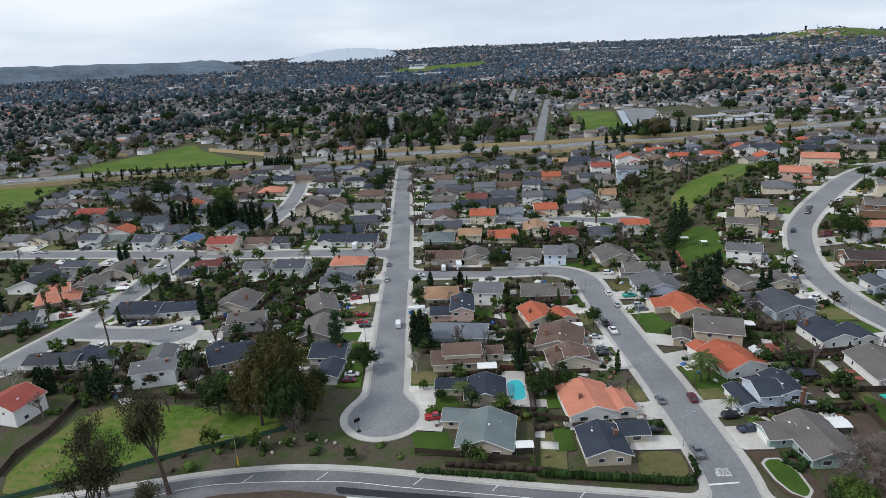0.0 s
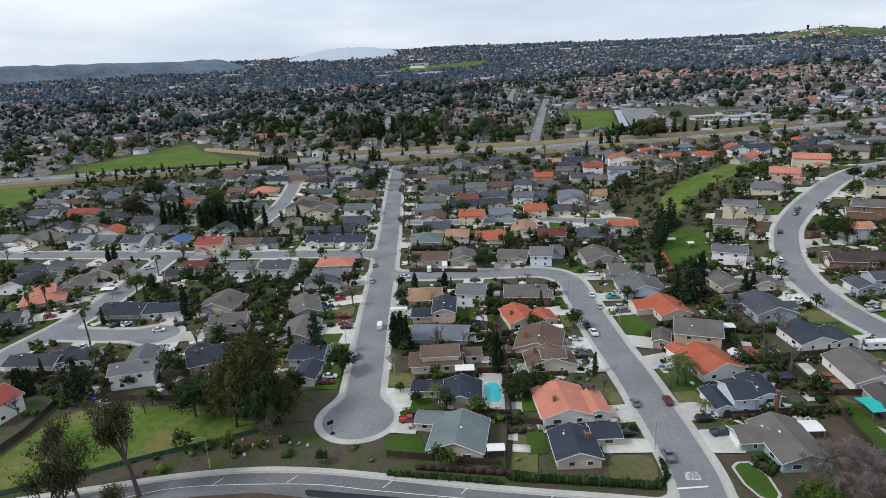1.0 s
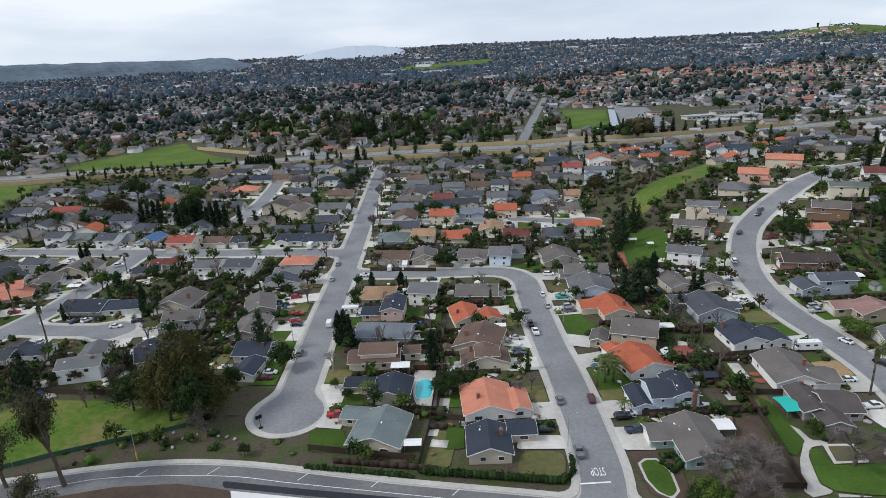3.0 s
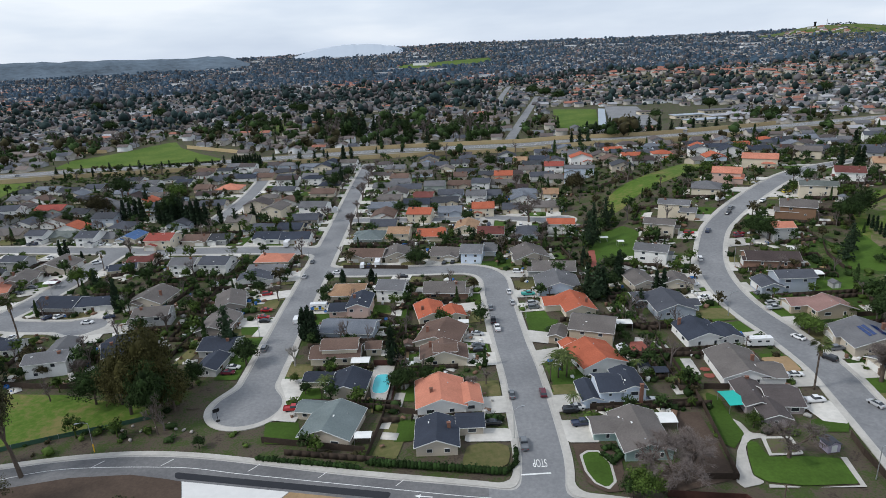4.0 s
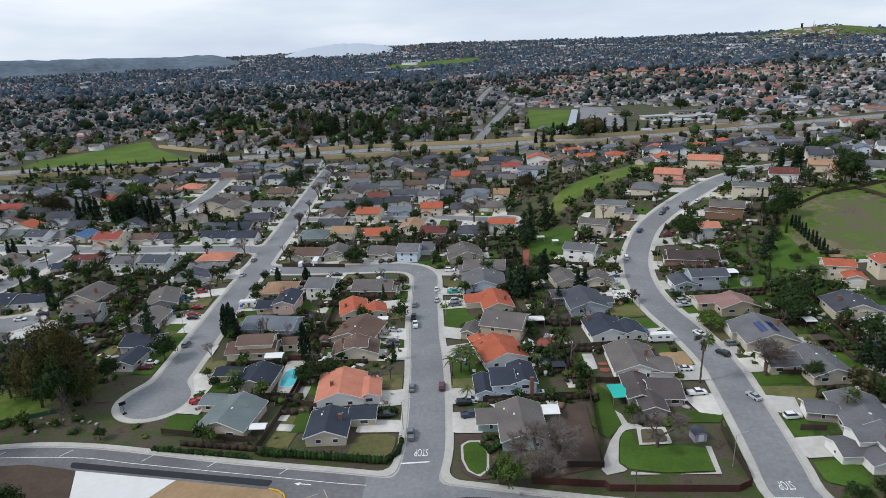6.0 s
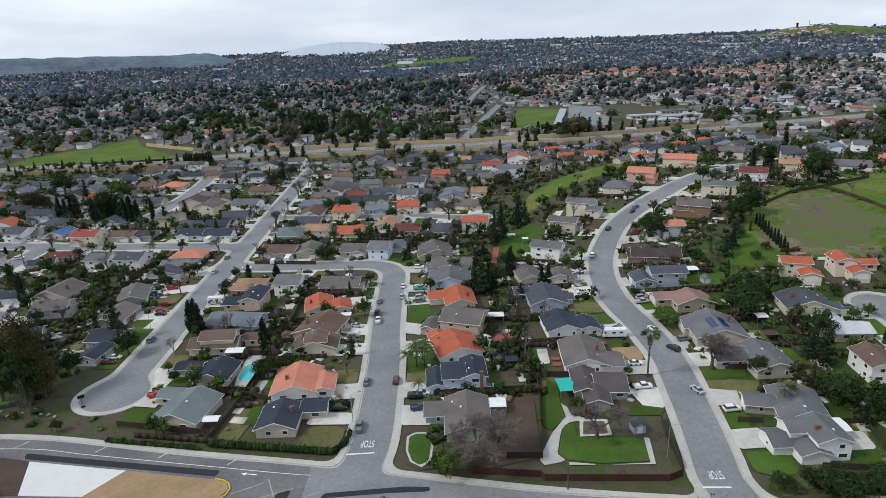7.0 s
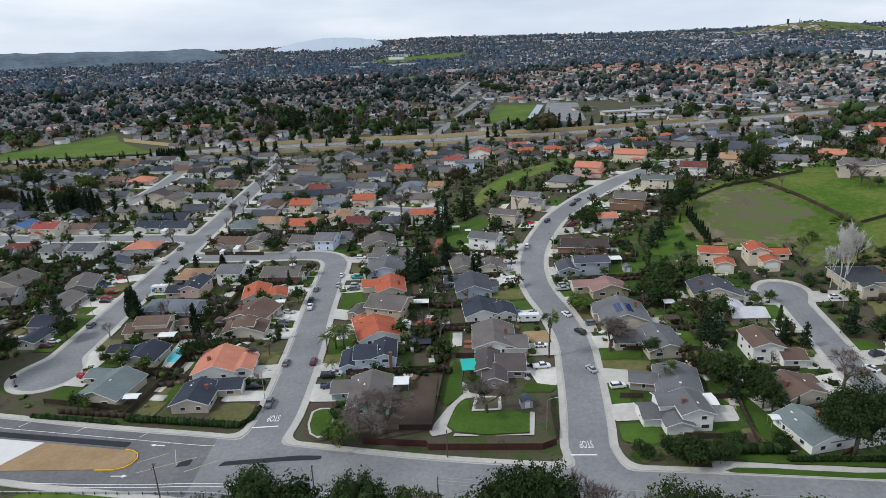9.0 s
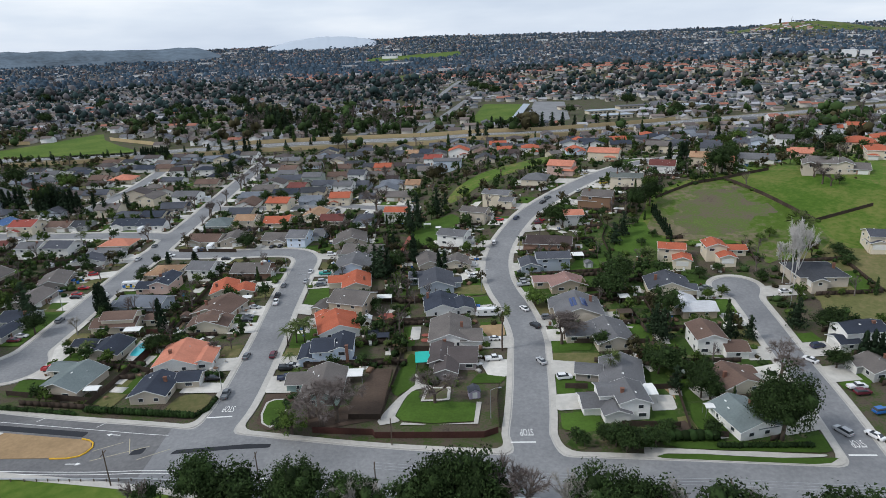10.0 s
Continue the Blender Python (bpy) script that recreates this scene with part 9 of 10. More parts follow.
for k in range(46):
    fx, fy = FLAT.uniform(-1600, 2200), FLAT.uniform(1700, 4300)
    if abs(fx - 60) < 0.7 * fy:
        w, d, h = FLAT.uniform(30, 90), FLAT.uniform(20, 45), FLAT.uniform(6, 12)
        ob = thing("flat_roofed_building", pose(fx, fy, terrain(fx, fy), 0, 0, FLAT.uniform(-15, 15)), "long pale flat-roofed commercial building far off", "building", "commercial buildings")
        part("wall", Shape().box(-w / 2, -d / 2, -2, w / 2, d / 2, h), FAR_WALLS[1], ob)
        part("roof", Shape().box(-w / 2 - 0.5, -d / 2 - 0.5, h, w / 2 + 0.5, d / 2 + 0.5, h + 0.8), FAR_ROOFS[5], ob)

# terracotta-roofed apartment blocks on the rise
APARTMENTS = random.Random(21)
for row in range(4):
    for k in range(9):
        ax, ay = 395 + k * 42 + row * 16 + APARTMENTS.uniform(-9, 9), 1425 - k * 17 + row * 52 + APARTMENTS.uniform(-10, 10)
        w, d, h = APARTMENTS.uniform(17, 26), APARTMENTS.uniform(11, 15), APARTMENTS.choice((5.6, 8.4, 8.4))
        ob = thing("apartment_building", pose(ax, ay, terrain(ax, ay), 0, 0, APARTMENTS.choice((-22, -22, 68)) + APARTMENTS.uniform(-8, 8)), "cream apartment building with a terracotta hipped roof", "building", "apartment buildings")
        part("wall", Shape().box(-w / 2, -d / 2, -3, w / 2, d / 2, h), FAR_WALLS[0], ob)
        part("wall", Shape().box(-w / 2 + 2, -d / 2 - 2.5, -3, -w / 2 + 8, -d / 2, h - 1), FAR_WALLS[0], ob)
        roof = Shape().solid([(-w / 2 - .7, -d / 2 - .7, h), (w / 2 + .7, -d / 2 - .7, h), (w / 2 + .7, d / 2 + .7, h), (-w / 2 - .7, d / 2 + .7, h), (-w / 2 + d / 2, 0, h + 3.2), (w / 2 - d / 2, 0, h + 3.2)], [(0, 1, 5, 4), (1, 2, 5), (2, 3, 4, 5), (3, 0, 4), (3, 2, 1, 0)])
        part("roof", roof, FAR_ROOFS[3], ob)
        part("window", Shape().box(-w / 2 + 9, -d / 2 - 0.1, h - 2.2, w / 2 - 1.5, -d / 2 + 0.1, h - 0.9), GLASS, ob)

# grass on the eastern hill, with bare ground in the meadow's middle
spread("hill_grass", [(210.6, 241.9), (234.1, 292.8), (290.2, 329.3), (342.4, 343.1), (398.5, 351.0), (357.9, 261.8), (297.7, 175.0), (269.2, 174.8), (268.5, 204.0), (258.7, 222.2), (250.3, 231.0)], 0.06, SLOPEGRASS, "rough green grass between the hill gardens", "hillside", 3.0, keep=False, off_road=2.5, ragged=2.0)
spread("garden_grass", [(153, 99), (178, 99), (216, 97), (222, 130), (229, 180), (226, 232), (203, 262), (188, 262), (176, 236), (160, 238), (156, 205), (159, 170), (158, 140)], 0.02, GARDENGRASS, "lush green grass in the back gardens", "lawn", 2.5, keep=False, off_road=2.3, ragged=5.0)
spread("court_grass", [(270.7, 219.6), (288.6, 215.5), (320.8, 207.9), (267.1, 132.5), (255.9, 133.5), (260.2, 150.9), (256.5, 163.4), (260.2, 180.7), (275.5, 185.4), (266.0, 199.3)], 0.065, DRYLAWN, "rough yellowish grass behind the court", "hillside", 2.5, keep=False, off_road=2.5, ragged=2.0)
spread("bare_patch", [(257.4, 289.3), (275.0, 290.2), (280.7, 267.3), (283.1, 256.8), (269.8, 252.3), (256.0, 235.6), (236.9, 239.0), (233.0, 254.0), (242.8, 270.5)], 0.13, BAREGROUND, "bare grey-brown ground worn into the meadow", "bare ground", 1.2, ragged=7.0)
HILL_ROAD = smooth_line([(289.3, 388.4), (319.4, 391.3), (363.7, 425.1), (397.6, 444.8), (433.7, 488.6), (463.3, 533.8)], 6.0)
strip("hill_road", HILL_ROAD, -4.5, 4.5, 0.25, ASPHALT, "grey asphalt street across the hill", "road")
strip("hill_pavement", HILL_ROAD, 4.5, 6.5, 0.3, CONCRETE, "pale pavement beside the hill street", "pavement")



def boat(x, y, turn):
    ob = thing("motor_boat", pose(x, y, terrain(x, y) + 0.35, 0, 0, turn), "white motor boat on a trailer in a back yard", "boat")
    rows_ = [(-2.6, 1.05), (-1.0, 1.1), (0.8, 1.0), (2.2, 0.6), (3.1, 0.06)]
    vs = [(a, s * w * k, z) for a, w in rows_ for s, k, z in ((-1, 0.55, 0.0), (-1, 1, 0.85), (1, 1, 0.85), (1, 0.55, 0.0))]
    fs = [(i * 4 + j, i * 4 + (j + 1) % 4, i * 4 + 4 + (j + 1) % 4, i * 4 + 4 + j) for i in range(4) for j in range(4)] + [(3, 2, 1, 0), (16, 17, 18, 19)]
    part("hull", Shape().solid(vs, fs), WHITECANVAS, ob)
    part("windscreen", Shape().prism([(0.2, 0.85), (0.9, 0.85), (0.3, 1.4)], -0.8, 0.8, "y"), GLASS, ob)
    part("cover", Shape().box(-2.3, -0.8, 0.85, 0.1, 0.8, 1.0), GLOSS["navy"], ob, "dark blue cover")
    part("trailer", Shape().box(-2.2, -0.5, -0.2, 3.4, -0.4, -0.05).box(-2.2, 0.4, -0.2, 3.4, 0.5, -0.05).box(-0.6, -1.0, -0.2, -0.4, 1.0, -0.05), METAL, ob)
    for s in (-1, 1):
        part("wheel", Shape().tube((-0.5, s * 0.95, -0.05), (-0.5, s * 1.12, -0.05), 0.3, 0.3, 10), TYRE, ob)


boat(93.5, 146.6, 4)
SOLAR = material("solar_cells", (0.012, 0.035, 0.13), 0.15, 0.1, 2.0, 0.3, spec=0.6)
PANEL_MESH = Shape().box(-0.5, -0.82, 0, 0.5, 0.82, 0.05).mesh("solar_panel", SOLAR)
sunny = min((o for o in bpy.data.objects if o.name.split(".")[0] == "house"), key=lambda o: (o.location.x - 170.8) ** 2 + (o.location.y - 175.1) ** 2)
wide = max(v.co.x for c in sunny.children if c.name.split(".")[0] == "wall" for v in c.data.vertices)
for i in range(2):
    for j in range(4):
        a, b = -1.3 - 1.15 * i, -4.2 + 1.75 * j
        for side in (1, -1):
            part("solar_panel", PANEL_MESH, None, sunny, "dark blue solar panel", at=pose(a * side, b, 2.8 + PITCH * (wide - abs(a)) + 0.3, 0, -side * math.degrees(math.atan(PITCH)), 0))

# front road: fresh strip, islands, markings
spread("fresh_asphalt", [(-29.5, 120.8), (-12.9, 117.9), (25.3, 111.6), (24.6, 109.4), (-28.2, 118.3)], 0.035, FRESH, "strip of fresh black asphalt", "road", 1.0, off_road=-30)
spread("fresh_patch", [(51.7, 100.7), (52.4, 102.5), (70.9, 104.1), (76.9, 103.8), (77.0, 102.2), (67.2, 102.0)], 0.035, FRESH, "dark asphalt patch", "road", 1.0, off_road=-30)
spread("square_patch", [(41.5, 103.5), (44.5, 103.9), (44.2, 101.2), (41.0, 100.9)], 0.035, FRESH, "small square asphalt patch", "road", 0.7, off_road=-30)


def island(name, ring, mat, label, h=0.18):
    sh = Shape()
    n = len(ring)
    sh.solid([(x, y, -0.1) for x, y in ring] + [(x, y, h) for x, y in ring], [tuple(range(n, 2 * n))] + [(i, (i + 1) % n, n + (i + 1) % n, n + i) for i in range(n)])
    FIELDS.append(np.array(ring))
    return piece(name, sh, mat, label, "traffic island", "structure")


WHITECON = material("new_concrete", (0.62, 0.61, 0.59), 0.9, 0.08, 0.6, 0.1)
island("concrete_island", [(-26.0, 117.0), (1.2, 112.4), (-4.6, 103.2), (-20.5, 104.2)], WHITECON, "new white concrete traffic island")
island("dirt_island", [(1.4, 112.3), (24.9, 108.2), (28.4, 106.8), (29.4, 104.6), (28.3, 101.4), (25, 100.6), (-3.3, 101.1), (-4.5, 103.1)], SAND, "bare tan dirt traffic island")
island("planted_island", [(-150, 94), (-120, 104), (-85, 112.0), (-55, 119.3), (-40, 120.0), (-30, 118.0), (-26.2, 117.0), (-20.7, 104.2), (-40, 104.5), (-60, 104), (-85, 99), (-120, 92)], BARK_CHIPS, "mulched traffic island with shrubs")
nose = [(24.9, 108.3), (27.2, 107.6), (28.8, 106.4), (29.6, 104.6), (29.2, 102.6), (28.2, 101.2), (25.5, 100.4), (21.0, 100.5)]
wall_along("yellow_kerb", nose, 0.0, 0.35, 0.30, YELLOW, "yellow painted kerb round a traffic island", "kerb", -0.1)
edge_line = smooth_line([(-75, 118.5), (-58.7, 122.9), (-30.2, 122.6), (-13.3, 119.6), (1.8, 116.9), (22.7, 113.2), (41.4, 109.9), (48, 109.0)], 2)
strip("edge_line", edge_line, -0.09, 0.09, 0.045, PAINT, "white edge line on the road", "road marking")
for mx, my, mw in ((-52, 123.8, 0.8), (-34, 124, 0.8), (-11, 121, 0.8), (7, 118, 0.8), (26, 114.5, 0.8)):
    strip("parking_tick", [(mx, my - 0.7), (mx + 2.2, my + 2.0)], -0.09, 0.09, 0.045, PAINT, "white parking tick on the road", "road marking")
strip("south_line", smooth_line([(-15, 98.2), (11.3, 96.0), (33.1, 94.7), (54.3, 94.2), (80, 90), (110, 84.5), (185, 76), (260, 68)], 3), -0.1, 0.1, 0.045, PAINT, "white line along the southern edge", "road marking")
strip("south_line", smooth_line([(-15, 97.2), (11.3, 95.0), (33.1, 93.7), (54.3, 93.2), (80, 89), (110, 83.5)], 3), -0.1, 0.1, 0.045, PAINT, "second white line along the southern edge", "road marking")
for chev in ([(38, 108), (41, 101.5)], [(30.5, 103), (37, 106.5)], [(32, 99), (45, 104.5)], [(44, 99), (51, 103)]):
    strip("hatch_line", chev, -0.1, 0.1, 0.045, FADED, "faded hatch line on the road", "road marking")


def arrow(x, y, turn):
    sh = Shape()
    for p in ([(-2.2, -0.15), (0.6, -0.15), (0.6, 0.15), (-2.2, 0.15)], [(0.6, -0.6), (2.0, 0), (0.6, 0.6)]):
        sh.poly([(a, b, 0) for a, b in p])
    ob = piece("road_arrow", sh, PAINT, "white arrow painted on the road", "road marking", "structure", fix=False)
    ob.matrix_basis = pose(x, y, 0.05, 0, 0, turn)


arrow(28.5, 98.0, -2)
arrow(32.5, 110.0, 172)
for bx0, by0, bx1, by1, sx, sy in ((55.4, 116.7, 62.5, 117.1, 60.3, 121.0), (138.3, 101.2, 145.2, 100.9, 143.4, 105.3), (218.7, 91.8, 225.3, 91.4, 223.4, 96.0)):
    strip("stop_bar", [(bx0, by0), (bx1, by1)], -0.25, 0.25, 0.045, PAINT, "white stop bar across the lane", "road marking")
    curve = bpy.data.curves.new("stop_text", "FONT")
    curve.body, curve.align_x, curve.align_y, curve.size = "STOP", "CENTER", "CENTER", 1.0
    holder = bpy.data.objects.new("stop_holder", curve)
    scene.collection.objects.link(holder)
    bpy.context.view_layer.update()
    word = bpy.data.meshes.new_from_object(holder.evaluated_get(bpy.context.evaluated_depsgraph_get()))
    bpy.data.objects.remove(holder)
    word.materials.clear()
    word.materials.append(PAINT)
    lettering = tagged(new("stop_lettering", word), "white word STOP painted on the asphalt", "road marking", "", "structure")
    lettering.matrix_basis = pose(sx, sy, terrain(sx, sy) + 0.05, 0, 0, 180) @ Matrix.Diagonal((1.45, 4.2, 1, 1))

# guard rail
rail_line = smooth_line([(-25, 94.2), (12.7, 92.4), (34.2, 91.4), (53.9, 90.4), (85, 84.5), (110, 78.5), (140, 74)], 3)
guard = thing("guard_rail", pose(0, 0, 0), "weathered guard rail on posts beside the road", "guard rail")
rail = Shape()
for p, q in zip(rail_line, rail_line[1:]):
    rail.tube((p[0], p[1], 0.62), (q[0], q[1], 0.62), 0.16, 0.16, 5, caps=False)
part("beam", rail, METAL, guard)
post_mesh = Shape().box(-0.09, -0.09, -0.4, 0.09, 0.09, 0.8).mesh("post", WOOD_POLE)
for p in rail_line[::1]:
    part("post", post_mesh, None, guard, at=pose(p[0], p[1] - 0.25, 0))

# poles, lamps and wires


def street_lamp(x, y, turn, h=8.5, foot=METAL, label="grey steel street lamp with a curved arm"):
    ob = thing("street_lamp", pose(x, y, terrain(x, y), 0, 0, turn), label, "street lamp", "street lamps")
    part("pole", Shape().tube((0, 0, -0.3), (0, 0, h), 0.11, 0.07, 8), METAL, ob)
    part("base", Shape().tube((0, 0, -0.2), (0, 0, 2.4 if foot is YELLOW else 0.5), 0.16, 0.14, 8), foot, ob)
    part("arm", Shape().tube((0, 0, h), (1.2, 0, h + 0.5), 0.05, 0.045, 6).tube((1.2, 0, h + 0.5), (2.4, 0, h + 0.55), 0.045, 0.04, 6), METAL, ob)
    part("lamp_head", Shape().box(2.2, -0.16, h + 0.42, 3.0, 0.16, h + 0.60), METAL, ob)


for lx, ly, lt, lf in ((-54.7, 130.0, 200, YELLOW), (55.0, 131.0, 20, METAL), (137.5, 199.5, 20, METAL), (134.6, 112.3, 10, METAL), (-31.0, 196, 0, METAL), (-33, 284, 0, METAL), (158, 244, 200, METAL), (52, 228, 10, METAL), (66, 205, 180, METAL), (-135, 240, 180, METAL), (247, 172, 180, METAL)):
    street_lamp(lx, ly, lt, foot=lf, label="street lamp with a yellow wrapped foot" if lf is YELLOW else "grey steel street lamp with a curved arm")


def utility_pole(x, y, h=10.0):
    ob = thing("utility_pole", pose(x, y, terrain(x, y)), "weathered wooden utility pole", "utility pole", "utility poles")
    part("pole", Shape().tube((0, 0, -0.5), (0, 0, h), 0.17, 0.12, 8), WOOD_POLE, ob)
    part("crossarm", Shape().box(-0.06, -1.2, h - 0.9, 0.06, 1.2, h - 0.75), WOOD_POLE, ob)


POLES = [(42.4, 89.3), (78.7, 87.0), (106.6, 82.0), (181.4, 73.0), (262, 66)]
for ux, uy in POLES[:1] + POLES[1:]:
    utility_pole(ux, uy)
utility_pole(108.5, 101.6, 8.0)
for (ax, ay), (bx, by) in zip(POLES[2:], POLES[3:]):
    for o in (-1.0, 0.0, 1.0):
        sh = Shape()
        last = None
        for k in range(9):
            t = k / 8
            p = (ax + (bx - ax) * t, ay + (by - ay) * t + o, 9.2 - 3.2 * t * (1 - t))
            if last:
                sh.tube(last, p, 0.03, 0.03, 3, caps=False)
            last = p
        piece("overhead_wire", sh, METAL, "sagging pale overhead wire between poles", "wire", group="overhead wires", fix=False)

hoop = thing("basketball_hoop", pose(-26.5, 142.5, 0.03, 0, 0, 40), "portable black basketball hoop in the turning circle", "basketball hoop")
part("base", Shape().box(-0.5, -0.35, 0, 0.5, 0.35, 0.3), TYRE, hoop)
part("pole", Shape().tube((0, 0, 0.2), (0, 0.3, 3.0), 0.07, 0.06, 6), TYRE, hoop)
part("backboard", Shape().box(-0.9, 0.55, 2.6, 0.9, 0.62, 3.7), TYRE, hoop)
part("rim", Shape().tube((0, 0.65, 3.0), (0, 1.1, 3.0), 0.03, 0.03, 5), YELLOW, hoop)

# gardens: pool, awning, sheds, hedges, rocks
pool_ring = []
for k in range(28):
    a = 2 * math.pi * k / 28
    pool_ring.append((17.3 + 2.5 * math.copysign(abs(math.cos(a)) ** 0.6, math.cos(a)), 160.4 + 5.6 * math.copysign(abs(math.sin(a)) ** 0.6, math.sin(a))))
pool = thing("swimming_pool", pose(0, 0, 0), "turquoise swimming pool with rounded ends", "swimming pool")
part("water", Shape().poly([(x, y, 0.20) for x, y in pool_ring]), POOL, pool, fix=False)
coping = Shape()
for (ax, ay), (bx, by) in zip(pool_ring, pool_ring[1:] + pool_ring[:1]):
    coping.poly([(ax, ay, 0.24), (bx, by, 0.24), (17.3 + (bx - 17.3) * 1.13, 160.4 + (by - 160.4) * 1.05, 0.24), (17.3 + (ax - 17.3) * 1.13, 160.4 + (ay - 160.4) * 1.05, 0.24)])
    coping.poly([(ax, ay, 0.1), (bx, by, 0.1), (bx, by, 0.24), (ax, ay, 0.24)])
part("coping", coping, WHITECON, pool, fix=False)
SWIM2 = [(x * 0.9 + 54, y * 0.7 + 192) for x, y in [(p[0] - 17.3, p[1] - 160.4) for p in pool_ring]]

TEAL = material("turquoise_canvas", (0.03, 0.40, 0.34), 0.8, 0.08, 1.0, 0.2)
LAVENDER = material("lavender_paint", (0.38, 0.34, 0.42), 0.85, 0.08, 2.0, 0.3)


def shelter(x, y, w, d, h, turn, mat, label, name="awning"):
    ob = thing(name, pose(x, y, terrain(x, y) + 0.05, 0, 0, turn), label, name.replace("_", " "))
    part("cover", Shape().prism([(-d / 2, h), (0, h + 0.35), (d / 2, h), (d / 2, h - 0.12), (0, h + 0.23), (-d / 2, h - 0.12)], -w / 2, w / 2, "x"), mat, ob)
    for sx in (-1, 1):
        for sy in (-1, 1):
            part("post", Shape().tube((sx * (w / 2 - 0.15), sy * (d / 2 - 0.15), -0.2), (sx * (w / 2 - 0.15), sy * (d / 2 - 0.15), h), 0.06, 0.06, 6), METAL, ob)


def garden_shed(x, y, turn, wall_mat, roof_mat, label, w=3.2, d=3.0):
    ob = thing("garden_shed", pose(x, y, terrain(x, y) + 0.02, 0, 0, turn), label, "shed", "garden sheds")
    part("wall", Shape().prism([(-w / 2, -0.2), (w / 2, -0.2), (w / 2, 2.1), (0, 2.9), (-w / 2, 2.1)], -d / 2, d / 2, "y"), wall_mat, ob)
    part("roof", Shape().prism([(-w / 2 - 0.25, 1.98), (0, 2.95), (w / 2 + 0.25, 1.98), (w / 2 + 0.25, 2.1), (0, 3.07), (-w / 2 - 0.25, 2.1)], -d / 2 - 0.25, d / 2 + 0.25, "y"), roof_mat, ob)
    part("door", Shape().box(-0.7, -d / 2 - 0.05, 0.05, 0.7, -d / 2 + 0.03, 1.9), TRIM, ob)


shelter(115.3, 143.2, 4.8, 7.2, 2.6, 4, TEAL, "turquoise canvas awning over a patio")
garden_shed(130.6, 123.6, 8, LAVENDER, ROOFS["slate"], "lavender garden shed with white edges")
garden_shed(-66.6, 247.0, 10, WALLS['white'], ROOFS['white'], 'white garden shed behind a fence')
garden_shed(184.5, 217.4, 5, WALLS['grey'], ROOFS['grey'], 'small grey shed in a garden')
garden_shed(233.6, 299.2, 10, WALLS['grey'], ROOFS['bluegrey'], 'small grey-blue shed on the hill')
garden_shed(-37.5, 378.2, 0, WALLS['white'], ROOFS['white'], 'small white shed behind a house')
garden_shed(97.4, 163.7, 0, WALLS['grey'], ROOFS['navy'], 'dark roofed shed in a garden')
garden_shed(93.9, 175.4, 0, WALLS['white'], ROOFS['white'], 'white shed beside a house')
garden_shed(23.8, 183.4, 0, WALLS['taupe'], ROOFS['brown'], 'brown roofed garden shed')
shelter(98.7, 194.0, 6, 4, 2.6, 0, WHITECANVAS, 'white patio cover behind a house', 'patio_cover')
shelter(186.9, 170.1, 5, 4, 2.6, 0, FENCE, 'dark timber pergola on a patio', 'pergola')
shelter(190.0, 182.6, 4, 4, 2.6, 0, WHITECANVAS, 'white sail canopy over a patio', 'canopy')
shelter(179.2, 119.0, 4, 6, 3, 0, WHITECANVAS, 'white glazed patio cover', 'patio_cover')
shelter(16.0, 131.2, 4.5, 3, 2.2, 0, WHITECANVAS, 'white barbecue canopy in a yard', 'canopy')
shelter(181.4, 225.4, 5, 5, 2.8, 0, WHITECANVAS, 'white patio cover behind a blue-grey house', 'patio_cover')
shelter(-144.3, 254.2, 6, 4, 2.8, 0, WHITECANVAS, 'white patio cover between houses', 'patio_cover')
shelter(123.4, 259.2, 5, 4, 2.4, 0, TEAL, 'green canopy in a hillside garden', 'canopy')
shelter(113.7, 291.0, 4, 3, 2.6, 0, WHITECANVAS, 'white garden canopy on a lawn', 'canopy')
shelter(119.8, 282.2, 3, 3, 2.6, 0, WHITECANVAS, 'white garden canopy on a lawn', 'canopy')
shelter(9.5, 171.4, 6, 4, 2.6, 0, WHITECANVAS, 'white patio cover behind a brown roofed house', 'patio_cover')
shelter(192.5, 109.9, 2.5, 2.5, 3, 0, WHITECANVAS, 'play tower with a pale roof on a lawn', 'play_tower')
shelter(95.0, 135.0, 4.6, 4.8, 2.5, 0, WHITECANVAS, "white patio cover behind a sage walled house", "patio_cover")
shelter(101.2, 160.0, 4.2, 3.8, 2.5, 0, ROOFS["navy"], "dark roofed garden pavilion", "pavilion")
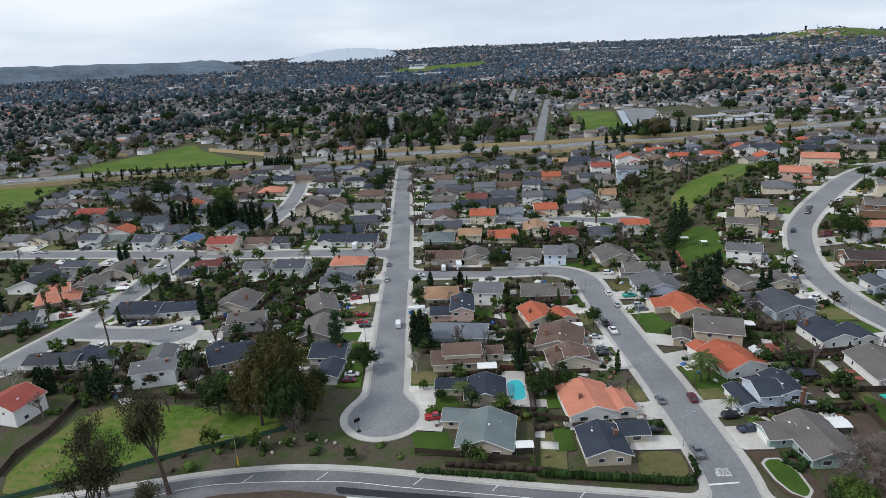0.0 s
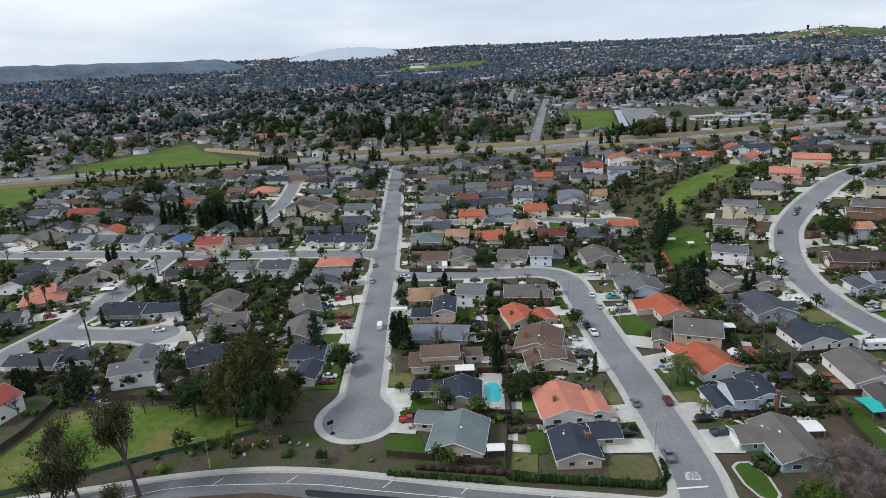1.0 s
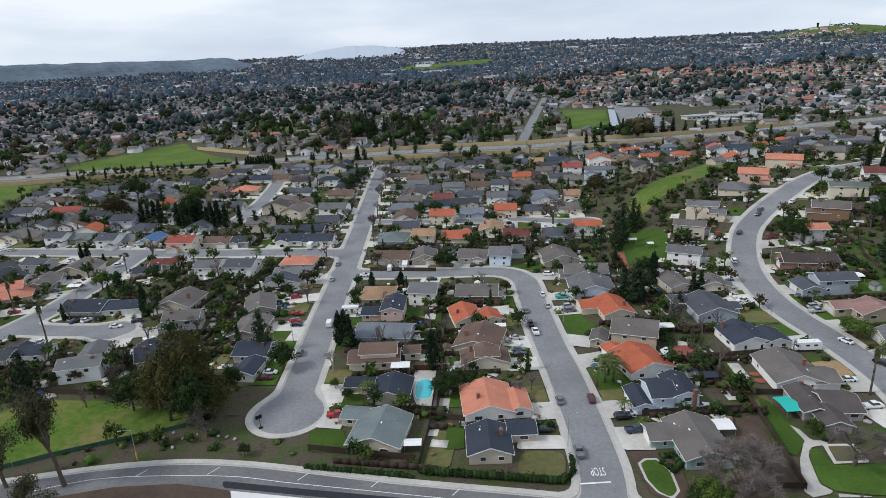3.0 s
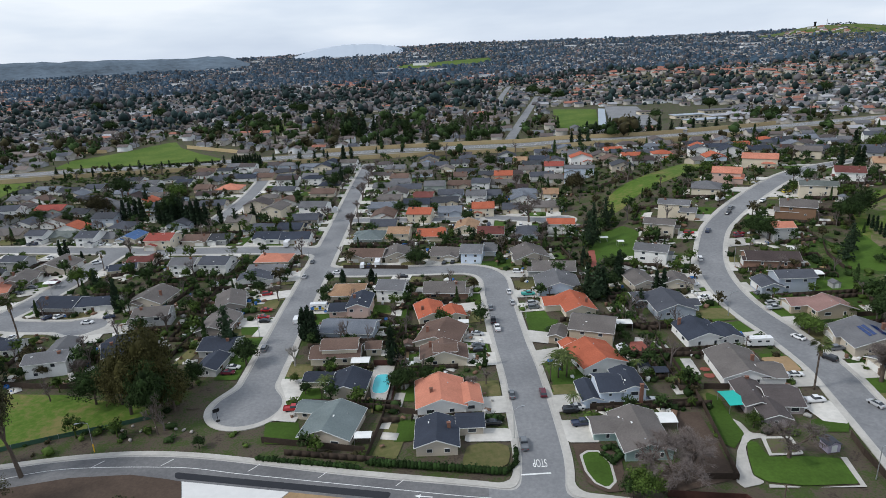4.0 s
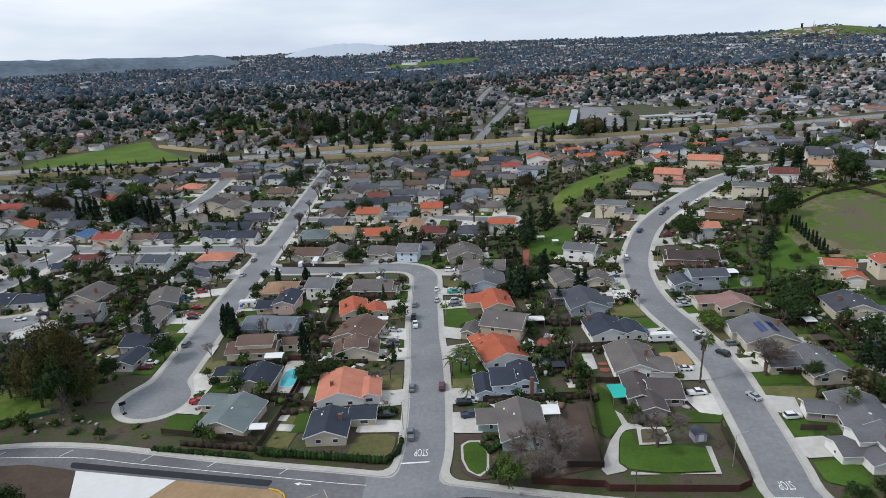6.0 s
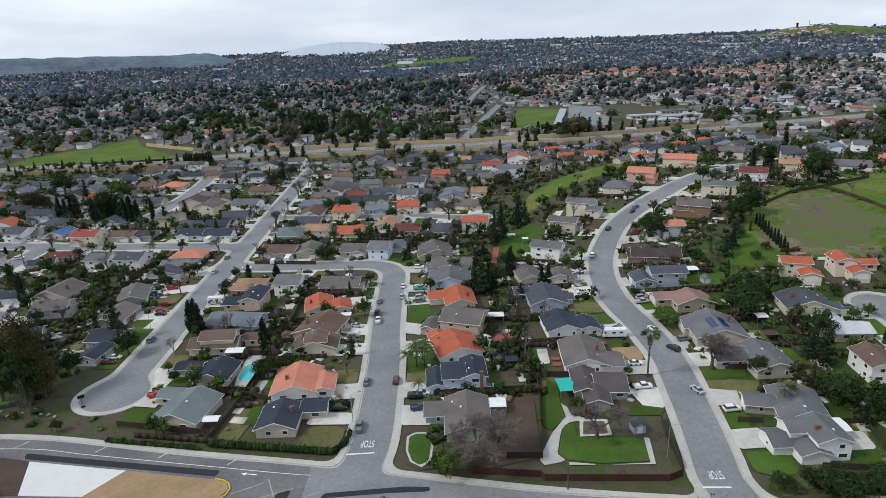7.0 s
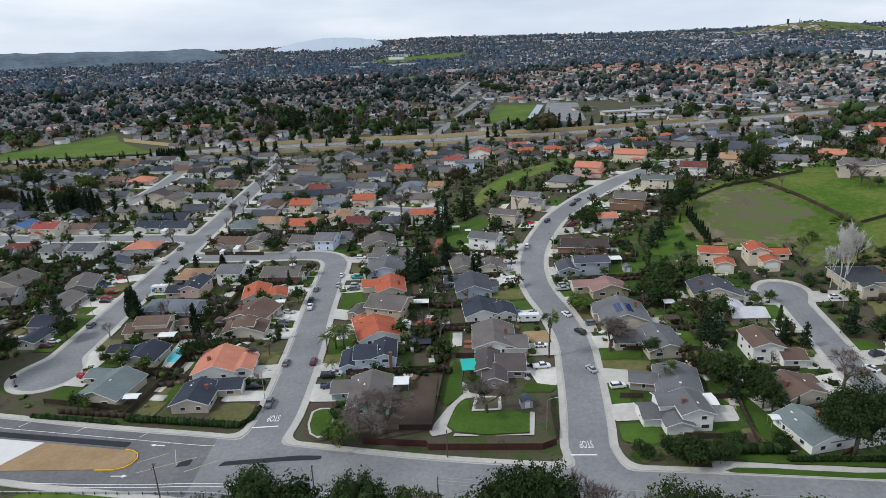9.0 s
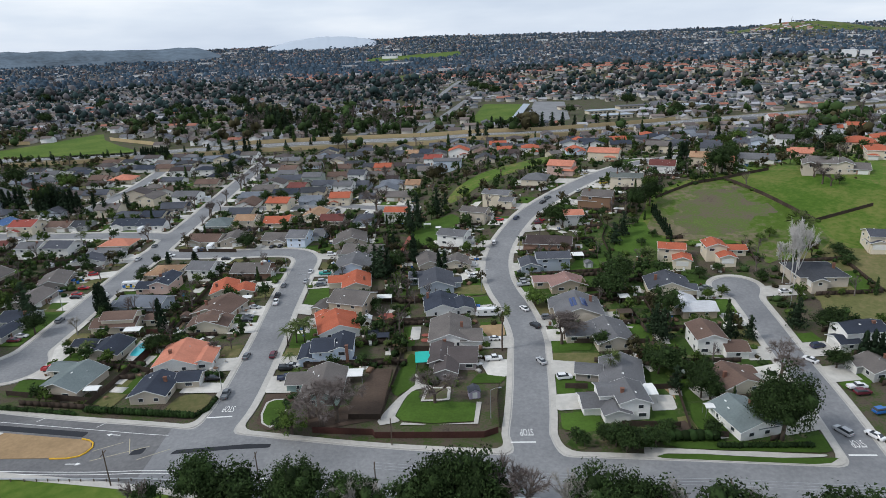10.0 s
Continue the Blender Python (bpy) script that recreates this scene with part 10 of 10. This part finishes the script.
shelter(42.7, 199.0, 4, 3, 2.4, 0, WHITECANVAS, 'white cover beside a house', 'canopy')
hedge([(19.5, 121.5), (51.5, 116.9)], 1.5, 2.3, "tall dark clipped hedge along the pavement")
hedge([(51.5, 117.2), (54.6, 120.5), (55.0, 126.0)], 1.2, 1.2, "low clipped hedge round a corner lawn")
hedge([(76.9, 125.3), (79.3, 125.8), (80.0, 122.4), (77.7, 120.0), (76.2, 123.0)], 1.5, 1.4, "clipped hedge curving round a small bed")
hedge([(44.5, 139.5), (52.0, 139.0)], 2.2, 2.2, "rounded green hedge beside a driveway")
hedge([(-10, 124.8), (3, 122.6), (16, 120.4)], 1.3, 1.2, "low dark shrubs along a retaining fence")
hedge([(164, 101.0), (190, 99.5)], 3.0, 3.0, "loose dark hedge along the pavement")
hedge([(190, 96.5), (212, 95.5)], 1.6, 1.3, "low green hedge beside a garage")
ROCK = material("boulder_stone", (0.34, 0.31, 0.28), 0.95, 0.25, 1.5, 0.3)
rr = random.Random(4)
for k, (bx, by) in enumerate([(-51.5, 143.5), (-50.0, 141.0), (-46.5, 138.5), (-43.0, 140.0), (-40.0, 141.5), (-37.0, 139.0), (-34.5, 138.5), (-52.0, 139.0), (-32.0, 137.5), (-47.5, 134.5)]):
    v, f = lump(np.random.default_rng(k + 60), ICO2, (0, 0, 0.25), (rr.uniform(0.3, 0.75), rr.uniform(0.3, 0.55), rr.uniform(0.25, 0.45)), 0.12)
    ob = tagged(new("boulder", tri_mesh("boulder", (v, f), ROCK)), "pale grey boulder on bare dirt", "rock", "boulders")
    ob.matrix_basis = pose(bx, by, -0.02, 0, 0, rr.uniform(0, 360))
for k, (lx, ly, lt) in enumerate([(-42.5, 149.5, 20), (-36.5, 149.0, -8)]):
    sh = Shape().tube((-1.8, 0, 0.2), (1.0, 0.1, 0.22), 0.22, 0.18, 7).tube((1.0, 0.1, 0.22), (2.2, 0.5, 0.3), 0.16, 0.08, 6)
    piece("fallen_log", sh, BARK, "weathered fallen log on bare dirt", "log").matrix_basis = pose(lx, ly, 0, 0, 0, lt)
